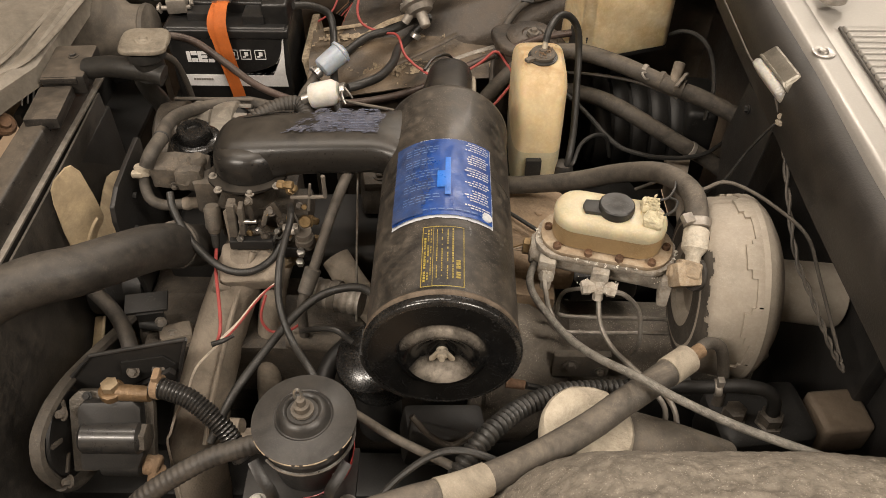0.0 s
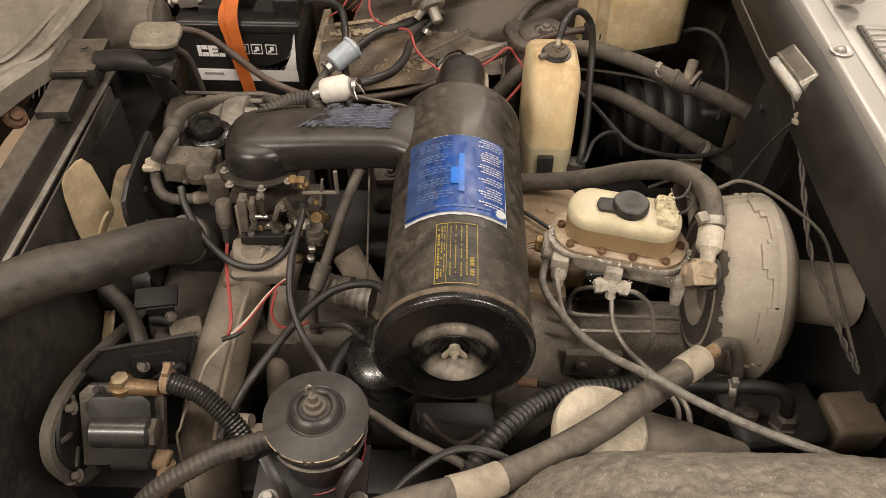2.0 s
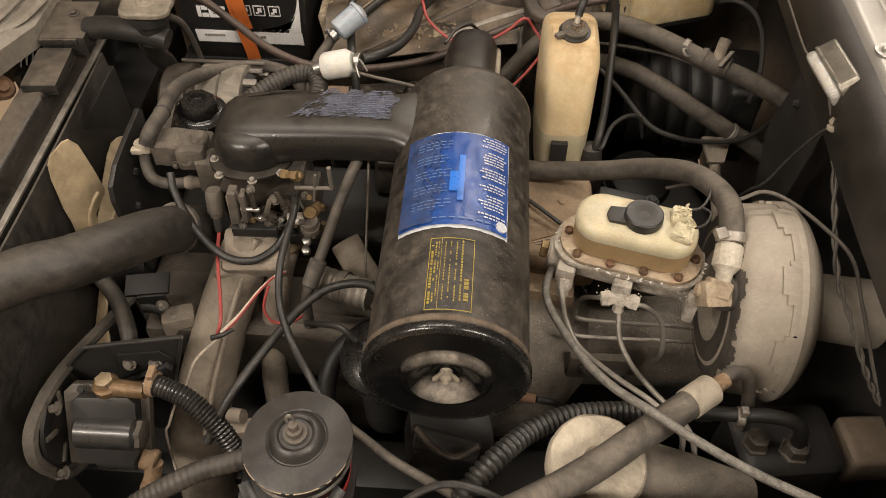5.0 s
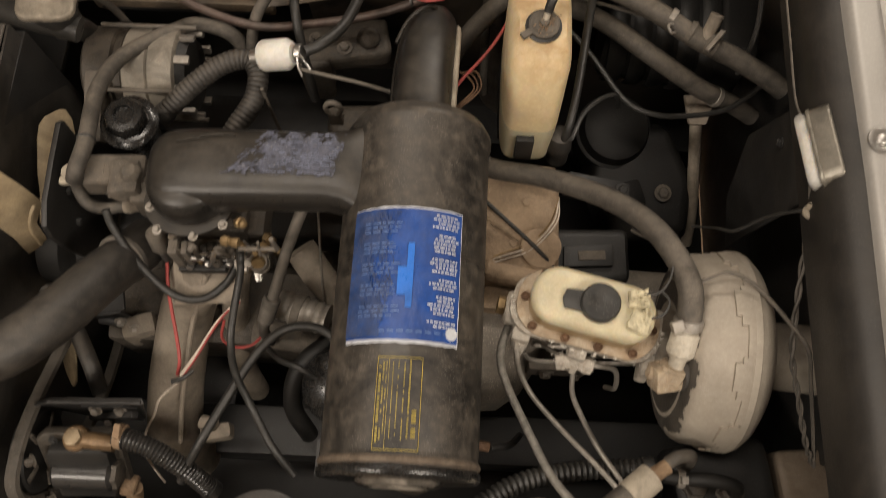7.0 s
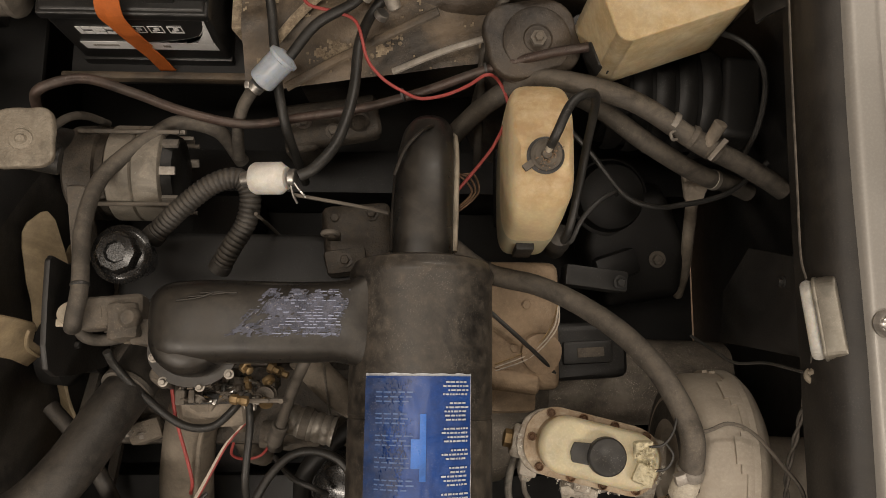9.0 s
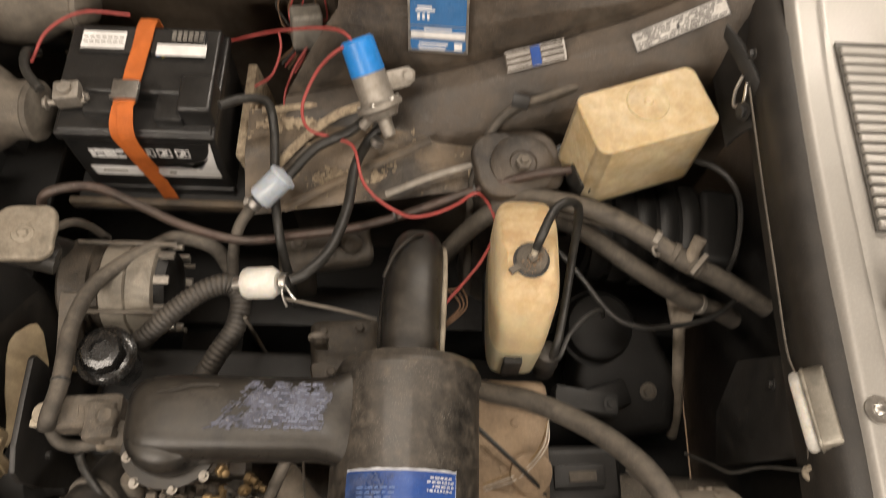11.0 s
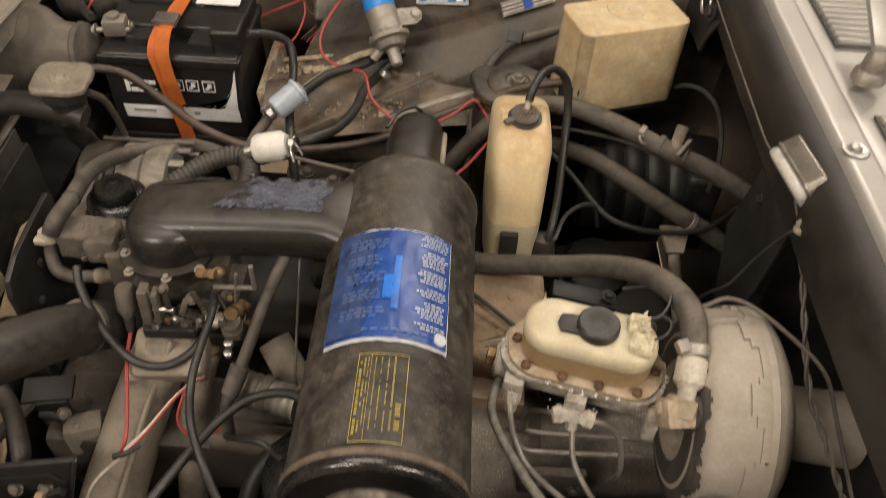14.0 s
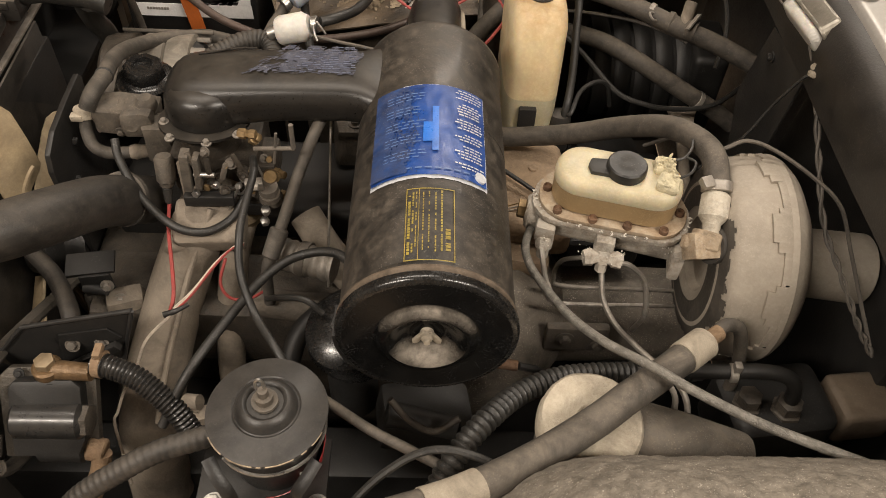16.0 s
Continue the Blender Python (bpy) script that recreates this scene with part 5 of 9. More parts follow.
settle(carb, BODY_SHIFT, BODY_SCALE)
blk = B()
box(blk, (-0.240, 0.716, 0.783), (0.010, 0.016, 0.052), (0, 4, 0), 0.002)
box(blk, (-0.229, 0.717, 0.781), (0.007, 0.014, 0.046), (0, 4, 0), 0.002)
part("throttle_cam", blk, M_IRON, carb, "pale alloy cam plates")
part("throttle_shaft", rod(B(), (-0.233, 0.713, 0.780), (-0.210, 0.712, 0.781), 0.0028, n=10, bev=0.0006), M_STEEL, carb)
part("insulator_bar", box(B(), (-0.222, 0.713, 0.744), (0.054, 0.012, 0.014), (0, 0, 2), 0.002), M_DARK, carb)
part("fuel_union", lathe(B(), (-0.178, 0.716, 0.838), (1, -0.15, 0.05), [(0, 0.004), (0.002, 0.0055), (0.008, 0.0055), (0.009, 0.0043), (0.012, 0.0043), (0.013, 0.0052), (0.019, 0.0052), (0.020, 0.003)], 6), M_BRASS, carb, "brass hexagon union")
part("perforated_knob", lathe(B(), (-0.151, 0.713, 0.782), (0.1, -0.8, 0.55), [(0, 0.004), (0.001, 0.0075), (0.004, 0.0082), (0.007, 0.0068), (0.0075, 0.002), (0.0075, 0)], 18), M_BRASS, carb, "small brass knob")
cl_ = B()
box(cl_, (-0.170, 0.712, 0.769), (0.020, 0.010, 0.013), (10, 0, 8), 0.0025)
rod(cl_, (-0.176, 0.706, 0.771), (-0.164, 0.705, 0.772), 0.004, n=8)
part("cable_clamp", cl_, M_ALU, carb)
part("dashpot", lathe(B(), (-0.157, 0.720, 0.740), (0, -0.15, 1), [(0, 0.007), (0.002, 0.0115), (0.010, 0.0118), (0.011, 0.0095), (0.013, 0.0095), (0.014, 0.0112), (0.022, 0.0108), (0.023, 0.006)], 20), M_IRON, carb)
for q in ((-0.163, 0.713, 0.727), (-0.166, 0.713, 0.709)):
    part("adjuster_nut", lathe(B(), q, (0.05, -0.3, 1), [(-0.005, 0.003), (-0.004, 0.0052), (0.004, 0.0052), (0.005, 0.003)], 6), M_STEEL, carb)
part("link_rod", rod(B(), (-0.164, 0.713, 0.820), (-0.122, 0.714, 0.821), 0.0024, n=8), M_IRON, carb)
part("link_rod", rod(B(), (-0.139, 0.714, 0.841), (-0.145, 0.713, 0.800), 0.0016, n=8), M_IRON, carb)
part("link_rod", rod(B(), (-0.123, 0.714, 0.853), (-0.123, 0.714, 0.821), 0.0026, n=8), M_IRON, carb)
rng = random.Random(44)
for k in range(16):
    q = Vector((-0.240 + 0.006 * k, 0.716 + rng.uniform(-0.004, 0.004), rng.uniform(0.752, 0.812)))
    part("carb_screw", bolt(B(), q, (rng.uniform(-0.4, 0.4), -1, rng.uniform(0, 0.7)), rng.uniform(0.0026, 0.0046), rng.uniform(0.003, 0.006), k % 2 == 0), (M_IRON, M_STEEL, M_GREASE, M_BRASS)[k % 4], carb)
for k in range(5):
    q = Vector((-0.232 + 0.016 * k, 0.714, 0.800 - 0.007 * (k % 3)))
    part("carb_lever", prism(B(), rounded(0.006, 0.022, 0.0028, 3), Matrix.Translation(q) @ pose(0, 0, 0, 80, 20 * (k % 3) - 20, 12), 0.002, 0.0005), (M_IRON, M_GREASE)[k % 2], carb)
settle(sol, (-0.010, 0.014, -0.021))
settle(therm, (-0.013, 0.016, -0.020))
settle(oilcap, (-0.007, 0.007, -0.018))
settle(duct, (-0.004, 0.003, -0.010))
# rubber snorkel behind the canister
snork = thing("air_snorkel", (0.02, 0.94, 0.74), "dusty black snorkel elbow behind the air cleaner", "air intake")
rings = []
for y, z, hw, hh, cx in ((0.852, 0.822, 0.036, 0.030, 0.020), (0.868, 0.824, 0.034, 0.030, 0.020), (0.92, 0.822, 0.0335, 0.031, 0.021), (0.960, 0.817, 0.0335, 0.032, 0.022), (0.985, 0.808, 0.033, 0.033, 0.023), (1.005, 0.790, 0.031, 0.033, 0.025),
                         (1.018, 0.765, 0.029, 0.031, 0.027), (1.022, 0.735, 0.028, 0.026, 0.028), (1.022, 0.69, 0.027, 0.022, 0.028)):
    k = min(1, max(0, (y - 0.96) / 0.06)) * 1.25
    ring = []
    for i in range(30):
        a = 2 * math.pi * i / 30
        c, s = math.cos(a), math.sin(a)
        ring.append((cx + hw * math.copysign(abs(c) ** 0.75, c), y + hh * s * math.sin(k), z + hh * s * math.cos(k)))
    rings.append(ring)
part("elbow", loft(B(), rings), M_DUCT, snork)
sm = B()
tube(sm, [(0.0535, 0.875, 0.826), (0.0550, 0.93, 0.824), (0.0560, 0.98, 0.812), (0.0560, 1.012, 0.785), (0.0550, 1.024, 0.75)], 0.0045, 8, flat=1.8)
part("seam_flange", sm, M_TAPE, snork)
sm = B()
tube(sm, [(-0.0135, 0.875, 0.822), (-0.0125, 0.93, 0.822), (-0.010, 0.975, 0.81)], 0.003, 8, flat=2.0)
part("seam_edge", sm, M_DUCT, snork)
rim = B()
tube(rim, [(-0.012, 0.955, 0.846), (0.000, 0.985, 0.846), (0.018, 1.008, 0.838), (0.030, 1.02, 0.82)], 0.0022, 8)
part("moulded_rim", rim, M_DUCT, snork)
settle(snork, (0.0, 0.0, -0.004))


# ---- battery and what holds it ----
tray = thing("battery_tray", (-0.345, 1.235, 0.60), "dirty steel battery tray with a rusty upright bracket", "battery tray")
tb = B()
box(tb, (-0.338, 1.225, 0.628), (0.25, 0.22, 0.010), bev=0.003)
rod(tb, (-0.345, 1.235, 0.45), (-0.345, 1.235, 0.625), 0.04, n=16)
part("base", tb, M_DARK, tray)
tl = B()
box(tl, (-0.338, 1.120, 0.636), (0.262, 0.010, 0.024), bev=0.003)
part("lip", roughen(tl, 0.002, 25), M_LEDGE, tray)
tu = B()
box(tu, (-0.207, 1.225, 0.680), (0.014, 0.15, 0.110), (0, -8, 0), 0.003)
box(tu, (-0.196, 1.225, 0.672), (0.004, 0.02, 0.11), (0, -8, 0), 0.001)
part("upright", tu, M_CHALK, tray, "rusty tan upright bracket")

bat = thing("battery", (-0.345, 1.238, 0.634), "black car battery with white labels, held by an orange strap", "battery")
BX0, BX1, BY0, BY1 = -0.462, -0.229, 1.149, 1.326
bc = B()
box(bc, ((BX0 + BX1) / 2, (BY0 + BY1) / 2, 0.714), (BX1 - BX0, BY1 - BY0, 0.160), bev=0.006, seg=3)
box(bc, ((BX0 + BX1) / 2, BY0 + 0.002, 0.644), (BX1 - BX0 + 0.004, 0.012, 0.018), bev=0.003)
part("case", bc, M_BATT, bat)
lid = B()
box(lid, ((BX0 + BX1) / 2, (BY0 + BY1) / 2, 0.783), (BX1 - BX0 + 0.008, BY1 - BY0 + 0.008, 0.016), bev=0.004, seg=3)
box(lid, ((BX0 + BX1) / 2, 1.262, 0.800), (BX1 - BX0 - 0.004, 0.118, 0.026), bev=0.005, seg=3)
box(lid, (-0.398, 1.196, 0.797), (0.045, 0.050, 0.022), bev=0.004)
box(lid, (-0.292, 1.186, 0.797), (0.042, 0.050, 0.024), bev=0.004)
part("lid", lid, M_BATT, bat)
hd = B()
box(hd, (-0.398, 1.290, 0.816), (0.086, 0.045, 0.006), bev=0.002)
box(hd, (-0.292, 1.290, 0.816), (0.080, 0.045, 0.006), bev=0.002)
part("carry_handle", hd, M_BATT, bat)
pc = B()
box(pc, (-0.250, 1.196, 0.808), (0.050, 0.062, 0.040), bev=0.006, seg=3)
part("terminal_cover", pc, M_BATT, bat)
tl = B()
box(tl, (-0.441, 1.194, 0.814), (0.038, 0.030, 0.024), (0, 0, 8), 0.004)
rod(tl, (-0.441, 1.194, 0.80), (-0.441, 1.194, 0.832), 0.010, n=18)
rod(tl, (-0.468, 1.180, 0.812), (-0.414, 1.187, 0.812), 0.004, n=10)
bolt(tl, (-0.470, 1.180, 0.812), (-1, 0, 0), 0.006, 0.006)
bolt(tl, (-0.414, 1.188, 0.818), (1, 0.2, 0), 0.005, 0.005)
part("terminal_clamp", tl, M_ALU, bat, "grey lead terminal clamp")
for name, c, s, mat in (("top_label", (-0.405, 1.288, 0.8197), (0.066, 0.030, 0.0008), M_PAPER), ("top_label", (-0.285, 1.274, 0.8197), (0.076, 0.020, 0.0008), M_PAPER)):
    part(name, box(B(), c, s, bev=0), mat, bat, "white paper label")
tq = B()
for i in range(6):
    for j in range(3):
        box(tq, (-0.300 + i * 0.0085, 1.294 + j * 0.006, 0.8197), (0.006, 0.0035, 0.0008), bev=0)
tw = B()
for i in range(7):
    box(tw, (-0.432 + i * 0.009, 1.292, 0.8204), (0.006, 0.002, 0.0006), bev=0)
    box(tw, (-0.432 + i * 0.009, 1.284, 0.8204), (0.0065, 0.002, 0.0006), bev=0)
part("top_print", tq, M_GREYBOX, bat)
part("label_print", tw, M_GREYBOX, bat)
for k, (dx, dy, mm) in enumerate(((-0.322, 1.272, M_BLUECAP), (-0.314, 1.282, M_BLUECAP), (-0.313, 1.270, M_YELLOW), (-0.305, 1.280, M_RED))):
    part("warning_symbol", lathe(B(), (dx, dy, 0.8128), (0, 0, 1), [(0, 0.0050), (0.0009, 0.0050), (0.0009, 0)], 3 if mm is M_YELLOW else 16), mm, bat)
FY = BY0 - 0.0006
strip = B()
prism(strip, [(-0.420, 0.6835), (-0.2475, 0.6835), (-0.2485, 0.7055), (-0.422, 0.7055)], Matrix(((1, 0, 0, 0), (0, 0, 1, FY - 0.0006), (0, 1, 0, 0), (0, 0, 0, 1))), 0.0008, 0)
part("front_label", strip, M_PAPER, bat, "white printed strip")
sw = B()
for k in range(5):
    x0 = -0.336 + 0.012 * k
    z0 = 0.713 + 0.0005 * k
    prism(sw, [(x0, 0.7125), (x0 + 0.008, 0.7125), (-0.272 + 0.004 * k, 0.726 + 0.004 * k), (-0.2495, 0.752 + 0.007 * k), (-0.2495, 0.746 + 0.0075 * k), (-0.268 + 0.0035 * k, 0.719 + 0.002 * k)][0:6],
          Matrix(((1, 0, 0, 0.002), (0, 0, 1, FY - 0.0006), (0, 1, 0, -0.007), (0, 0, 0, 1))), 0.0008, 0)
prism(sw, [(-0.272, 0.7125), (-0.2515, 0.7125), (-0.2470, 0.786), (-0.2520, 0.765), (-0.258, 0.742)], Matrix(((1, 0, 0, 0.002), (0, 0, 1, FY - 0.0007), (0, 1, 0, -0.007), (0, 0, 0, 1))), 0.0008, 0)
part("front_swoosh", sw, M_PAPER, bat, "white curved stripes")
lg = B()
for x0, w, z0, h in ((-0.430, 0.006, 0.738, 0.020), (-0.421, 0.010, 0.738, 0.007), (-0.421, 0.010, 0.751, 0.007), (-0.407, 0.006, 0.738, 0.020), (-0.399, 0.009, 0.738, 0.005), (-0.399, 0.009, 0.7455, 0.005), (-0.399, 0.009, 0.753, 0.005), (-0.386, 0.010, 0.738, 0.006), (-0.386, 0.010, 0.752, 0.006)):
    box(lg, (x0 * 0.8 - 0.066 + w / 2, FY - 0.0004, z0 + h / 2 - 0.008), (w, 0.0008, h), bev=0)
part("front_mark", lg, M_PAPER, bat)
for kx in (-0.333, -0.311, -0.287):
    ic = B()
    for dx, dz, w, h in ((0, 0.0085, 0.017, 0.0012), (0, -0.0085, 0.017, 0.0012), (0.0085, 0, 0.0012, 0.018), (-0.0085, 0, 0.0012, 0.018), (0.001, 0.001, 0.006, 0.007), (-0.003, -0.004, 0.005, 0.003)):
        box(ic, (kx + dx, FY - 0.0004, 0.745 + dz), (w, 0.0008, h), bev=0)
    part("front_symbol", ic, M_PAPER, bat)
bp = B()
for i in range(8):
    box(bp, (-0.405 + 0.0042 * i, FY - 0.0017, 0.6975), (0.0034, 0.0006, 0.004), bev=0)
part("front_print", bp, M_GREYBOX, bat)
bp = B()
box(bp, (-0.312, FY - 0.0017, 0.6965), (0.009, 0.0006, 0.005), bev=0)
part("front_print", bp, M_GREYBOX, bat)

strap = thing("ratchet_strap", (-0.35, 1.24, 0.63), "orange webbing strap with a steel cam buckle over the battery", "strap")


def webbing(bm, pts, w):
    line = spline(pts, 8)
    return sheet(bm, lambda u, v: tuple(line[min(int(v * (len(line) - 1) + 0.5), len(line) - 1)] + Vector(((u - 0.5) * w, 0, 0.0006 * math.sin(u * 9 + v * 30)))), 6, len(line) - 1, 0.0016)


part("webbing", webbing(B(), [(-0.338, 1.308, 0.70), (-0.340, 1.306, 0.80), (-0.341, 1.298, 0.8215), (-0.344, 1.25, 0.8215), (-0.347, 1.20, 0.8218), (-0.348, 1.184, 0.8220)], 0.023), M_STRAP, strap)
part("webbing", webbing(B(), [(-0.3485, 1.178, 0.8240), (-0.354, 1.160, 0.8205), (-0.358, 1.137, 0.800), (-0.352, 1.133, 0.765), (-0.345, 1.133, 0.715), (-0.3385, 1.133, 0.675), (-0.334, 1.131, 0.635)], 0.0215), M_STRAP, strap)
part("loose_end", webbing(B(), [(-0.342, 1.176, 0.8268), (-0.346, 1.158, 0.8235), (-0.3465, 1.1335, 0.801), (-0.3435, 1.1298, 0.765), (-0.3375, 1.1296, 0.720)], 0.0195), M_STRAP, strap)
bk = B()
box(bk, (-0.3485, 1.183, 0.8275), (0.033, 0.028, 0.008), (4, 0, 0), 0.002)
box(bk, (-0.3485, 1.171, 0.8300), (0.034, 0.004, 0.006), bev=0.001)
part("buckle", bk, M_STEEL, strap)


for o in bat.children:
    if o.name.startswith("front"):
        o.data.transform(Matrix.Translation((0, -0.006, 0)))
    else:
        o.data.transform(Matrix(((0.85, 0, 0, 0.0074), (0, 0.887, 0, -0.0161), (0, 0, 1, 0), (0, 0, 0, 1))))
for held in (tray, bat, strap):
    settle(held, (-0.005 + 0.005 * (held is strap), 0.024, -0.013))


M_SLEEVE = material("oily_black_sleeve", (0.014, 0.0135, 0.013), 0.28, 0.0, 0.25, (0.07, 0.06, 0.048), patch=40, bump=0.05, coat=0.2, specks=0.05)
M_BELT = material("frayed_grey_belt", (0.058, 0.050, 0.040), 0.7, 0.0, 0.5, (0.115, 0.096, 0.074), patch=40, grain=600, bump=0.4)
M_PUMPALLOY = material("greasy_pump_alloy", (0.045, 0.040, 0.034), 0.40, 0.3, 0.5, (0.085, 0.068, 0.050), patch=40, bump=0.45, second=(0.10, 0.088, 0.07), patch_mix=0.7)
M_RUSTTAN = material("rusty_tan_union", (0.23, 0.145, 0.08), 0.7, 0.1, 0.5, (0.30, 0.23, 0.15), patch=70, bump=0.6, second=(0.12, 0.07, 0.04))
# ---- leads, wires, pipes and hoses ----
def run(name, pts, r, mat, label, category, n=12, res=8, **kw):
    return solo(name, tube(B(), pts, r, n, res, **kw), mat, label, category)


def run_ribbed(pts, r, mat, label, ribs, depth, cuff, cuff_mat):
    """A corrugated hose with plain cuffs at both ends."""
    t = thing("ribbed_hose", pts[0], label, "hose")
    part("hose_body", tube(B(), pts, r, 18, 8, ribs=ribs, depth=depth), mat, t)
    for a, b in ((pts[0], pts[1]), (pts[-1], pts[-2])):
        a, d = Vector(a), (Vector(b) - Vector(a)).normalized()
        part("cuff", lathe(B(), a - d * 0.002, d, [(0, r * 0.95), (0.001, r * 1.06), (cuff, r * 1.05), (cuff + 0.001, r * 0.9)], 20), cuff_mat, t)
    return t


def run_parts(name, pts, r, mat, label, category, rings, n=16):
    """A hose with rings (place, axis, half width, name, material) as parts."""
    t = thing(name, pts[0], label, category)
    part("hose_body", tube(B(), pts, r, n), mat, t)
    for at, ax, hw, nm, mm in rings:
        c = Vector(at) - Vector(ax).normalized() * hw
        rb_ = lathe(B(), c, ax, [(0, r * 1.01), (0.001, r * 1.10), (2 * hw - 0.001, r * 1.10), (2 * hw, r * 1.01)], n + 8)
        side = Vector(ax).normalized().cross(Vector((0.3, -0.6, 0.7))).normalized()
        box(rb_, tuple(Vector(at) + side.cross(Vector(ax)).normalized() * -r * 1.15), (hw * 1.6, hw * 1.6, hw * 1.4), bev=0.001)
        part(nm, rb_, mm, t)
    return t


run("battery_lead", [(-0.232, 1.196, 0.806), (-0.205, 1.215, 0.795), (-0.180, 1.224, 0.775), (-0.172, 1.20, 0.752), (-0.166, 1.14, 0.742), (-0.160, 1.09, 0.738), (-0.150, 1.04, 0.72), (-0.14, 1.0, 0.62)], 0.0062, M_HOSE_BLACK, "thick black battery lead curving down beside the battery", "cable")
run("battery_lead", [(-0.455, 1.205, 0.812), (-0.480, 1.235, 0.812), (-0.492, 1.27, 0.80), (-0.50, 1.30, 0.76)], 0.0062, M_HOSE_BLACK, "thick black earth lead from the battery clamp", "cable")
run("red_wire", [(-0.488, 1.262, 0.790), (-0.468, 1.30, 0.808), (-0.43, 1.334, 0.806), (-0.375, 1.346, 0.790)], 0.0021, M_RED, "thin red wire behind the battery", "wire", 8)
run("red_wire", [(-0.057, 1.254, 0.868), (-0.083, 1.246, 0.860), (-0.109, 1.231, 0.836), (-0.127, 1.198, 0.810), (-0.121, 1.179, 0.786), (-0.09, 1.176, 0.771), (-0.063, 1.161, 0.775), (-0.050, 1.119, 0.768), (-0.037, 1.102, 0.762), (-0.024, 1.092, 0.757), (-0.006, 1.084, 0.750), (0.015, 1.074, 0.754), (0.045, 1.076, 0.762), (0.072, 1.083, 0.776), (0.093, 1.092, 0.789),
                   (0.109, 1.091, 0.772), (0.121, 1.066, 0.765), (0.118, 1.044, 0.765), (0.103, 1.012, 0.765), (0.086, 0.990, 0.758), (0.058, 0.957, 0.750), (0.03, 0.93, 0.70)], 0.0021, M_RED, "long red wire looping from the pump across the bay", "wire", 8)
run("red_wire", [(-0.061, 1.253, 0.866), (-0.080, 1.276, 0.860), (-0.115, 1.30, 0.835), (-0.178, 1.331, 0.787), (-0.225, 1.340, 0.760), (-0.26, 1.345, 0.74)], 0.0020, M_RED, "red wire from the pump to the relays", "wire", 8)
run("red_wire", [(-0.175, 1.335, 0.785), (-0.172, 1.315, 0.77), (-0.185, 1.29, 0.745), (-0.21, 1.28, 0.73)], 0.0018, M_RED, "short red wire hanging beside the battery", "wire", 8)
run("red_wire", [(-0.135, 1.335, 0.76), (-0.155, 1.31, 0.74), (-0.170, 1.285, 0.715), (-0.172, 1.26, 0.70)], 0.0018, M_RED, "short red wire hanging from the relay", "wire", 8)
for k in range(3):
    run("thin_wire", [(0.060 + 0.004 * k, 0.985, 0.735), (0.072 + 0.005 * k, 0.975 + 0.004 * k, 0.738), (0.079 + 0.004 * k, 0.962, 0.735), (0.066, 0.948 - 0.003 * k, 0.728), (0.045, 0.935, 0.71)], 0.0013, M_RUST, "hair-thin brown wire looped behind the air cleaner", "wire", 6)
for k in range(9):
    run("brown_wire", [(-0.158 + 0.005 * k, 1.392, 0.82), (-0.180 + 0.008 * k - 0.012 * (k % 2), 1.385, 0.785 - 0.004 * k), (-0.178 + 0.006 * k, 1.372, 0.752 + 0.006 * (k % 3)), (-0.160 + 0.004 * k, 1.355, 0.735), (-0.185 + 0.005 * k, 1.335 - 0.004 * k, 0.715)], 0.0014, (M_RUST, M_HOSE_BLACK, M_RED)[k % 3], "thin brown wire under the relay", "wire", 6)
run("fuel_pipe", [(-0.420, 1.035, 0.800), (-0.405, 1.049, 0.832), (-0.365, 1.069, 0.815), (-0.322, 1.066, 0.780), (-0.27, 1.056, 0.742), (-0.202, 1.049, 0.720), (-0.132, 1.062, 0.712), (-0.060, 1.072, 0.720), (-0.007, 1.081, 0.736), (0.031, 1.087, 0.755), (0.094, 1.103, 0.777), (0.164, 1.115, 0.800), (0.213, 1.122, 0.806)], 0.0058, M_COPPER, "dark reddish fuel pipe crossing the bay", "pipe")
for at in ((-0.006, 1.083, 0.740), (0.094, 1.102, 0.779)):
    solo("cable_tie", lathe(B(), at, (0.95, 0.18, 0.25), [(-0.0015, 0.0060), (-0.0015, 0.0088), (0.0015, 0.0088), (0.0015, 0.0060)], 16), M_HOSE_BLACK, "thin black cable tie round the fuel pipe", "cable tie")
run("fuel_hose", [(-0.020, 1.198, 0.776), (-0.036, 1.192, 0.762), (-0.050, 1.172, 0.757), (-0.060, 1.134, 0.766), (-0.064, 1.067, 0.783), (-0.079, 1.006, 0.798), (-0.102, 0.972, 0.807), (-0.120, 0.961, 0.808)], 0.0066, M_HOSE_BLACK, "black rubber fuel hose from the pump to the white filter", "hose")
run("fuel_hose", [(-0.143, 1.118, 0.768), (-0.111, 1.159, 0.772), (-0.069, 1.186, 0.772), (-0.040, 1.214, 0.772), (-0.01, 1.225, 0.772)], 0.0066, M_HOSE_BLACK, "black rubber fuel hose from the clear filter", "hose")
run("fuel_hose", [(-0.183, 1.092, 0.752), (-0.194, 1.085, 0.735), (-0.207, 1.068, 0.722), (-0.214, 1.045, 0.708), (-0.22, 1.02, 0.67)], 0.0078, M_HOSE, "grey rubber fuel hose under the clear filter", "hose")
run_parts("breather_hose", [(-0.361, 0.790, 0.800), (-0.355, 0.800, 0.813), (-0.352, 0.836, 0.811), (-0.364, 0.906, 0.786), (-0.361, 0.963, 0.761), (-0.339, 0.999, 0.746), (-0.311, 1.029, 0.731), (-0.284, 1.051, 0.716), (-0.24, 1.045, 0.70), (-0.22, 1.02, 0.65)], 0.0095, M_HOSE, "grey water hose arching over the alternator", "hose", [((-0.352, 0.836, 0.811), (-0.1, 0.9, -0.15), 0.002, "cable_tie", M_HOSE_BLACK)], 14)
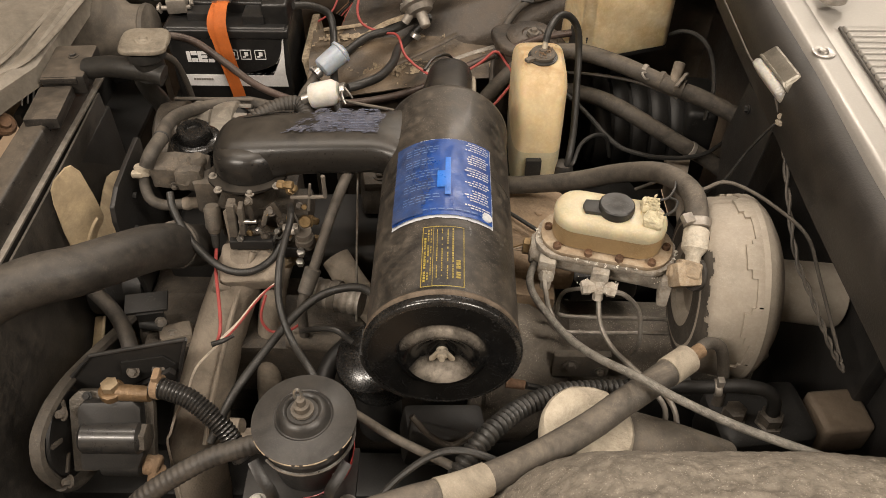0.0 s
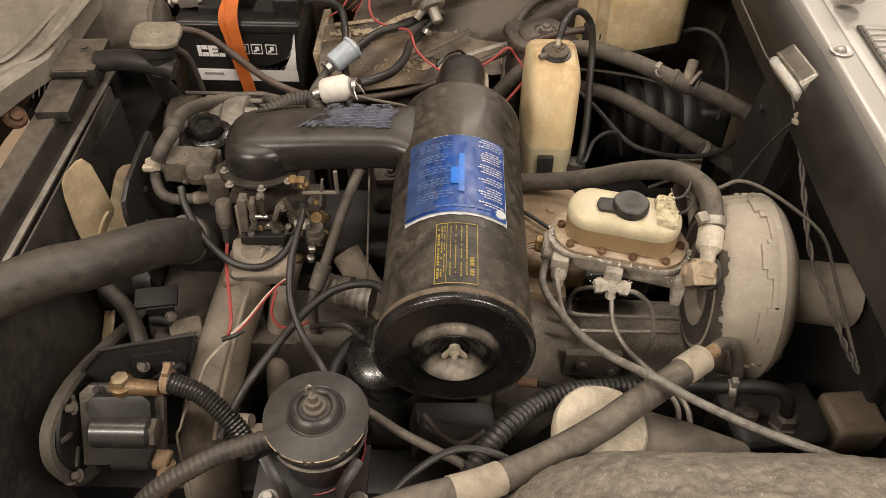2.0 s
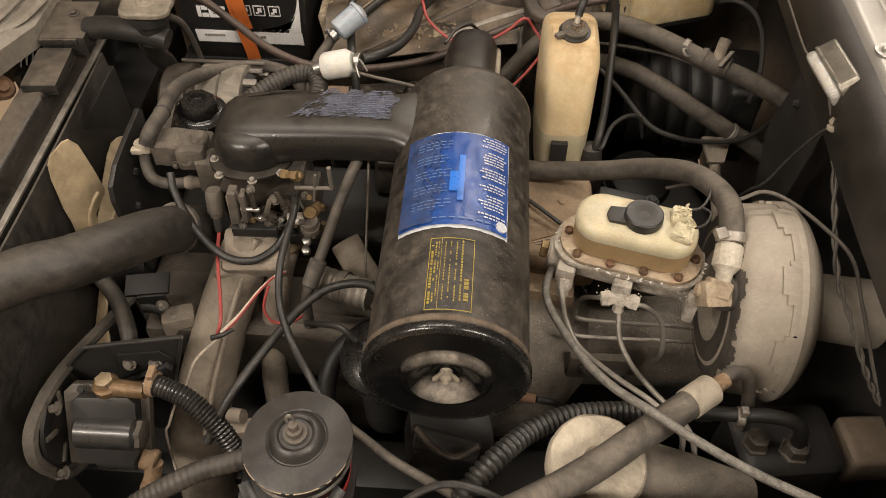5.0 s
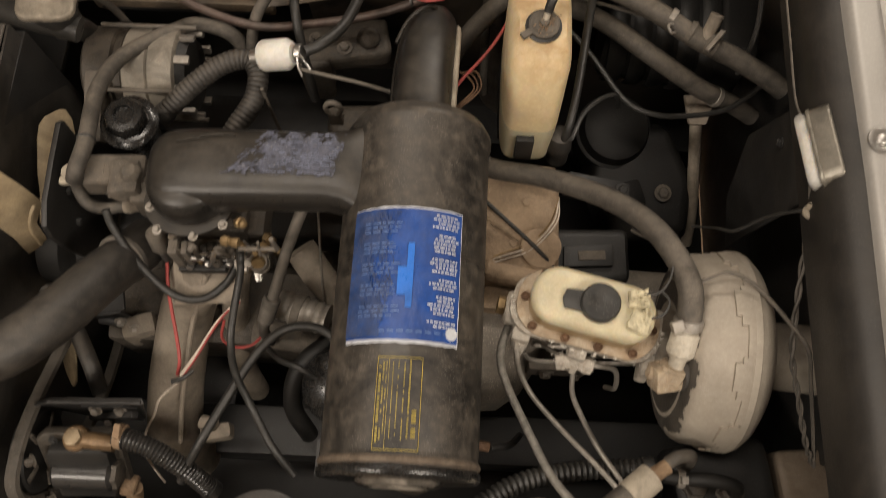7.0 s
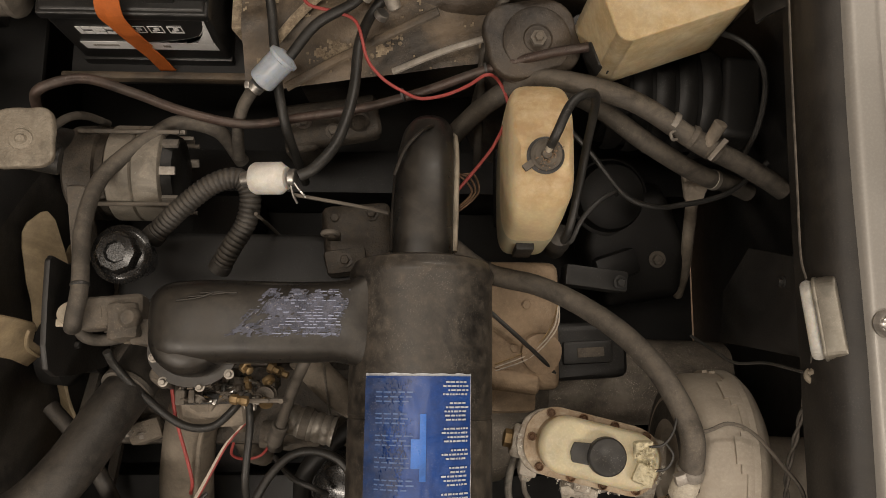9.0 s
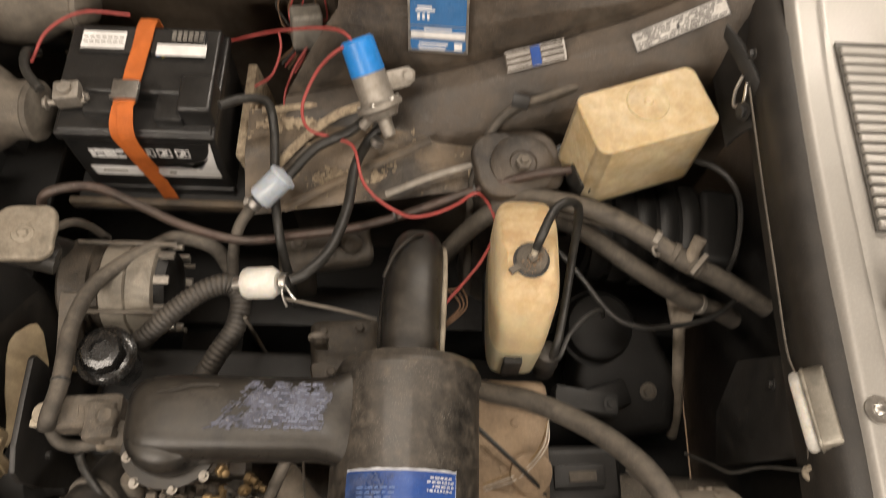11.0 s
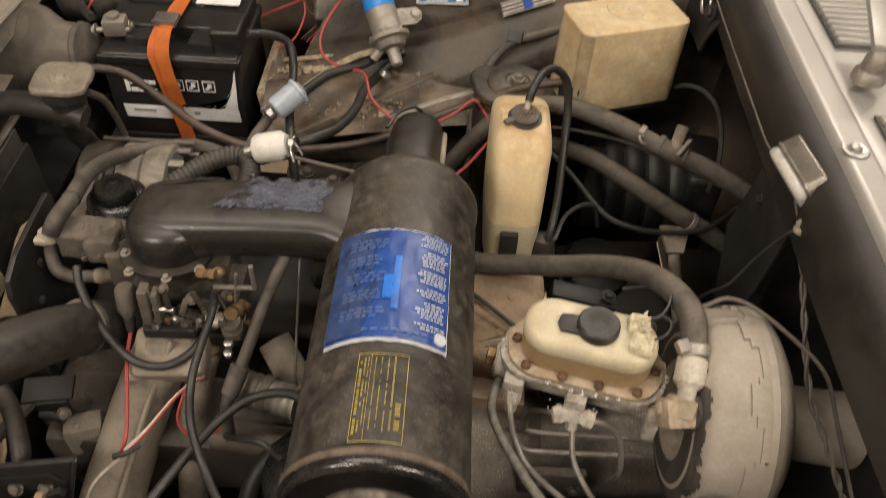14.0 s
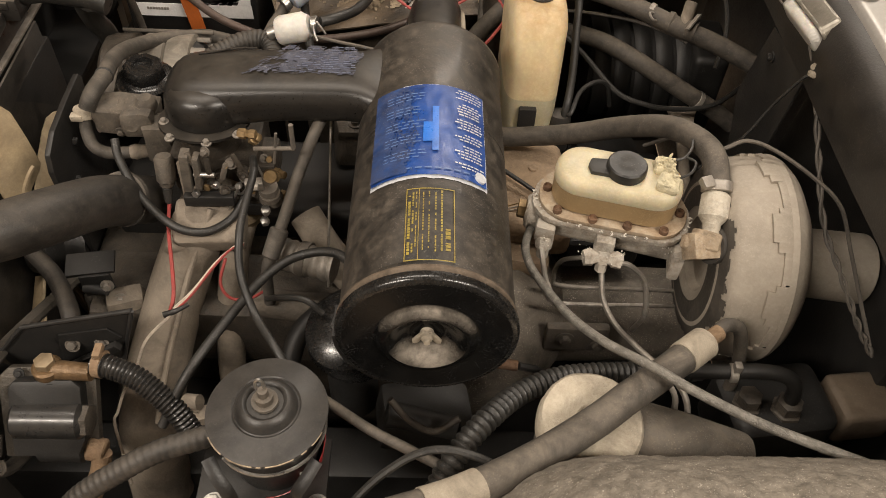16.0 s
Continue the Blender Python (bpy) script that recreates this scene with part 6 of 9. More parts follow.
run_ribbed([(-0.300, 0.900, 0.745), (-0.262, 0.932, 0.765), (-0.225, 0.958, 0.775), (-0.196, 0.966, 0.775), (-0.182, 0.950, 0.770), (-0.186, 0.918, 0.762), (-0.205, 0.888, 0.752), (-0.222, 0.865, 0.735)], 0.0128, M_RUBBER, "black ribbed breather hose bent in a loop", 170, 0.10, 0.012, M_RUBBER)
run_parts("heater_hose", [(0.0, 0.985, 0.58), (0.025, 1.015, 0.640), (0.06, 1.048, 0.698), (0.105, 1.078, 0.745), (0.150, 1.090, 0.779), (0.208, 1.077, 0.800), (0.273, 1.056, 0.795), (0.345, 1.013, 0.785), (0.392, 0.994, 0.776), (0.430, 0.977, 0.765), (0.455, 0.965, 0.755)], 0.0125, M_HOSE, "upper grey heater hose with a tap fitted", "hose", [((0.312, 1.036, 0.790), (0.8, -0.5, -0.12), 0.004, "hose_clip", M_ALU)], 16)
run_parts("heater_hose", [(0.13, 1.11, 0.705), (0.18, 1.103, 0.715), (0.224, 1.088, 0.720), (0.263, 1.058, 0.727), (0.305, 1.030, 0.720), (0.376, 1.001, 0.690), (0.430, 0.995, 0.660), (0.46, 0.99, 0.64)], 0.0125, M_HOSE, "lower grey heater hose", "hose", [((0.40, 0.997, 0.677), (0.8, -0.1, -0.4), 0.004, "hose_clip", M_ALU)], 16)
run_parts("vacuum_hose", [(0.050, 0.905, 0.700), (0.099, 0.867, 0.713), (0.157, 0.850, 0.730), (0.199, 0.827, 0.757), (0.234, 0.797, 0.793), (0.261, 0.764, 0.825), (0.277, 0.734, 0.846), (0.290, 0.702, 0.858), (0.2965, 0.675, 0.861), (0.2955, 0.645, 0.8515)], 0.0125, M_HOSE, "grey vacuum hose running to the brake servo", "hose", [((0.099, 0.867, 0.713), (0.9, -0.3, 0.25), 0.002, "cable_tie", M_HOSE_BLACK)], 16)
run("wash_tube", [(0.154, 0.982, 0.872), (0.159, 0.993, 0.886), (0.173, 1.022, 0.888), (0.190, 1.036, 0.882), (0.206, 1.043, 0.858), (0.211, 1.034, 0.825), (0.210, 1.008, 0.790), (0.205, 0.955, 0.750), (0.197, 0.915, 0.730), (0.19, 0.90, 0.69)], 0.0052, M_HOSE_BLACK, "black washer tube curving down from the bottle", "tube")
run_parts("radiator_hose", [(-0.500, 0.535, 0.800), (-0.451, 0.562, 0.812), (-0.416, 0.583, 0.814), (-0.386, 0.603, 0.806), (-0.358, 0.638, 0.790), (-0.335, 0.688, 0.758), (-0.319, 0.730, 0.720), (-0.312, 0.76, 0.69)], 0.0285, M_RUBBER,
          "thick black radiator hose sweeping to the engine", "hose", [((-0.3225, 0.723, 0.728), (0.25, 0.72, -0.62), 0.004, "hose_clamp", M_HOSE)], 26)

run("brake_cable", [(0.125, 0.655, 0.775), (0.118, 0.632, 0.778), (0.117, 0.612, 0.780), (0.125, 0.587, 0.780), (0.148, 0.538, 0.788), (0.171, 0.492, 0.811), (0.207, 0.455, 0.827), (0.239, 0.436, 0.822), (0.284, 0.409, 0.822), (0.330, 0.388, 0.822), (0.40, 0.36, 0.82)], 0.0043, M_BRAID, "grey braided cable crossing over the brake pipes", "cable", 10)
run("brake_pipe", [(0.193, 0.620, 0.772), (0.196, 0.610, 0.760), (0.198, 0.588, 0.744), (0.210, 0.565, 0.732), (0.226, 0.532, 0.740), (0.257, 0.486, 0.745), (0.266, 0.466, 0.722), (0.266, 0.455, 0.68)], 0.0030, M_ALU, "bent bare steel brake pipe", "pipe", 8)
run("brake_pipe", [(0.134, 0.632, 0.775), (0.136, 0.618, 0.765), (0.142, 0.606, 0.745), (0.158, 0.584, 0.728), (0.191, 0.547, 0.735), (0.226, 0.510, 0.748), (0.251, 0.482, 0.742), (0.257, 0.47, 0.70)], 0.0030, M_ALU, "bent bare steel brake pipe", "pipe", 8)
run("brake_pipe", [(0.208, 0.615, 0.770), (0.226, 0.616, 0.764), (0.247, 0.616, 0.737), (0.254, 0.604, 0.697), (0.25, 0.61, 0.66)], 0.0030, M_ALU, "short bare steel brake pipe", "pipe", 8)
run("brake_pipe", [(0.180, 0.625, 0.765), (0.163, 0.645, 0.735), (0.160, 0.652, 0.700), (0.175, 0.652, 0.682), (0.290, 0.651, 0.680), (0.36, 0.65, 0.675)], 0.0026, M_ALU, "bare brake pipe running level under the cylinder", "pipe", 8)
run("brake_pipe", [(0.150, 0.642, 0.69), (0.160, 0.637, 0.673), (0.19, 0.636, 0.670), (0.290, 0.638, 0.668), (0.36, 0.64, 0.66)], 0.0026, M_ALU, "bare brake pipe running level under the cylinder", "pipe", 8)

big = thing("return_hose", (0.15, 0.43, 0.77), "thick grey hose bound with beige tape at both ends", "hose")
bigline = [(0.268, 0.502, 0.796), (0.247, 0.485, 0.799), (0.219, 0.463, 0.801), (0.189, 0.441, 0.802), (0.158, 0.417, 0.803), (0.105, 0.380, 0.810), (0.043, 0.342, 0.825), (-0.01, 0.32, 0.835), (-0.06, 0.30, 0.835), (-0.10, 0.29, 0.80)]
part("hose_body", tube(B(), bigline, 0.0138, 20), M_HOSE, big)
for i0, i1 in ((0, 2), (5, 7)):
    seg = spline(bigline, 8)[i0 * 8 + 6:i1 * 8 - 3] if i0 else spline(bigline, 8)[0:10]
    part("tape_wrap", tube(B(), [tuple(p) for p in seg], 0.0150, 20, 1), M_TAPE, big, "beige cloth tape")
be = B()
lathe(be, (0.268, 0.502, 0.796), (0.8, 0.55, 0.05), [(0, 0.0150), (0.002, 0.012), (0.003, 0.0080), (0.020, 0.0075)], 18)
part("brass_tail", be, M_RUSTTAN, big)
run("steel_pipe", [(0.283, 0.515, 0.797), (0.295, 0.522, 0.797), (0.310, 0.525, 0.785), (0.320, 0.524, 0.755), (0.326, 0.52, 0.72), (0.33, 0.52, 0.67)], 0.0065, M_IRON, "bent steel pipe from the taped hose", "pipe", 12)
run_ribbed([(0.285, 0.515, 0.732), (0.250, 0.512, 0.730), (0.211, 0.509, 0.731), (0.147, 0.494, 0.745), (0.103, 0.468, 0.757), (0.072, 0.435, 0.769), (0.050, 0.409, 0.768), (0.033, 0.385, 0.755), (0.02, 0.365, 0.72)], 0.0112, M_HOSE_BLACK, "black ribbed conduit hose", 150, 0.22, 0.012, M_HOSE_BLACK)
stp = thing("steering_pipe", (0.34, 0.53, 0.70), "dark steel power steering pipe with hex unions", "pipe")
part("pipe", tube(B(), [(0.255, 0.513, 0.730), (0.304, 0.505, 0.744), (0.340, 0.504, 0.747), (0.364, 0.501, 0.743), (0.375, 0.497, 0.730), (0.378, 0.494, 0.705)], 0.0075, 12), M_DARK, stp)
un = B()
lathe(un, (0.378, 0.494, 0.712), (0.02, -0.05, -1), [(0, 0.009), (0.002, 0.013), (0.014, 0.013), (0.015, 0.016), (0.030, 0.016)], 6)
part("union", un, M_GREASE, stp)
un = B()
lathe(un, (0.340, 0.500, 0.712), (0.02, -0.05, -1), [(0, 0.009), (0.002, 0.012), (0.014, 0.012), (0.015, 0.015), (0.030, 0.015)], 6)
part("union", un, M_GREASE, stp)
cp = B()
lathe(cp, (0.308, 0.504, 0.744), (1, -0.1, 0.1), [(0, 0.0085), (0.001, 0.0095), (0.007, 0.0095), (0.008, 0.0085)], 16)
box(cp, (0.312, 0.502, 0.756), (0.007, 0.008, 0.010), bev=0.001)
part("pipe_clip", cp, M_ALU, stp)

run("throttle_cable", [(-0.040, 0.60, 0.735), (-0.075, 0.645, 0.735), (-0.120, 0.652, 0.722), (-0.155, 0.625, 0.715), (-0.188, 0.565, 0.712), (-0.215, 0.515, 0.70), (-0.24, 0.48, 0.66)], 0.0052, M_HOSE_BLACK, "black sheathed throttle cable running past the manifold", "cable", 10)
run("throttle_cable", [(-0.168, 0.720, 0.800), (-0.163, 0.690, 0.805), (-0.166, 0.650, 0.800), (-0.168, 0.621, 0.790), (-0.166, 0.592, 0.765), (-0.150, 0.560, 0.742), (-0.124, 0.520, 0.742), (-0.10, 0.49, 0.72)], 0.0042, M_HOSE_BLACK, "black choke cable drooping from the carburettor", "cable", 10)
chs = thing("control_sheath", (-0.12, 0.69, 0.66), "grey dusty cable sheath with a moulded collar", "cable")
part("sheath", tube(B(), [(-0.100, 0.770, 0.815), (-0.108, 0.752, 0.805), (-0.124, 0.725, 0.772), (-0.140, 0.690, 0.735), (-0.150, 0.668, 0.715), (-0.158, 0.655, 0.69), (-0.16, 0.65, 0.64)], 0.0066, 12), M_HOSE, chs)
part("collar", rod(B(), (-0.143, 0.684, 0.730), (-0.154, 0.661, 0.706), 0.0105, 0.0095, 14, 0.002), M_HOSE, chs)
run("red_wire", [(-0.202, 0.660, 0.705), (-0.209, 0.645, 0.680), (-0.199, 0.638, 0.662), (-0.178, 0.642, 0.658), (-0.165, 0.66, 0.65)], 0.0018, M_RED, "thin red wire looped beside the manifold", "wire", 8)
for k, mm in enumerate((M_RED, M_PINK, M_PINK)):
    run("thin_wire", [(-0.246, 0.590 + 0.003 * k, 0.698), (-0.232, 0.618 + 0.003 * k, 0.694), (-0.214, 0.652 + 0.002 * k, 0.700), (-0.198, 0.674, 0.705), (-0.188, 0.685 + 0.002 * k, 0.70)], 0.0015, mm, "thin pale or red wire across the manifold", "wire", 6)
run("white_wire", [(-0.248, 0.588, 0.697), (-0.273, 0.570, 0.677), (-0.287, 0.555, 0.648), (-0.302, 0.540, 0.623), (-0.310, 0.525, 0.604), (-0.313, 0.515, 0.595), (-0.306, 0.490, 0.548), (-0.304, 0.480, 0.523)], 0.0016, M_PINK, "thin pale wire trailing from the taped joint", "wire", 6)
run("taped_joint", [(-0.255, 0.588, 0.697), (-0.243, 0.592, 0.699), (-0.232, 0.602, 0.697)], 0.0034, M_HOSE_BLACK, "black taped wire joint", "wire", 10, r_end=0.0022)
run("vacuum_pipe", [(-0.330, 0.765, 0.780), (-0.324, 0.748, 0.765), (-0.299, 0.716, 0.742), (-0.259, 0.684, 0.730), (-0.225, 0.680, 0.725), (-0.200, 0.700, 0.725), (-0.185, 0.72, 0.74)], 0.0048, M_HOSE_BLACK, "black vacuum pipe looped under the carburettor", "pipe", 10)
run("dark_pipe", [(-0.16, 0.64, 0.66), (-0.135, 0.62, 0.69), (-0.11, 0.61, 0.70), (-0.09, 0.60, 0.69)], 0.0036, M_HOSE_BLACK, "short dark wire bundle", "wire", 8)
run("throttle_cable", [(-0.075, 0.462, 0.754), (-0.061, 0.452, 0.755), (-0.028, 0.428, 0.759), (0.006, 0.411, 0.757), (0.033, 0.400, 0.750), (0.055, 0.392, 0.73)], 0.0048, M_HOSE, "grey cable running under the air cleaner", "cable", 10)
run("dip_rod", [(-0.094, 0.80, 0.79), (-0.096, 0.735, 0.70), (-0.098, 0.69, 0.62)], 0.0016, M_ALU, "thin dipstick rod beside the air cleaner", "rod", 6)
run("black_cable", [(-0.06, 0.345, 0.745), (-0.02, 0.378, 0.772), (0.02, 0.392, 0.795), (0.06, 0.385, 0.80), (0.10, 0.37, 0.78)], 0.0035, M_HOSE_BLACK, "thin black cable under the taped hose", "cable", 8)


# ---- fuel pump and filters ----
pump = thing("fuel_pump", (-0.035, 1.24, 0.79), "electric fuel pump with a bright blue cap and steel body", "fuel pump")
T, D = Vector((-0.056, 1.283, 0.862)), Vector((0.040, -0.080, -0.070)).normalized()
part("cap", lathe(B(), T, D, [(0, 0.0), (0, 0.018), (0.003, 0.0215), (0.044, 0.0225), (0.045, 0.021)], 30), M_BLUECAP, pump, "bright blue plastic cap")
part("body", lathe(B(), T + D * 0.044, D, [(0, 0.021), (0.001, 0.0222), (0.034, 0.0222), (0.037, 0.024), (0.040, 0.030), (0.046, 0.030), (0.049, 0.024), (0.058, 0.020), (0.060, 0.010)], 30), M_ALU, pump)
ol = B()
rod(ol, T + D * 0.100, T + D * 0.128, 0.010, 0.0085, 16, 0.002)
rod(ol, T + D * 0.095 + Vector((-0.012, -0.004, -0.004)), T + D * 0.095 + Vector((-0.024, -0.010, -0.020)), 0.007, n=14)
part("outlet", ol, M_ALU, pump)
lug2 = B()
prism(lug2, [(0.0, -0.012), (0.026, -0.012), (0.036, -0.006), (0.038, 0.004), (0.030, 0.012), (0.0, 0.012)], Matrix.Translation(T + D * 0.060 + Vector((0.018, 0.006, 0.002))) @ pose(0, 0, 0, 45, 0, 18), 0.003, 0.001)
for s in (0.0,):
    lathe(lug2, T + D * 0.060 + Vector((0.045, 0.012, 0.008)), (0.1, -0.7, 0.7), [(0.001, 0.006), (0.004, 0.006), (0.004, 0)], 16)
part("mounting_lug", lug2, M_ALU, pump)
sc = B()
for k in range(6):
    a = k * math.pi / 3
    q = frame_of(D)
    bolt(sc, T + D * 0.084 + q.to_3x3() @ Vector((0.026 * math.cos(a), 0.026 * math.sin(a), 0)), -D, 0.003, 0.003, False)
part("cover_screws", sc, M_STEEL, pump)
cl = B()
lathe(cl, (-0.026, 1.195, 0.770), (-0.4, -0.3, -0.6), [(0, 0.0075), (0.001, 0.0088), (0.008, 0.0088), (0.009, 0.0075)], 16)
part("hose_clip", cl, M_STEEL, pump)

settle(pump, (-0.005, -0.018, -0.001))
wf = thing("white_fuel_filter", (-0.15, 0.96, 0.78), "white plastic inline fuel filter with clips", "fuel filter")
a0, a1 = Vector((-0.176, 0.962, 0.791)), Vector((-0.133, 0.960, 0.803))
part("case", lathe(B(), a0, a1 - a0, [(0, 0.010), (0.002, 0.0165), (0.006, 0.0185), (0.036, 0.0185), (0.040, 0.0155), (0.044, 0.013)], 28), M_WHITE, wf)
wc = B()
lathe(wc, a1 + Vector((0.002, 0, 0.001)), (1, -0.05, 0.2), [(0, 0.0095), (0.001, 0.0105), (0.007, 0.0105), (0.008, 0.0095)], 18)
tube(wc, [(-0.124, 0.952, 0.814), (-0.118, 0.944, 0.812), (-0.112, 0.938, 0.806)], 0.0014, 6)
tube(wc, [(-0.128, 0.950, 0.810), (-0.126, 0.94, 0.806), (-0.122, 0.932, 0.80)], 0.0014, 6)
part("clip", wc, M_STEEL, wf)
part("spigot", rod(B(), a0 - Vector((0.010, 0, 0.004)), a0, 0.009, n=14), M_STEEL, wf)
cf = thing("clear_fuel_filter", (-0.162, 1.10, 0.74), "milky blue plastic inline fuel filter", "fuel filter")
a0, a1 = Vector((-0.180, 1.090, 0.754)), Vector((-0.146, 1.119, 0.772))
part("case", lathe(B(), a0, a1 - a0, [(0, 0.009), (0.002, 0.015), (0.005, 0.0168), (0.040, 0.0172), (0.041, 0.0195), (0.045, 0.0195), (0.047, 0.015), (0.05, 0.009)], 28), M_CLEAR, cf)
cc = B()
lathe(cc, a0 - (a1 - a0).normalized() * 0.012, a1 - a0, [(0, 0.0085), (0.001, 0.0100), (0.009, 0.0100), (0.010, 0.0085)], 18)
box(cc, tuple(a0 - (a1 - a0).normalized() * 0.008 + Vector((-0.008, 0.0, 0.008))), (0.006, 0.008, 0.006), bev=0.001)
part("clip", cc, M_STEEL, cf)

# ---- relays and horns in the front corner ----
rl = thing("relay_box", (-0.128, 1.40, 0.80), "grey plastic relay box with a yellow band", "relay")
part("case", box(B(), (-0.128, 1.405, 0.856), (0.050, 0.040, 0.070), (-12, 0, 4), 0.008, 3), M_GREYBOX, rl)
part("band", box(B(), (-0.130, 1.394, 0.829), (0.046, 0.034, 0.016), (-12, 0, 4), 0.003), M_YELLOW, rl)
part("socket", box(B(), (-0.165, 1.418, 0.862), (0.05, 0.03, 0.03), (-12, 0, 4), 0.005), M_BULK, rl)
part("bracket", box(B(), (-0.128, 1.47, 0.845), (0.02, 0.09, 0.012), (0, 0, 0), 0.002), M_DARK, rl)
r2 = thing("relay", (-0.140, 1.352, 0.74), "small grey dusty relay hanging on its wires", "relay")
part("case", box(B(), (-0.140, 1.352, 0.772), (0.042, 0.034, 0.052), (-18, 8, 14), 0.005, 3), M_GREYBOX, r2)
part("socket", box(B(), (-0.144, 1.345, 0.742), (0.032, 0.026, 0.014), (-18, 8, 14), 0.003), M_BULK, r2)


M_LAMPBACK = material("dust_coated_rubber", (0.115, 0.100, 0.082), 0.7, 0.0, 0.6, (0.25, 0.213, 0.168), patch=16, bump=0.2, top_dust_sheen=0.4, specks=0.08)


def lamp_back(c, r, d, label):
    t = thing("headlamp_back", (c[0], c[1], c[2] - r), label, "headlamp", "headlamp backs")
    part("bowl", lathe(B(), Vector(c) - Vector(d).normalized() * 0.06, d, [(0, r * 1.05), (0.02, r * 1.05), (0.05, r * 0.92), (0.075, r * 0.66), (0.08, r * 0.60), (0.105, r * 0.58), (0.112, r * 0.50), (0.112, 0)], 32), M_LAMPBACK, t)
    part("boot", lathe(B(), Vector(c) + Vector(d).normalized() * 0.045, d, [(0, r * 0.58), (0.004, r * 0.62), (0.010, r * 0.6), (0.016, r * 0.45), (0.02, r * 0.2), (0.02, 0)], 24), M_LAMPBACK, t)
    part("stay", box(B(), (c[0] - 0.02, c[1], c[2] - r * 0.9), (0.03, 0.03, r * 1.2), bev=0.004), M_DARK, t)


lamp_back((-0.50, 1.385, 0.765), 0.062, (1, -0.12, 0.05), "dusty black back of an outer headlamp")
lamp_back((-0.535, 1.215, 0.750), 0.066, (1, -0.05, 0.05), "dusty black back of an inner headlamp")

# ---- plates and stickers on the inner wing ----
def plate_frame(p_bl, p_br, p_tl):
    x = (Vector(p_br) - Vector(p_bl))
    w = x.length
    x.normalize()
    y = Vector(p_tl) - Vector(p_bl)
    y = y - x * y.dot(x)
    h = y.length
    y.normalize()
    z = x.cross(y)
    m = Matrix((x, y, z)).transposed().to_4x4()
    return Matrix.Translation(Vector(p_bl) + z * 0.003) @ m, w, h


tag = thing("blue_plate", (0.04, 1.265, 0.836), "blue and white enamel information plate riveted to the wing", "plate")
m, w, h = plate_frame((0.004, 1.2535, 0.8365), (0.0785, 1.2455, 0.8435), (-0.001, 1.2885, 0.9035))


def flat(bm, m, x0, x1, y0, y1, t=0.0006, lift=0.0):
    b = bmesh.new()
    bmesh.ops.create_cube(b, size=1)
    b.transform(m @ Matrix.Translation(((x0 + x1) / 2, (y0 + y1) / 2, lift + t / 2)) @ Matrix.Diagonal((abs(x1 - x0), abs(y1 - y0), t, 1)))
    return take(bm, b)


part("plate", flat(B(), m, 0, w, 0, h, 0.0012), M_STEEL, tag)
part("blue_field", flat(B(), m, 0.003, w - 0.003, h * 0.46, h - 0.003, 0.0006, 0.0012), M_PLATE_BLUE, tag)
part("blue_field", flat(B(), m, 0.003, w - 0.003, 0.003, h * 0.22, 0.0006, 0.0012), M_PLATE_BLUE, tag)
part("white_band", flat(B(), m, 0.004, w - 0.004, h * 0.25, h * 0.35, 0.0006, 0.0012), M_PAPER, tag)
part("blue_band", flat(B(), m, 0.003, w - 0.003, h * 0.36, h * 0.44, 0.0006, 0.0012), M_PLATE_BLUE, tag)
tt = B()
for x0, x1, y0, y1 in ((0.010, 0.034, 0.70, 0.73), (0.012, 0.030, 0.75, 0.78), (0.012, 0.015, 0.56, 0.66), (0.024, 0.027, 0.56, 0.66), (0.018, 0.021, 0.57, 0.65), (0.020, 0.055, 0.385, 0.415), (0.014, 0.05, 0.14, 0.17), (0.012, 0.048, 0.09, 0.11), (0.014, 0.046, 0.05, 0.07), (0.058, 0.068, 0.06, 0.18)):
    flat(tt, m, x0, x1, y0 * h, y1 * h, 0.0006, 0.0018)
part("print", tt, M_PAPER, tag)
for px, py in ((0.003, 0.003), (w - 0.003, 0.003), (0.003, h - 0.003), (w - 0.003, h - 0.003)):
    r_ = B()
    lathe(r_, m @ Vector((px, py, 0.001)), m.to_3x3() @ Vector((0, 0, 1)), [(0, 0.0026), (0.0012, 0.002), (0.0014, 0)], 12)
    part("rivet", r_, M_STEEL, tag)


settle(tag, BODY_SHIFT, BODY_SCALE)


M_FOIL = material("worn_silver_foil", (0.58, 0.56, 0.53), 0.45, 0.3, 0.4, (0.16, 0.135, 0.11), patch=80, bump=0.05, edge=0.0)


def corner_sticker(name, bl, br, tl, label, base, bars, bar_mat):
    t = thing(name, bl, label, "sticker")
    mx, w, h = plate_frame(bl, br, tl)
    part("backing", flat(B(), mx, 0, w, 0, h, 0.0006), base, t)
    bb = B()
    for x0, x1, y0, y1 in bars:
        flat(bb, mx, x0 * w, x1 * w, y0 * h, y1 * h, 0.0004, 0.0006)
    part("print", bb, bar_mat, t)


corner_sticker("striped_sticker", (0.1325, 1.2490, 0.8232), (0.2052, 1.2552, 0.8488), (0.1300, 1.2755, 0.8300), "faded dark sticker with silver stripes and a blue bar", M_WING,
               [(0.02, 0.42, 0.16, 0.26), (0.60, 0.97, 0.16, 0.26), (0.02, 0.42, 0.44, 0.54), (0.60, 0.97, 0.44, 0.54), (0.02, 0.42, 0.72, 0.82), (0.60, 0.97, 0.72, 0.82), (0.0, 1.0, 0.0, 0.04), (0.0, 1.0, 0.96, 1.0), (0.97, 1.0, 0, 1)], M_FOIL)
tape_ = thing("sticker_bar", (0.167, 1.262, 0.840), "small dark blue bar across the striped sticker", "sticker")
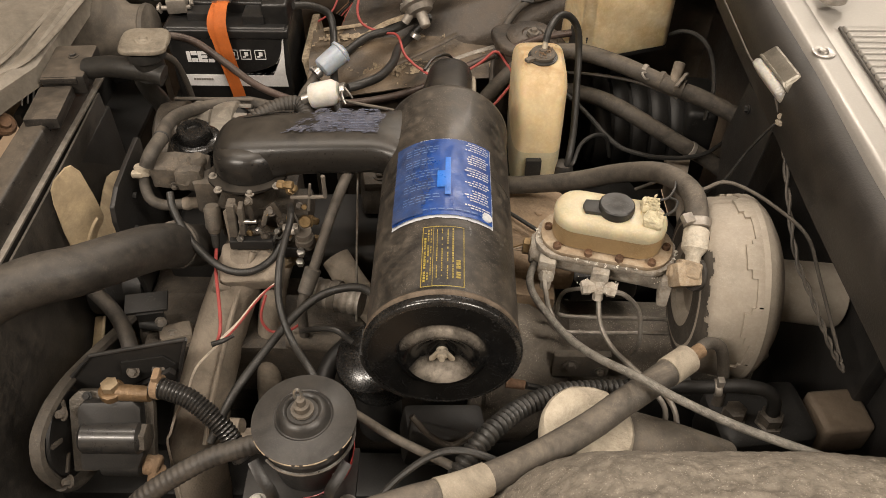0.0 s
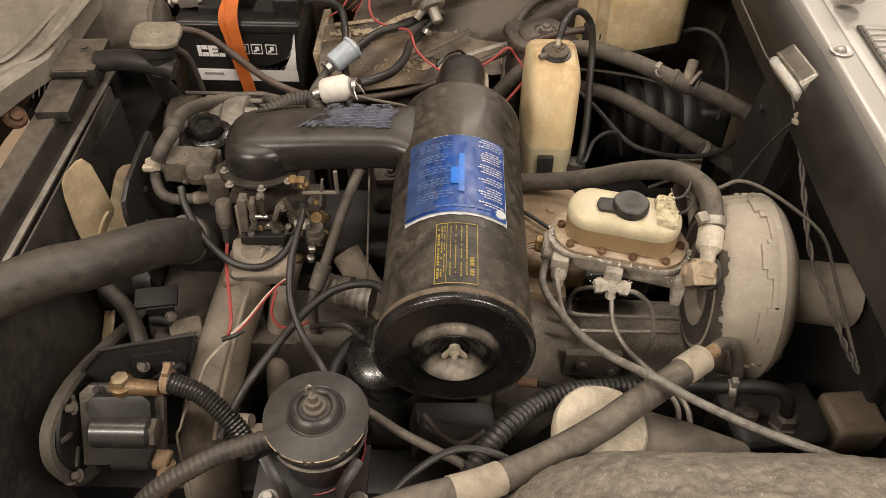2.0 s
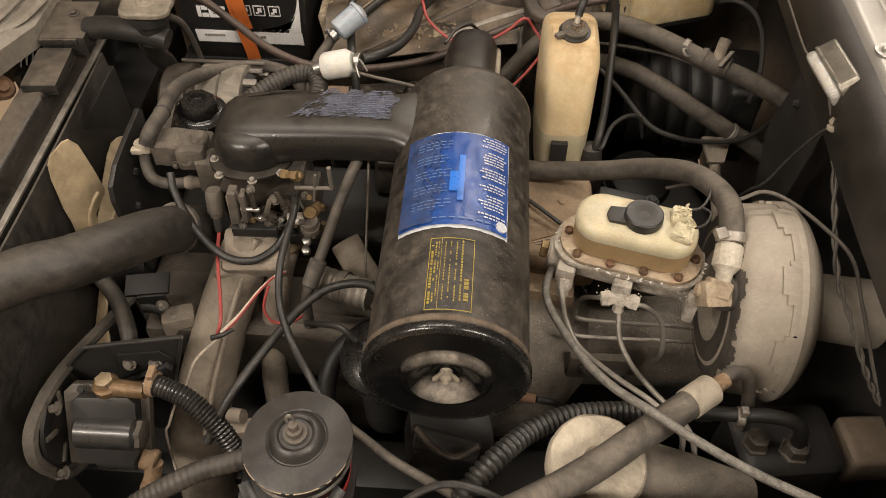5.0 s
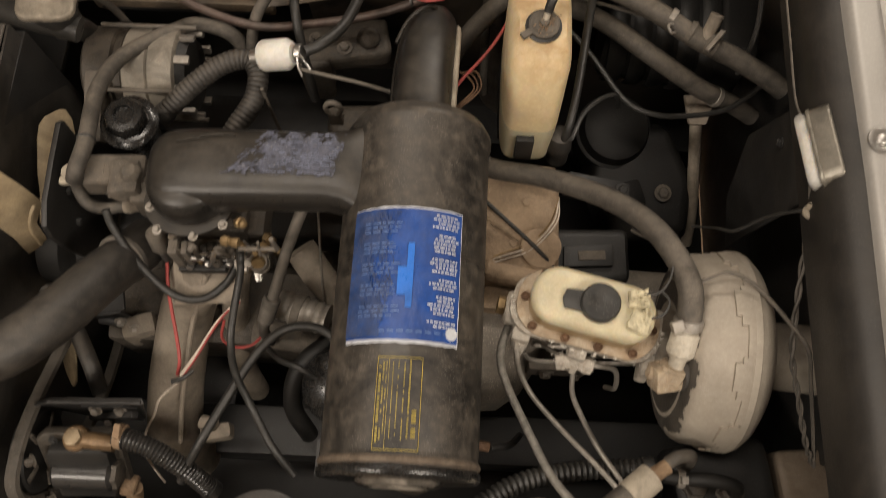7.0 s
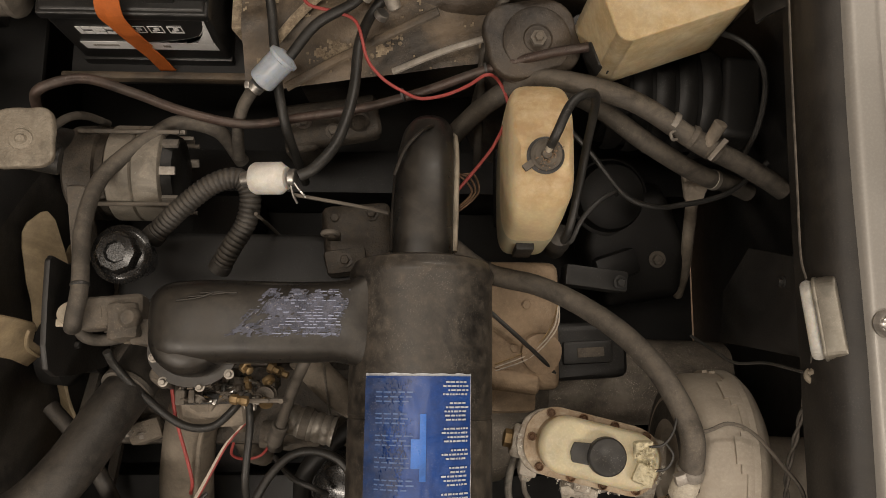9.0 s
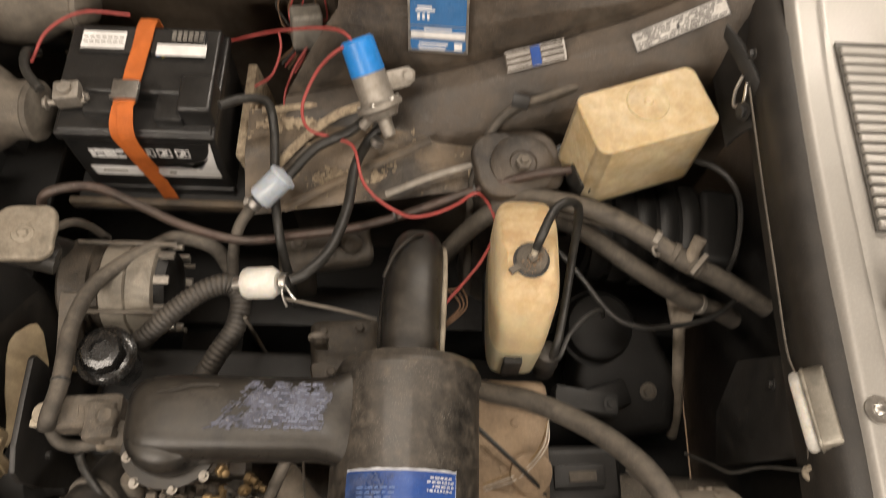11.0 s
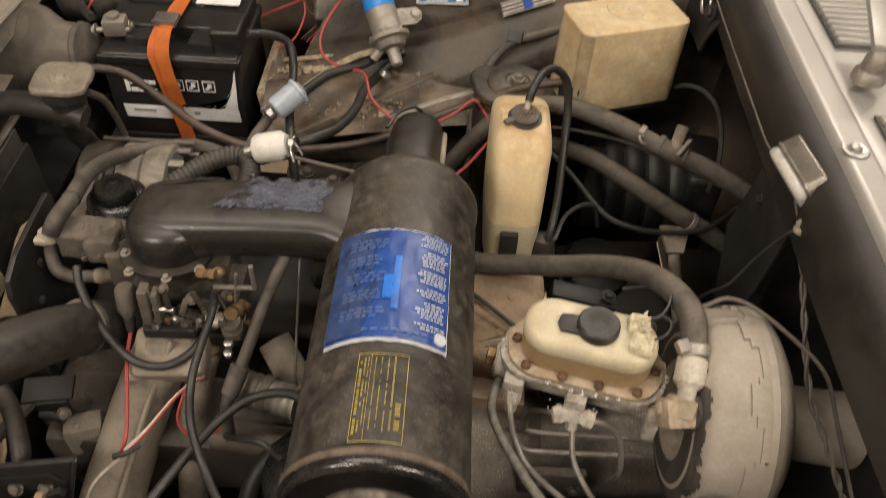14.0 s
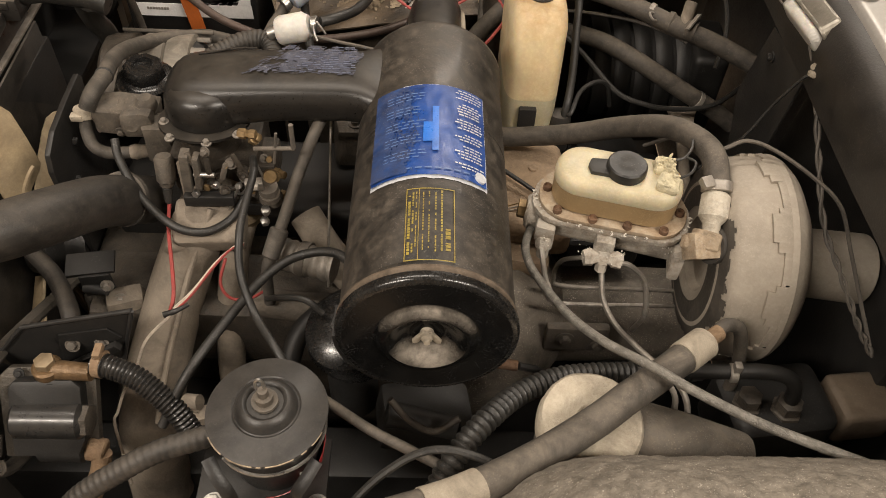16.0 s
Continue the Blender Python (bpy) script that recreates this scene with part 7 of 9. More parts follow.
mx, w, h = plate_frame((0.1325, 1.2490, 0.8232), (0.2052, 1.2552, 0.8488), (0.1300, 1.2755, 0.8300))
part("bar", flat(B(), mx, 0.43 * w, 0.59 * w, 0.02 * h, 0.98 * h, 0.0005, 0.0008), M_LABEL_BLUE, tape_)
random.seed(21)
lines = [(0.0, 1.0, 0.0, 0.05), (0.0, 1.0, 0.95, 1.0), (0.0, 0.012, 0, 1), (0.988, 1.0, 0, 1), (0.46, 0.49, 0.3, 0.6)]
for row in range(5):
    x0 = 0.04
    while x0 < 0.95:
        wd = random.uniform(0.02, 0.12)
        if random.random() < 0.75:
            lines.append((x0, min(0.96, x0 + wd), 0.13 + row * 0.16, 0.21 + row * 0.16))
        x0 += wd + 0.015
corner_sticker("data_sticker", (0.2870, 1.2530, 0.8705), (0.3900, 1.2765, 0.9205), (0.2665, 1.2695, 0.8755), "silver data sticker with black lettering lines, worn", M_FOIL, lines, M_BULK)
clipb = thing("harness_clip", (0.144, 1.18, 0.82), "black cable harness clipped along the wing rail", "cable")
part("clip", box(B(), (0.144, 1.180, 0.838), (0.022, 0.008, 0.018), (-40, 0, -15), 0.002), M_BULK, clipb)
part("harness", tube(B(), [(0.330, 1.222, 0.862), (0.262, 1.216, 0.848), (0.215, 1.202, 0.842), (0.175, 1.188, 0.836), (0.140, 1.178, 0.828), (0.115, 1.165, 0.805), (0.098, 1.140, 0.775), (0.090, 1.110, 0.745), (0.088, 1.06, 0.70), (0.09, 1.0, 0.62)], 0.0062, 12), M_HOSE, clipb)
settle(clipb, (0.005, 0.031, -0.02))
run("steel_brace", [(-0.02, 1.115, 0.735), (0.04, 1.135, 0.752), (0.10, 1.15, 0.765)], 0.0045, M_ALU, "bare metal brace along the wing foot", "bracket", 8, flat=0.5)

# ---- washer bottle ----
wash = thing("washer_bottle", (0.15, 0.98, 0.68), "tall yellowed plastic washer bottle, part full, with a black cap", "washer bottle")


def bottle_rings(z0, z1, grow=0.0):
    out = []
    for k in range(17):
        z = z0 + (z1 - z0) * k / 16
        f = min(1, max(0, (z - 0.681) / 0.169))
        yf = float(np.interp(z, (0.68, 0.735, 0.785, 0.822, 0.840, 0.850), (0.894, 0.900, 0.911, 0.924, 0.940, 0.960)))
        yb = float(np.interp(z, (0.68, 0.70, 0.76, 0.79, 0.815, 0.835, 0.850), (1.035, 1.055, 1.070, 1.074, 1.070, 1.045, 0.995)))
        hw = float(np.interp(z, (0.68, 0.72, 0.825, 0.842, 0.850), (0.0335, 0.036, 0.0365, 0.033, 0.026))) + grow
        xc = 0.1475 + 0.004 * f
        yf, yb = yf - grow, yb + grow
        yc, hd = (yf + yb) / 2, (yb - yf) / 2
        ring = []
        for i in range(40):
            a = 2 * math.pi * i / 40
            c, s = math.cos(a), math.sin(a)
            e = 0.42
            ring.append((xc + hw * math.copysign(abs(c) ** e, c), yc + hd * math.copysign(abs(s) ** e, s), z))
        out.append(ring)
    return out


part("bottle", loft(B(), bottle_rings(0.742, 0.850)), M_BOTTLE, wash)
part("fluid_level", loft(B(), bottle_rings(0.681, 0.7425, -0.0002)), M_BOTTLE_LOW, wash, "darker part filled with fluid")
nk = B()
lathe(nk, (0.1515, 0.978, 0.846), (0, -0.10, 1), [(0, 0.021), (0.004, 0.0195), (0.006, 0.017), (0.008, 0.017)], 28)
part("neck", nk, M_BOTTLE, wash)
wcap = B()
lathe(wcap, (0.1515, 0.977, 0.852), (0, -0.10, 1), [(0, 0.0160), (0.002, 0.0172), (0.007, 0.0172), (0.009, 0.0150), (0.007, 0.0115), (0.008, 0.006), (0.013, 0.005), (0.013, 0)], 28)
box(wcap, (0.133, 0.965, 0.855), (0.014, 0.008, 0.005), (0, 0, 35), 0.001)
part("cap", wcap, M_LAMPBACK, wash, "grey crusted filler cap")
part("cap_crust", crumbs(B(), [(0.1545, 0.974, 0.8615), (0.158, 0.980, 0.862), (0.150, 0.968, 0.861)], 110, 0.0038, 0.0004, 0.0012, 9), M_RUSTTAN, wash, "rusty crust on the cap")
part("cap_ring", lathe(B(), (0.1515, 0.977, 0.8505), (0, -0.10, 1), [(0, 0.0175), (0.001, 0.0205), (0.003, 0.0205), (0.004, 0.0175)], 32), M_HOSE_BLACK, wash)
ch = B()
rod(ch, (0.1525, 0.978, 0.860), (0.155, 0.986, 0.881), 0.0038, n=10)
part("cap_nipple", ch, M_DISC, wash)
# Near-black block stands in for the shaded hollow of the notch.
notch = B()
box(notch, (0.1440, 0.8955, 0.712), (0.022, 0.010, 0.046), (-4, 0, 0), 0.002)
part("foot_notch", notch, M_DARK, wash)
part("bottle_bracket", box(B(), (0.148, 0.985, 0.665), (0.07, 0.10, 0.03), bev=0.004), M_DARK, wash)
mot = thing("washer_motor", (0.188, 0.912, 0.66), "dusty black washer pump motor beside the bottle", "washer pump")
part("case", lathe(B(), (0.190, 0.915, 0.718), (0.02, -0.16, -1), [(0, 0.006), (0.004, 0.014), (0.03, 0.0165), (0.034, 0.0145), (0.055, 0.0145), (0.06, 0.010)], 22), M_RUBBER, mot)
part("lead", tube(B(), [(0.196, 0.912, 0.716), (0.202, 0.905, 0.722), (0.214, 0.931, 0.735), (0.236, 0.954, 0.735), (0.258, 0.969, 0.720), (0.27, 0.975, 0.68)], 0.003, 8), M_HOSE_BLACK, mot)

# ---- expansion tank ----
tk = thing("expansion_tank", (0.286, 1.150, 0.79), "boxy cream yellowed plastic tank with moulded round boss", "coolant tank")
tm = pose(0.2880, 1.1610, 0.778, 0, 0, 20) @ Matrix.Translation((-0.0075, -0.0085, 0))
part("tank", roughen(prism(B(), rounded(0.155, 0.086, 0.014, 8), tm, 0.121, 0.003, 3, 0.985), 0.0022, 17), M_TANK, tk)
part("boss", lathe(B(), (0.2850, 1.1600, 0.8975), (0, 0, 1), [(0, 0.026), (0.003, 0.0245), (0.004, 0.020), (0.0042, 0.006), (0.006, 0.004), (0.006, 0)], 28), M_TANK, tk)
leg = B()
prism(leg, [(-0.078, -0.042), (-0.069, -0.0535), (-0.066, -0.052), (-0.066, -0.02), (-0.0775, -0.012)], pose(0.2780, 1.1610, 0.777, 0, 0, 20), 0.042, 0.002)
part("corner_clip", leg, M_HOSE_BLACK, tk)
part("tank_tray", prism(B(), rounded(0.158, 0.092, 0.012, 4), pose(0.2830, 1.1545, 0.7705, 0, 0, 20), 0.008, 0.002), M_BULK, tk)
part("tray_leg", box(B(), (0.31, 1.19, 0.68), (0.03, 0.03, 0.22), bev=0.003), M_BULK, tk)

# ---- brake servo, master cylinder and reservoir ----
servo = thing("brake_servo", (0.35, 0.665, 0.64), "large round dusty zinc brake servo with clinched rim", "brake servo")
S0, SD = Vector((0.303, 0.670, 0.7545)), Vector((1, -0.05, -0.01)).normalized()
part("front_shell", lathe(B(), S0, SD, [(0.012, 0.0), (0.012, 0.035), (0.004, 0.040), (0.0, 0.052), (0.001, 0.075), (0.005, 0.091), (0.012, 0.0995), (0.020, 0.1030), (0.036, 0.1045), (0.056, 0.1060), (0.058, 0.1065)], 72), M_BOOST, servo)
part("rear_shell", lathe(B(), S0 + SD * 0.056, SD, [(0, 0.1060), (0.0005, 0.1085), (0.008, 0.1092), (0.010, 0.1075), (0.013, 0.1070), (0.022, 0.099), (0.032, 0.083), (0.038, 0.060), (0.039, 0)], 72), M_BOOST, servo)
q = frame_of(SD).to_3x3()
NS = 216


def rim_step(i):
    ph = (i * 9 / NS + 0.3) % 1.0
    return 0.040 if ph < 0.38 else (0.045 if ph < 0.5 else (0.051 if ph < 0.9 else 0.047))


skirt = B()
for i in range(NS):
    a0, a1 = 2 * math.pi * i / NS, 2 * math.pi * (i + 1) / NS
    d0 = rim_step(i)
    ring4 = []
    for d, r in ((d0, 0.1030), (d0, 0.1078), (0.0575, 0.1092)):
        ring4.append([skirt.verts.new(S0 + SD * d + q @ Vector((r * math.cos(a), r * math.sin(a), 0))) for a in (a0, a1)])
    for (a, b), (c, d) in zip(ring4[:-1], ring4[1:]):
        skirt.faces.new((a, b, d, c))
    if i and rim_step(i) != rim_step(i - 1):
        lo, hi = min(rim_step(i), rim_step(i - 1)), max(rim_step(i), rim_step(i - 1))
        skirt.faces.new([skirt.verts.new(S0 + SD * d + q @ Vector((r * math.cos(a0), r * math.sin(a0), 0))) for d, r in ((lo, 0.1030), (lo, 0.1078), (hi, 0.1084), (hi, 0.1030))])
part("clinched_rim", skirt, M_BOOST, servo, "stepped clinched edge of the rear shell")
# Ragged dark face: stripped coating, plus the face's shade put into the colour.
stain = B()
FACE = ((0.0005, 0.050), (0.0008, 0.060), (0.0012, 0.070), (0.0022, 0.078), (0.0035, 0.085), (0.0050, 0.0905), (0.0082, 0.0955), (0.0112, 0.0992))
for i in range(240):
    for j in range(28):
        rr = [float(np.interp(j / 4 + k / 4, range(8), [f[1] for f in FACE])) for k in (0, 1)]
        dd = [float(np.interp(j / 4 + k / 4, range(8), [f[0] for f in FACE])) for k in (0, 1)]
        am = 2 * math.pi * (i + 0.5) / 240
        ragged_edge = 0.0915 + 0.007 * noise.noise(Vector((3 * math.cos(am), 3 * math.sin(am), 1))) + 0.006 * noise.noise(Vector((14 * math.cos(am), 14 * math.sin(am), rr[0] * 120)))
        if rr[0] > ragged_edge:
            continue
        quad = []
        for ia, k in ((0, 0), (1, 0), (1, 1), (0, 1)):
            a = 2 * math.pi * (i + ia) / 240
            quad.append(stain.verts.new(S0 + SD * (dd[k] - 0.0006) + q @ Vector((rr[k] * math.cos(a), rr[k] * math.sin(a), 0))))
        stain.faces.new(quad)
part("bare_face", stain, material("stripped_shaded_servo_face", (0.045, 0.040, 0.034), 0.5, 0.0, 0.5, (0.13, 0.112, 0.09), patch=13, grain=200, bump=0.3, second=(0.03, 0.027, 0.023), grime=0.9), servo, "black face showing through the dust, with its shade painted in")
stud = B()
bolt(stud, S0 + SD * 0.080 + Vector((0, -0.075, -0.028)), (0.6, -0.8, 0), 0.006, 0.008)
rod(stud, S0 + SD * 0.080 + Vector((0, -0.075, -0.028)), S0 + SD * 0.080 + Vector((0.008, -0.074, -0.028)), 0.004, n=10)
part("stud", stud, M_STEEL, servo)
part("rear_spigot", rod(B(), S0 + SD * 0.090, S0 + SD * 0.180 + Vector((0, 0, -0.006)), 0.036, 0.038, 28, 0.002), M_BOOST, servo)

mc = thing("master_cylinder", (0.205, 0.685, 0.745), "chalky corroded aluminium brake master cylinder", "brake cylinder")
YAW = -7
M_FLANGE = material("stained_cream_flange", (0.44, 0.37, 0.275), 0.65, 0.1, 0.6, (0.26, 0.165, 0.09), patch=45, grain=400, bump=0.6, second=(0.30, 0.21, 0.125), patch_mix=0.8, grime=0.35)
M_CRUST = material("white_corrosion_powder", (0.66, 0.62, 0.54), 0.9, 0.0, 0.3, (0.5, 0.43, 0.33), patch=100, bump=0.3, grime=0.1)
mb = B()
rod(mb, (0.128, 0.690, 0.783), (0.290, 0.672, 0.778), 0.0185, 0.0195, 22, 0.003)
prism(mb, rounded(0.160, 0.070, 0.030, 6), pose(0.212, 0.687, 0.797, 0, 0, YAW), 0.008, 0.003)
box(mb, (0.285, 0.672, 0.778), (0.014, 0.075, 0.036), (0, 0, YAW), 0.006)
part("cylinder", roughen(mb, 0.0012, 90), M_CORRODED, mc)
part("end_plug", lathe(B(), (0.132, 0.690, 0.783), (-1, 0.1, 0.03), [(0, 0.013), (0.004, 0.013), (0.005, 0.010), (0.012, 0.010), (0.013, 0.008)], 6), M_BRASS, mc)
for c in ((0.149, 0.658), (0.209, 0.648)):
    u = B()
    box(u, (c[0], c[1] + 0.006, 0.786), (0.020, 0.022, 0.022), (0, 0, YAW), 0.004)
    lathe(u, (c[0], c[1], 0.782), (0, -0.45, -1), [(0, 0.009), (0.003, 0.0095), (0.014, 0.0085), (0.015, 0.0065), (0.024, 0.0060)], 6)
    part("pipe_union", roughen(u, 0.0006, 120), M_CORRODED, mc)
yv = B()
for s in (-1, 1):
    lathe(yv, (0.209, 0.645, 0.776), (s, -0.2, -0.1), [(0, 0.008), (0.010, 0.008), (0.012, 0.0095), (0.020, 0.0085)], 6)
part("tee_union", roughen(yv, 0.0006, 120), M_CORRODED, mc)
fp_ = B()
prism(fp_, rounded(0.150, 0.074, 0.034, 8), pose(0.213, 0.689, 0.805, 0, 0, YAW), 0.0055, 0.0015)
part("flange_plate", roughen(fp_, 0.0007, 70), M_FLANGE, mc, "stained cream flange plate")
crust = B()
edge_spots = [(0.213 + 0.079 * math.cos(a), 0.689 + 0.041 * math.sin(a) - 0.008 * math.cos(a), 0.806) for a in [math.pi * (1.0 + i / 22) for i in range(23)]]
crumbs(crust, edge_spots, 260, 0.0011, 0.0003, 0.0010, 2)
crumbs(crust, [(0.149, 0.655, 0.785), (0.209, 0.643, 0.780), (0.225, 0.645, 0.778), (0.193, 0.645, 0.778), (0.285, 0.668, 0.785), (0.27, 0.655, 0.79)], 200, 0.0040, 0.0003, 0.0010, 3)
crust_ob = part("white_crust", crust, M_CRUST, mc, "powdery white corrosion")
crust_ob["kind"] = "stuff"
rot = pose(0, 0, 0, 0, 0, YAW)
for lx, ly in ((-0.055, -0.031), (-0.018, -0.034), (0.018, -0.034), (0.055, -0.031), (0.070, 0.0), (0.055, 0.031), (0.018, 0.034), (-0.018, 0.034), (-0.055, 0.031), (-0.070, 0.0)):
    p = Vector((0.213, 0.689, 0.810)) + rot @ Vector((lx * 0.96, ly * 0.94, 0))
    s = B()
    lathe(s, p, (0, 0, 1), [(-0.001, 0.0048), (0.005, 0.0046), (0.006, 0.0037), (0.0035, 0.0025), (0.0035, 0)], 12)
    part("flange_screw", s, M_RUST, mc)
res = thing("brake_reservoir", (0.213, 0.69, 0.811), "translucent cream brake fluid reservoir with amber fluid", "fluid reservoir")
rm = pose(0.2125, 0.6900, 0.811, 0, 0, YAW)


def res_ring(z, grow=0.0):
    return [tuple(rm @ Vector((x, y, z))) for x, y in rounded(0.124 + grow, 0.058 + grow, (0.058 + grow) * 0.47, 9)]


part("fluid", loft(B(), [res_ring(0, -0.004), res_ring(0.002, 0), res_ring(0.0250, 0.001)]), M_FLUID, res, "amber fluid seen through the wall")
part("body", loft(B(), [res_ring(0.0252, 0.001), res_ring(0.030, 0.002), res_ring(0.035, 0.001), res_ring(0.0395, -0.004), res_ring(0.0415, -0.012), res_ring(0.042, -0.03)]), M_RES, res)
rc = B()
lathe(rc, (0.2170, 0.6885, 0.8525), (0, 0, 1), [(0, 0.019), (0.003, 0.0185), (0.004, 0.0200), (0.0105, 0.0195), (0.012, 0.018), (0.0123, 0.008), (0.0115, 0.006), (0.0118, 0)], 40)
prism(rc, [(-0.034, -0.010), (0, -0.012), (0, 0.012), (-0.034, 0.010), (-0.037, 0.0)], pose(0.217, 0.6885, 0.8530, 0, 0, YAW + 6), 0.005, 0.002)
part("cap", rc, M_HOSE_BLACK, res)
se = B()
box(se, (0.2540, 0.6990, 0.8555), (0.020, 0.018, 0.012), (0, 0, YAW + 12), 0.004)
box(se, (0.2570, 0.6750, 0.8555), (0.021, 0.020, 0.012), (0, 0, YAW - 10), 0.004)
box(se, (0.2555, 0.686, 0.8520), (0.012, 0.02, 0.006), (0, 0, YAW), 0.002)
crumbs(se, [(0.2540, 0.6990, 0.860), (0.2570, 0.6750, 0.860), (0.258, 0.687, 0.857)], 150, 0.0048, 0.0006, 0.0020, 4)
part("sealant", roughen(se, 0.0022, 160), M_SEALANT, res, "crusty cream sealant blobs")
run("sensor_wire", [(0.251, 0.671, 0.860), (0.265, 0.673, 0.862), (0.275, 0.685, 0.864), (0.281, 0.703, 0.862), (0.289, 0.723, 0.85)], 0.0014, M_HOSE_BLACK, "thin black wire from the brake reservoir", "wire", 6)
run("sensor_wire", [(0.253, 0.647, 0.858), (0.267, 0.650, 0.864), (0.274, 0.663, 0.866), (0.268, 0.675, 0.862)], 0.0014, M_HOSE_BLACK, "thin black wire looped on the brake reservoir", "wire", 6)
M_CRUSTWHITE = material("chalky_white_plastic", (0.56, 0.52, 0.44), 0.6, 0.0, 0.6, (0.36, 0.29, 0.20), patch=70, grain=500, bump=0.6, second=(0.42, 0.37, 0.29))
vf = thing("vacuum_valve", (0.305, 0.645, 0.80), "white plastic servo vacuum valve with a steel hose clamp", "valve")
part("valve", lathe(B(), (0.2945, 0.640, 0.8485), (-0.007, -0.035, -0.024), [(0, 0.011), (0.003, 0.0138), (0.024, 0.0142), (0.027, 0.0118), (0.031, 0.0085), (0.040, 0.0080)], 24), M_CRUSTWHITE, vf)
M_CRUSTTAN = material("tan_corroded_casting", (0.36, 0.28, 0.185), 0.75, 0.1, 0.7, (0.52, 0.45, 0.35), patch=70, grain=400, bump=0.8, second=(0.20, 0.13, 0.075), patch_mix=0.8)
el = B()
rod(el, (0.287, 0.609, 0.827), (0.283, 0.597, 0.815), 0.0150, 0.0150, 8, 0.002)
box(el, (0.2820, 0.6000, 0.816), (0.034, 0.026, 0.026), (40, 8, 12), 0.005)
rod(el, (0.268, 0.602, 0.818), (0.262, 0.603, 0.819), 0.008, 0.007, 10, 0.001)
part("elbow", roughen(el, 0.0012, 90), M_CRUSTTAN, vf)
part("elbow_seat", rod(B(), (0.290, 0.602, 0.815), (0.304, 0.606, 0.810), 0.018, n=20), M_RUBBER, vf)
kc = B()
lathe(kc, (0.2955, 0.6505, 0.8540), (-0.04, -0.6, -0.42), [(0, 0.0132), (0.001, 0.0147), (0.010, 0.0147), (0.011, 0.0132)], 28)
box(kc, (0.2815, 0.640, 0.862), (0.012, 0.012, 0.009), (20, 0, 20), 0.002)
part("hose_clamp", kc, M_ALU, vf)

settle(servo, (-0.004, -0.026, 0.0))
for brake in (mc, res):
    for o in brake.children:
        pivot = Vector((0.2125, 0.690, 0.0)) - brake.location
        o.data.transform(Matrix.Translation(pivot) @ Matrix.Rotation(radians(-6.5), 4, "Z") @ Matrix.Translation(-pivot))
    settle(brake, (-0.0085, -0.027, 0.0))

# ---- bulkhead lamp, hinge catch, wires ----
lamp = thing("underbonnet_lamp", (0.395, 0.80, 0.92), "small under-bonnet lamp with frosted lens in a metal case", "lamp")
LM = pose(0.4125, 0.798, 0.953, 6, -127, 0)
part("case", prism(B(), rounded(0.028, 0.078, 0.010, 5), LM, 0.0205, 0.003, 3), M_CHROME, lamp)
part("bezel", prism(B(), rounded(0.030, 0.080, 0.011, 5), LM @ Matrix.Translation((0, 0, 0.0180)), 0.0035, 0.0012, 2), M_CHROME, lamp)
part("lens", prism(B(), rounded(0.027, 0.075, 0.010, 5), LM @ Matrix.Translation((0, 0, 0.0210)), 0.012, 0.005, 3), M_LENS, lamp)
catch = thing("hinge_catch", (0.385, 1.15, 0.93), "small greasy hinge catch on the bulkhead corner", "hinge")
ct = B()
prism(ct, [(-0.008, -0.055), (0.008, -0.055), (0.010, 0.03), (0.004, 0.06), (-0.006, 0.05)], pose(0.383, 1.155, 0.945, 30, -60, 0), 0.006, 0.002)
bolt(ct, (0.378, 1.118, 0.925), (-1, -0.3, 0.3), 0.007, 0.006)
bolt(ct, (0.379, 1.165, 0.965), (-1, -0.3, 0.3), 0.004, 0.005)
part("arm", ct, M_DARK, catch)
part("hook", tube(B(), [(0.374, 1.150, 0.945), (0.370, 1.140, 0.930), (0.372, 1.130, 0.918), (0.378, 1.128, 0.928), (0.378, 1.142, 0.944)], 0.0022, 8), M_STEEL, catch)
settle(catch, BODY_SHIFT, BODY_SCALE)
run("bulkhead_wire", [(0.392, 1.165, 0.930), (0.390, 1.05, 0.928), (0.389, 0.93, 0.926), (0.388, 0.86, 0.926), (0.390, 0.835, 0.930)], 0.0013, M_HOSE, "thin grey wire stretched along the bulkhead", "wire", 6)
kn = thing("lamp_wires", (0.376, 0.72, 0.90), "knotted twisted wires hanging from the lamp", "wire")
kb = B()
tube(kb, [(0.3965 + 0.0045 * math.cos(t), 0.743 + 0.0045 * math.sin(t), 0.912 + 0.0012 * t) for t in [i * 0.6 for i in range(16)]], 0.0036, 7, 3)
tube(kb, [(0.398, 0.744, 0.918), (0.404, 0.748, 0.922), (0.410, 0.750, 0.923)], 0.0022, 7)
part("knot", kb, M_TAPE, kn)
TWIST = [(0.398, 0.738, 0.910), (0.398, 0.731, 0.904), (0.402, 0.685, 0.864), (0.408, 0.631, 0.821), (0.420, 0.584, 0.798), (0.435, 0.544, 0.771), (0.450, 0.522, 0.751)]
line = spline(TWIST, 14)
for ph in (0.0, math.pi):
    part("twisted_wire", tube(B(), [(p.x + 0.0019 * math.cos(0.55 * i + ph), p.y, p.z + 0.0019 * math.sin(0.55 * i + ph)) for i, p in enumerate(line)], 0.0018, 6, 2), M_HOSE, kn)
part("pale_wire", tube(B(), [(0.398, 0.740, 0.914), (0.400, 0.725, 0.913), (0.412, 0.663, 0.884), (0.430, 0.592, 0.853), (0.455, 0.519, 0.812)], 0.0011, 6), M_HOSE, kn)
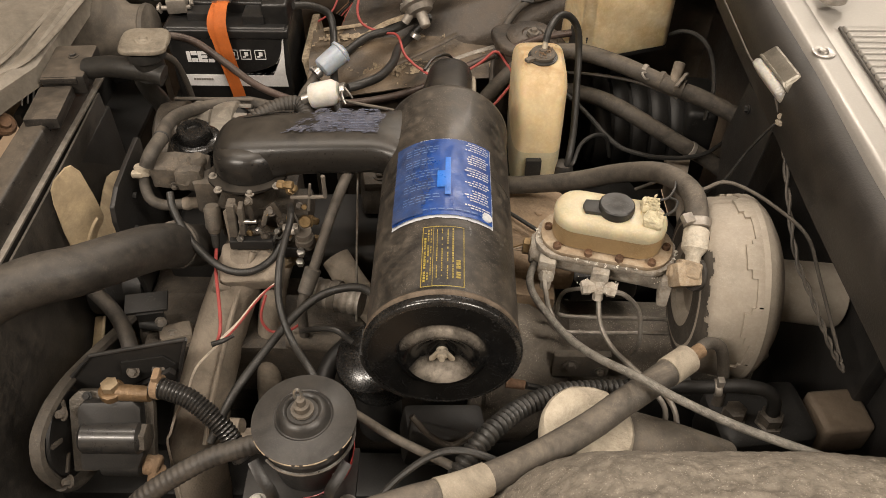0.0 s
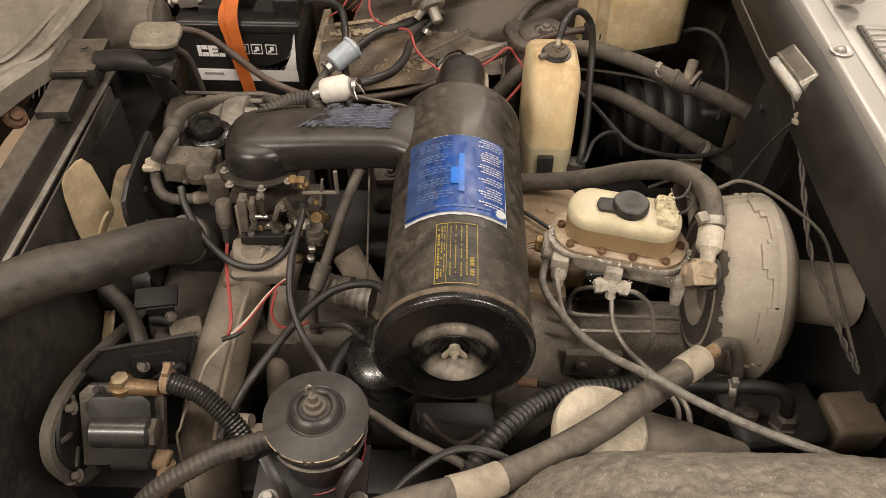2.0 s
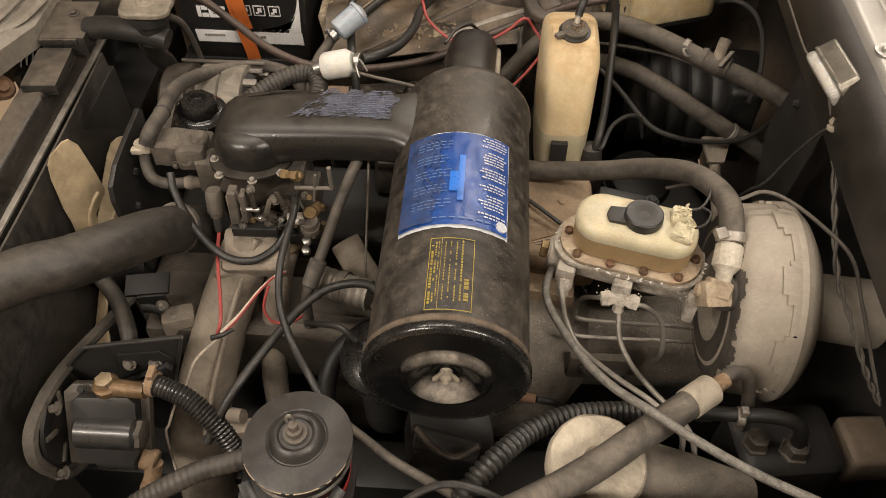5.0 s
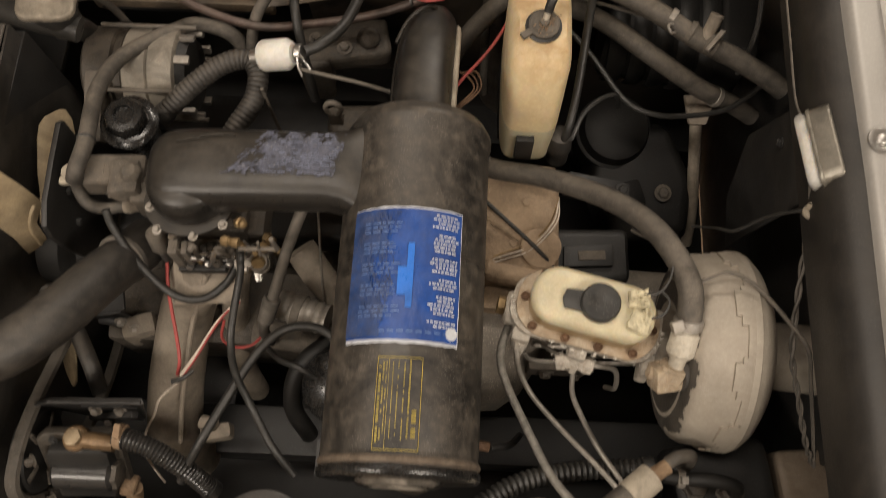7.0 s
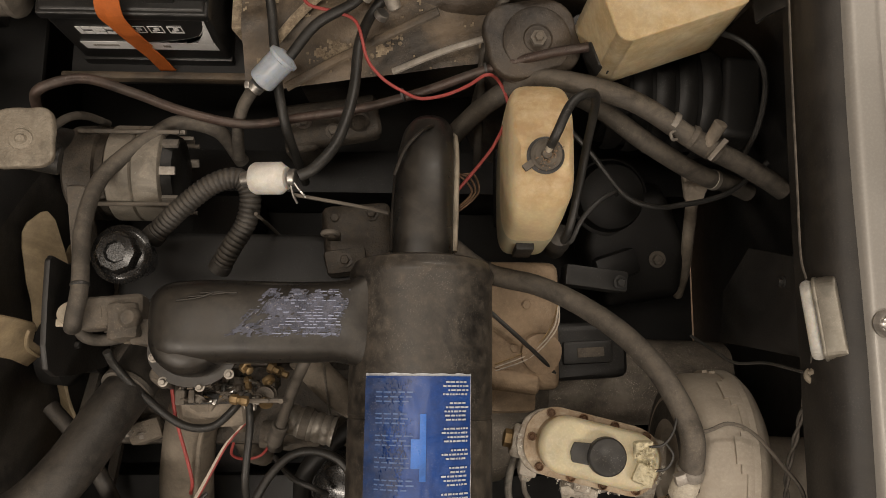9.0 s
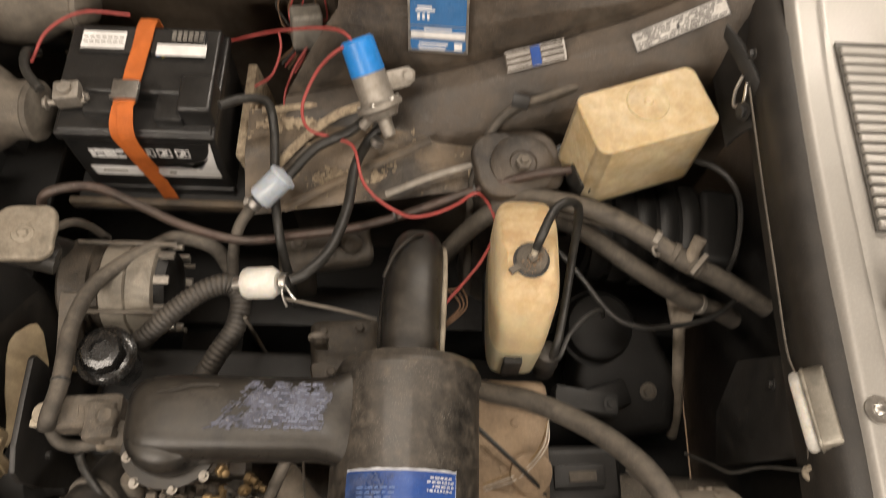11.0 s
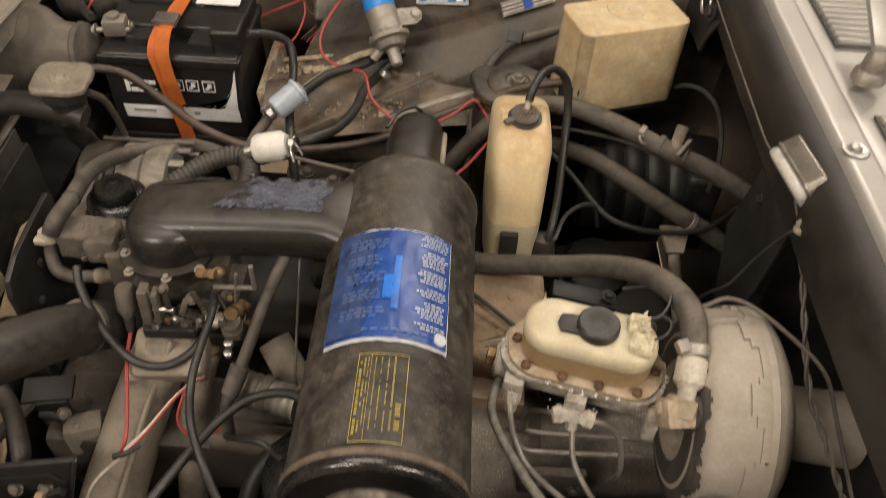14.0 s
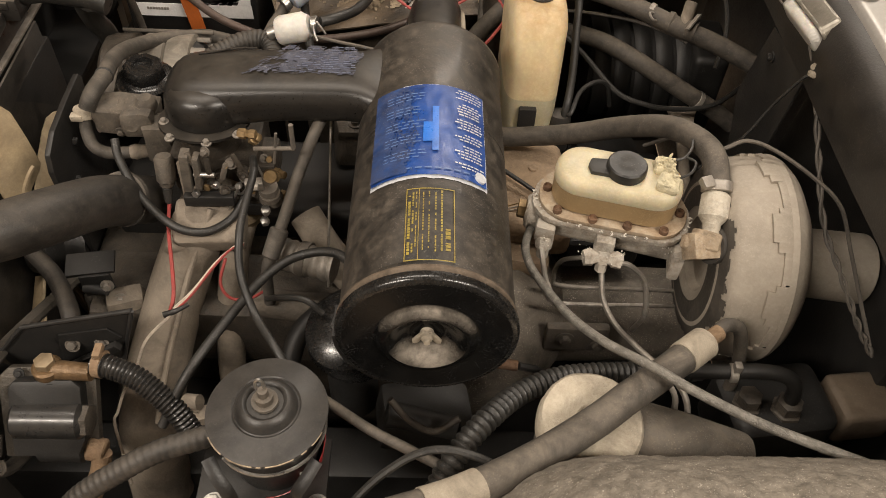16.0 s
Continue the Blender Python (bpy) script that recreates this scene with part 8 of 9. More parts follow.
part("dark_wire", tube(B(), [(0.394, 0.745, 0.914), (0.388, 0.748, 0.905), (0.375, 0.756, 0.864), (0.360, 0.757, 0.820), (0.350, 0.770, 0.790), (0.34, 0.79, 0.74)], 0.0017, 6), M_HOSE_BLACK, kn)
part("lamp_lead", tube(B(), [(0.392, 0.770, 0.930), (0.394, 0.757, 0.922), (0.397, 0.745, 0.916)], 0.0014, 6), M_HOSE, kn)
run("servo_wire", [(0.255, 0.760, 0.80), (0.278, 0.725, 0.845), (0.302, 0.688, 0.862), (0.331, 0.695, 0.868), (0.357, 0.685, 0.866), (0.387, 0.653, 0.862), (0.411, 0.626, 0.850), (0.424, 0.597, 0.820), (0.438, 0.565, 0.785), (0.448, 0.53, 0.757)], 0.0021, M_HOSE, "thin grey wire draped over the brake servo", "wire", 6)

# ---- heater tap, heater box and clutter by the bulkhead ----
tap = thing("heater_tap", (0.34, 1.01, 0.77), "brass heater tap with a lever in the upper hose", "heater tap")
part("valve", lathe(B(), (0.332, 1.022, 0.788), (0.88, -0.46, -0.1), [(0, 0.0135), (0.006, 0.0145), (0.010, 0.0115), (0.024, 0.0115), (0.028, 0.0145), (0.040, 0.0140)], 18), M_IRON, tap)
sm = B()
rod(sm, (0.352, 1.010, 0.790), (0.361, 1.030, 0.812), 0.0075, 0.0085, 12, 0.001)
part("stem", sm, M_EXH, tap)
lv = B()
prism(lv, [(-0.003, -0.014), (0.003, -0.014), (0.0035, 0.016), (-0.0035, 0.016)], pose(0.360, 1.000, 0.800, 20, -30, -50), 0.003, 0.001)
part("lever", lv, M_ALU, tap)
lv = B()
tube(lv, [(0.318, 1.018, 0.79), (0.310, 1.014, 0.795), (0.306, 1.020, 0.80), (0.312, 1.024, 0.798)], 0.0018, 6)
part("wire_loop", lv, M_ALU, tap)
hb = thing("heater_box", (0.38, 1.13, 0.60), "black ribbed heater blower housing behind the hoses", "heater box")
hbm = B()
lathe(hbm, (0.262, 1.135, 0.632), (1, -0.10, 0.0), [(0, 0.02), (0, 0.066), (0.006, 0.072), (0.140, 0.072), (0.150, 0.066), (0.150, 0.0)], 40)
box(hbm, (0.43, 1.10, 0.64), (0.05, 0.11, 0.14), (0, 0, -6), 0.010, 3)
part("housing", hbm, M_DARK, hb)
for k in range(5):
    x = 0.276 + 0.030 * k
    rbm = B()
    line = [(x - 0.003 * math.sin(t), 1.1335 - 0.003 * k + 0.077 * math.cos(t), 0.632 + 0.077 * math.sin(t)) for t in [radians(60 + 14 * i) for i in range(12)]]
    tube(rbm, line, 0.0125, 8, 3, flat=0.30)
    part("rib", rbm, M_DARK, hb)
run("control_wire", [(0.18, 1.09, 0.755), (0.24, 1.07, 0.765), (0.30, 1.045, 0.77), (0.345, 1.012, 0.772), (0.36, 1.0, 0.77)], 0.0022, M_HOSE, "thin control wire along the heater hose", "wire", 6)
run("control_wire", [(0.355, 1.165, 0.765), (0.385, 1.140, 0.80), (0.41, 1.115, 0.805), (0.425, 1.085, 0.79), (0.425, 1.04, 0.76), (0.41, 1.0, 0.73)], 0.0035, M_HOSE_BLACK, "black cable looping by the heater box", "wire", 8)
run("dark_cable", [(0.165, 1.07, 0.74), (0.195, 1.04, 0.752), (0.225, 1.013, 0.740), (0.273, 0.968, 0.710), (0.313, 0.955, 0.700), (0.352, 0.960, 0.690), (0.392, 0.969, 0.685), (0.424, 0.983, 0.685), (0.467, 1.018, 0.690)], 0.0036, M_HOSE_BLACK, "black cable sagging behind the brake servo", "cable", 8)
rodt = thing("pedal_rod", (0.40, 0.96, 0.50), "dusty steel rod with a broad flat head", "rod")
part("rod", tube(B(), [(0.389, 0.985, 0.625), (0.398, 0.95, 0.58), (0.412, 0.90, 0.51), (0.42, 0.87, 0.45)], 0.0085, 12), M_EXH, rodt)
part("head", prism(B(), [(-0.022, 0.02), (0.022, 0.02), (0.012, -0.02), (-0.012, -0.02)], pose(0.388, 1.000, 0.635, 30, 0, 0), 0.012, 0.004), M_EXH, rodt)
gl = thing("gear_selector", (0.24, 0.80, 0.60), "dirty selector housing on the gearbox", "gearbox part")
gb = B()
box(gb, (0.235, 0.775, 0.635), (0.10, 0.075, 0.05), (0, 0, 4), 0.012, 3)
box(gb, (0.232, 0.772, 0.663), (0.062, 0.030, 0.010), (0, 0, 4), 0.004)
part("housing", roughen(gb, 0.004, 30), M_DARK, gl)
gs = B()
box(gs, (0.235, 0.772, 0.668), (0.034, 0.012, 0.004), (0, 0, 4), 0.001)
part("name_plate", gs, M_IRON, gl)
wr = thing("solenoid_block", (0.25, 0.87, 0.62), "small dark junction block behind the gearbox", "junction block")
wb = B()
box(wb, (0.245, 0.868, 0.65), (0.085, 0.028, 0.028), (0, 8, -6), 0.005)
bolt(wb, (0.275, 0.862, 0.668), (0.2, -0.2, 1), 0.006, 0.006)
part("block", wb, M_DARK, wr)
for k in range(3):
    run("thin_wire", [(0.190, 0.835, 0.700), (0.178 + 0.004 * k, 0.80, 0.705), (0.155, 0.775 - 0.005 * k, 0.700), (0.11, 0.755 - 0.004 * k, 0.70)], 0.0010, M_PINK if k else M_BRASS, "hair-thin brown wire over the casting", "wire", 5)
run("dark_cable", [(0.075, 0.845, 0.705), (0.12, 0.805, 0.705), (0.165, 0.765, 0.70), (0.185, 0.745, 0.69)], 0.0028, M_HOSE_BLACK, "thin dark cable over the rear casting", "cable", 8)

# ---- steering box, damper disc, fluid pot, steering pump ----
dp = thing("damper_top", (0.178, 0.455, 0.70), "dusty cream round damper cover with a centre screw", "damper")
DN = Vector((0.02, -0.12, 1)).normalized()
part("cover", roughen(lathe(B(), (0.1765, 0.455, 0.758), DN, [(0, 0.046), (0.006, 0.0465), (0.018, 0.0455), (0.021, 0.043), (0.0215, 0.014), (0.019, 0.012), (0.019, 0)], 48), 0.0007, 90), M_DISC, dp)
part("screw", bolt(B(), Vector((0.1765, 0.455, 0.776)), DN, 0.006, 0.004), M_DISC, dp)
ca = B()
lathe(ca, (0.196, 0.459, 0.742), (0.85, 0.0, -0.25), [(0, 0.026), (0.03, 0.036), (0.08, 0.031), (0.14, 0.024)], 28)
rod(ca, (0.1765, 0.458, 0.64), (0.1765, 0.456, 0.758), 0.040, 0.043, 28)
part("body", roughen(ca, 0.0015, 60), M_IRON, dp)
stb = thing("steering_box", (0.38, 0.50, 0.62), "dark greasy steering box below the pipes", "steering box")
part("body", roughen(box(B(), (0.375, 0.510, 0.655), (0.11, 0.08, 0.08), (0, 0, 8), 0.016, 3), 0.0015, 50), M_DARK, stb)
part("brown_box", roughen(box(B(), (0.470, 0.518, 0.662), (0.060, 0.056, 0.050), (0, 0, 6), 0.008, 3), 0.0015, 40), M_LINING, stb)

pot = thing("fluid_pot", (-0.102, 0.444, 0.71), "round black fluid pot with a dished lid and loop stud", "fluid reservoir")
PC = Vector((-0.102, 0.4435, 0.0))
part("lid", lathe(B(), PC + Vector((0, 0, 0.796)), (0, 0, 1), [(0, 0.0450), (0.0005, 0.0494), (0.0018, 0.0500), (0.0030, 0.0497), (0.0042, 0.0470), (0.0090, 0.0285), (0.0080, 0.0268), (0.0085, 0.0258), (0.0135, 0.0235), (0.0170, 0.0205), (0.0180, 0.0180), (0.0172, 0.0160), (0.0152, 0.0148), (0.0152, 0)], 72), M_POT, pot)
part("can", lathe(B(), PC + Vector((0, 0, 0.716)), (0, 0, 1), [(0, 0.030), (0.004, 0.036), (0.05, 0.0425), (0.080, 0.0445), (0.0805, 0.0455)], 48), M_BATT, pot)
red = sheet(B(), lambda u, v: tuple(PC + Vector(((0.0405 + 0.004 * v) * math.cos(radians(-95 + 120 * u)), (0.0405 + 0.004 * v) * math.sin(radians(-95 + 120 * u)), 0.722 + 0.036 * v * (0.12 + 0.88 * u)))), 24, 4, 0.0006)
part("red_band", red, M_REDPAINT, pot, "red lower flash")
wear = B()
for a0, a1 in ((-150, -128), (-122, -96), (-92, -88), (-84, -58), (-50, -44), (-38, -22)):
    tube(wear, [tuple(PC + Vector((0.0500 * math.cos(radians(a0 + (a1 - a0) * i / 6)), 0.0500 * math.sin(radians(a0 + (a1 - a0) * i / 6)), 0.7980))) for i in range(7)], 0.0007, 5, 2)
part("worn_rim", wear, M_CHALK, pot, "rim where the black paint has chipped")
sn = B()
lathe(sn, PC + Vector((0, 0, 0.812)), (0, 0, 1), [(0, 0.011), (0.003, 0.011), (0.0035, 0.0075), (0.010, 0.0075), (0.011, 0.0045), (0.018, 0.0042), (0.018, 0)], 14)
part("stud", sn, M_IRON, pot)
lp = B()
tube(lp, [tuple(PC + Vector((-0.002 + 0.0035 * math.sin(t), 0.002, 0.834 + 0.0085 * math.cos(t)))) for t in [i * 0.5 for i in range(14)]], 0.0014, 6, 3)
part("loop", lp, M_STEEL, pot)
cb_ = B()
tube(cb_, [tuple(PC + Vector((0.046 * math.cos(t), 0.046 * math.sin(t), 0.775))) for t in [-2.4 + i * 0.25 for i in range(20)]], 0.0016, 6, 2)
tube(cb_, [tuple(PC + Vector((0.045 * math.cos(t) * 1.0, 0.045 * math.sin(t), 0.757 - 0.01 * k))) for k, t in enumerate((-0.9, -0.8, -0.7))], 0.0016, 6, 3)
part("retaining_band", cb_, M_STEEL, pot)
pb = thing("pot_bracket", (-0.10, 0.42, 0.66), "black angled bracket with bright bolts under the pot", "bracket")
pbm = B()
box(pbm, (-0.108, 0.420, 0.722), (0.110, 0.075, 0.006), bev=0.001)
box(pbm, (-0.108, 0.383, 0.715), (0.110, 0.004, 0.020), bev=0.001)
box(pbm, (-0.125, 0.445, 0.66), (0.02, 0.04, 0.12), bev=0.003)
part("plate", pbm, M_BULK, pb)
for sx, nm in ((-1, "strap_arm"), (1, "strap_arm")):
    cx = -0.102
    part(nm, tube(B(), [(cx + sx * 0.044, 0.412, 0.776), (cx + sx * 0.036, 0.400, 0.768), (cx + sx * 0.028, 0.392, 0.757), (cx + sx * 0.026, 0.390, 0.742), (cx + sx * 0.028, 0.389, 0.729), (cx + sx * 0.052, 0.388, 0.7265)], 0.0058, 8, 6, flat=0.22), M_BULK, pb)
for px in (-0.147, -0.060):
    part("bolt", bolt(B(), (px, 0.395, 0.726), (0, 0, 1), 0.0065, 0.007), M_STEEL, pb)

settle(pot, (-0.0095, -0.0205, 0.001))
settle(pb, (-0.0115, -0.0215, 0.001))
settle(dp, (-0.0165, -0.023, 0.003))

ps = thing("steering_pump", (-0.345, 0.50, 0.56), "greasy alloy power steering pump with brass banjo union", "steering pump")
plate_m = pose(-0.347, 0.512, 0.655, 52, 0, 3)
pbm = B()
prism(pbm, [(-0.058, -0.058), (0.026, -0.058), (0.036, -0.048), (0.038, 0.028), (0.030, 0.038), (-0.046, 0.038), (-0.058, 0.028)], plate_m, 0.012, 0.003)
part("end_plate", roughen(pbm, 0.0008, 60), M_PUMPALLOY, ps, "dull alloy square end plate")
pbm = B()
prism(pbm, [(-0.042, -0.050), (0.022, -0.050), (0.029, -0.034), (0.029, 0.022), (0.020, 0.030), (-0.036, 0.030), (-0.042, 0.022)], plate_m @ Matrix.Translation((0, 0, 0.012)), 0.018, 0.005)
rod(pbm, (-0.347, 0.508, 0.665), (-0.348, 0.520, 0.690), 0.0175, 0.016, 22, 0.003)
part("body", roughen(pbm, 0.0008, 60), M_DARK, ps)
part("valve_barrel", rod(B(), (-0.386, 0.484, 0.660), (-0.316, 0.484, 0.661), 0.0188, 0.0188, 30, 0.004), M_SLEEVE, ps, "smooth black valve barrel")
part("barrel_plug", lathe(B(), (-0.317, 0.484, 0.661), (1, 0, 0), [(0, 0.0165), (0.006, 0.0165), (0.007, 0.015)], 6), M_GREASE, ps)
part("lower_barrel", rod(B(), (-0.370, 0.474, 0.622), (-0.322, 0.474, 0.622), 0.0150, 0.0150, 24, 0.003), M_DARK, ps)
bj = B()
lathe(bj, (-0.352, 0.519, 0.686), (0, 0.05, 1), [(0, 0.0130), (0.003, 0.0142), (0.016, 0.0144), (0.018, 0.012)], 20)
rod(bj, (-0.345, 0.519, 0.697), (-0.308, 0.516, 0.699), 0.0100, 0.009, 16)
part("banjo", bj, material("oily_amber_brass", (0.19, 0.115, 0.052), 0.3, 0.45, 0.7, (0.075, 0.052, 0.03), patch=50, bump=0.3), ps, "oily amber brass banjo")
part("banjo_bolt", lathe(B(), (-0.352, 0.520, 0.704), (0, 0.05, 1), [(0, 0.0098), (0.008, 0.0098), (0.009, 0.008)], 6), material("pale_brass_hex", (0.27, 0.205, 0.125), 0.45, 0.45, 0.4, (0.16, 0.11, 0.06), patch=60, bump=0.2), ps)
un = B()
rod(un, (-0.322, 0.474, 0.622), (-0.304, 0.472, 0.618), 0.0130, 0.0120, 14, 0.002)
tube(un, [(-0.308, 0.470, 0.618), (-0.312, 0.460, 0.600), (-0.322, 0.452, 0.575), (-0.335, 0.445, 0.54)], 0.0100, 14)
part("lower_union", roughen(un, 0.001, 80), M_RUSTTAN, ps, "rusty elbow union")
for c in ((-0.400, 0.494, 0.690), (-0.405, 0.455, 0.612)):
    part("pump_bolt", bolt(B(), c, (-0.6, -0.5, 0.6), 0.005, 0.008), M_GREASE, ps)
part("plate_screw", bolt(B(), (-0.381, 0.517, 0.692), (0, -0.79, 0.61), 0.0035, 0.003), M_DARK, ps)
pl = B()
lathe(pl, (-0.436, 0.508, 0.630), (1, 0, 0), [(0, 0.02), (0, 0.048), (0.003, 0.050), (0.009, 0.042), (0.015, 0.050), (0.018, 0.048), (0.018, 0.026), (0.024, 0.018)], 40)
part("pulley", pl, M_DARK, ps)
for k in range(5):
    a = k * math.pi * 0.4
    part("pulley_spoke", box(B(), (-0.417, 0.508 + 0.034 * math.cos(a), 0.630 + 0.034 * math.sin(a)), (0.004, 0.024, 0.006), (math.degrees(a), 0, 0), 0.002), M_IRON, ps)
belt = B()
loopb = [(-0.424, 0.458, 0.600), (-0.424, 0.452, 0.630), (-0.424, 0.452, 0.655), (-0.424, 0.464, 0.676), (-0.424, 0.484, 0.683), (-0.424, 0.52, 0.679), (-0.424, 0.561, 0.664), (-0.424, 0.615, 0.636), (-0.424, 0.716, 0.579), (-0.424, 0.77, 0.548),
         (-0.424, 0.785, 0.50), (-0.424, 0.74, 0.45), (-0.424, 0.62, 0.47), (-0.424, 0.52, 0.53), (-0.424, 0.475, 0.565), (-0.424, 0.460, 0.592)]
tube(belt, loopb, 0.0086, 8, 5, flat=0.8)
solo("drive_belt", belt, M_BELT, "worn grey rubber drive belt", "belt")
run_ribbed([(-0.305, 0.524, 0.702), (-0.290, 0.520, 0.702), (-0.265, 0.512, 0.698), (-0.243, 0.500, 0.688), (-0.222, 0.486, 0.672), (-0.205, 0.47, 0.645)], 0.0118, M_SLEEVE, "black ribbed sleeve on the steering pump hose", 230, 0.13, 0.012, M_SLEEVE)
run_ribbed([(-0.142, 0.440, 0.745), (-0.168, 0.428, 0.744), (-0.209, 0.415, 0.740), (-0.242, 0.402, 0.728), (-0.28, 0.388, 0.705), (-0.31, 0.375, 0.67)], 0.0105, M_RUBBER, "dark spiral hose from the fluid pot", 150, 0.08, 0.012, M_RUBBER)
hc = B()
lathe(hc, (-0.306, 0.5245, 0.702), (1, -0.15, 0), [(0, 0.0125), (0.001, 0.0140), (0.009, 0.0140), (0.010, 0.0125)], 22)
box(hc, (-0.300, 0.528, 0.718), (0.008, 0.016, 0.008), bev=0.002)
solo("hose_clamp", hc, M_RUSTTAN, "worm drive clamp on the steering hose", "hose clamp")
br2 = thing("pump_bracket", (-0.33, 0.56, 0.53), "black folded steel bracket with a bolted slot", "bracket")
YP = Matrix(((1, 0, 0, 0), (0, 0, 1, 0.558), (0, 1, 0, 0), (0, 0, 0, 1)))
bm_ = B()
prism(bm_, [(-0.425, 0.662), (-0.385, 0.712), (-0.268, 0.745), (-0.320, 0.590), (-0.345, 0.520), (-0.40, 0.53)], YP, 0.004, 0.001)
part("plate", bm_, M_BULK, br2)
lip = B()
tube(lip, [(-0.425, 0.557, 0.664), (-0.385, 0.557, 0.713)], 0.0022, 8, 2)
tube(lip, [(-0.385, 0.557, 0.713), (-0.268, 0.557, 0.746)], 0.0022, 8, 2)
tube(lip, [(-0.268, 0.557, 0.746), (-0.320, 0.557, 0.590)], 0.0022, 8, 2)
part("folded_edge", lip, M_BULK, br2)
sl = B()
prism(sl, [(-0.362, 0.652), (-0.352, 0.704), (-0.300, 0.716), (-0.288, 0.702)], Matrix(((1, 0, 0, 0), (0, 0, 1, 0.5545), (0, 1, 0, 0), (0, 0, 0, 1))), 0.003, 0.001)
part("slot_casting", roughen(sl, 0.001, 60), M_DARK, br2)
part("slot_bar", box(B(), (-0.326, 0.549, 0.672), (0.086, 0.008, 0.010), (0, -36, 0), 0.002), M_BULK, br2)
for c in ((-0.310, 0.553, 0.693), (-0.338, 0.545, 0.651), (-0.340, 0.553, 0.690)):
    part("slot_bolt", bolt(B(), c, (0, -0.8, 0.6), 0.0050, 0.005), M_IRON, br2)
run("valley_pipe", [(-0.44, 0.70, 0.66), (-0.40, 0.66, 0.665), (-0.37, 0.615, 0.665), (-0.36, 0.58, 0.64)], 0.010, M_RUBBER, "black hose dropping beside the belt", "hose", 14)
ab_ = thing("alloy_bracket", (-0.355, 0.69, 0.60), "small dark bracket under the radiator hose", "bracket")
abm = B()
box(abm, (-0.372, 0.690, 0.652), (0.055, 0.030, 0.006), (10, 0, 10), 0.002)
box(abm, (-0.365, 0.676, 0.632), (0.035, 0.006, 0.035), (0, 0, 10), 0.002)
rod(abm, (-0.380, 0.672, 0.630), (-0.352, 0.668, 0.630), 0.006, n=12)
part("plate", abm, M_DARK, ab_)
for c in ((-0.350, 0.668, 0.640), (-0.338, 0.664, 0.620)):
    part("bolt", bolt(B(), c, (0.2, -1, 0.3), 0.005, 0.006), M_ALU, ab_)

# ---- radiator filler neck ----
nkx = thing("filler_neck", (-0.39, 0.96, 0.80), "coolant filler neck with a square metal cap on a black hose", "radiator cap")
M_CAPTIN = material("dull_tin_cap", (0.27, 0.235, 0.185), 0.5, 0.35, 0.6, (0.17, 0.14, 0.105), patch=45, bump=0.5, second=(0.36, 0.33, 0.27))
part("neck", lathe(B(), (-0.386, 0.960, 0.825), (0, 0, 1), [(0, 0.020), (0.030, 0.022), (0.034, 0.027), (0.047, 0.027)], 28), M_HOSE_BLACK, nkx)
cpm = B()
prism(cpm, rounded(0.066, 0.066, 0.014, 5), pose(-0.385, 0.962, 0.875, -3, 2, 4), 0.008, 0.003, 3, 0.96)
lathe(cpm, (-0.385, 0.960, 0.883), (0, -0.05, 1), [(0, 0.012), (0.0015, 0.011), (0.0018, 0.006), (0.004, 0.004), (0.004, 0)], 20)
bmesh.ops.subdivide_edges(cpm, edges=[e for e in cpm.edges if e.calc_length() > 0.02], cuts=5, use_grid_fill=True)
part("cap", roughen(cpm, 0.0026, 38), M_CAPTIN, nkx, "dull dented square metal cap")
part("neck_hose", tube(B(), [(-0.366, 0.950, 0.832), (-0.388, 0.953, 0.838), (-0.420, 0.960, 0.838), (-0.45, 0.970, 0.834), (-0.485, 0.978, 0.825)], 0.0155, 20), M_HOSE_BLACK, nkx)
part("lower_hose", tube(B(), [(-0.398, 0.958, 0.836), (-0.403, 0.968, 0.812), (-0.405, 0.985, 0.780), (-0.402, 1.0, 0.75), (-0.395, 1.01, 0.68), (-0.39, 1.02, 0.56)], 0.014, 16), M_HOSE_BLACK, nkx)
part("overflow_tube", tube(B(), [(-0.372, 0.985, 0.845), (-0.366, 1.005, 0.82), (-0.364, 1.02, 0.78), (-0.362, 1.03, 0.72)], 0.0048, 10), M_HOSE, nkx)

settle(nkx, (-0.016, 0.022, -0.016))

# ---- dark clutter low in the bay ----
bowl = thing("distributor_cover", (-0.068, 0.60, 0.60), "round glossy black cover half hidden under the air cleaner", "cover")
part("cover", lathe(B(), (-0.060, 0.612, 0.615), (-0.15, -0.35, 1), [(0, 0.046), (0.04, 0.048), (0.058, 0.044), (0.066, 0.030), (0.068, 0)], 36), M_CAPBLACK, bowl)
part("stem", rod(B(), (-0.065, 0.61, 0.50), (-0.066, 0.605, 0.63), 0.03, n=20), M_DARK, bowl)
run("thick_hose", [(-0.05, 0.69, 0.62), (-0.09, 0.655, 0.63), (-0.125, 0.62, 0.62), (-0.135, 0.58, 0.58), (-0.12, 0.55, 0.52)], 0.012, M_DARK, "black rubber hose curving low beside the block", "hose", 16)
dist = thing("heat_pipe", (-0.12, 0.70, 0.62), "ribbed alloy pipe stub with a clamp under the carburettor", "pipe")
part("stub", tube(B(), [(-0.145, 0.690, 0.680), (-0.115, 0.680, 0.680), (-0.085, 0.672, 0.680)], 0.019, 20, ribs=110, depth=0.08), M_ALU, dist)
part("stub_clamp", rod(B(), (-0.125, 0.684, 0.680), (-0.115, 0.681, 0.680), 0.0205, n=22), M_IRON, dist)
part("pipe", tube(B(), [(-0.035, 0.66, 0.622), (-0.08, 0.66, 0.619), (-0.127, 0.66, 0.619), (-0.185, 0.665, 0.620)], 0.0175, 18), M_IRON, dist)
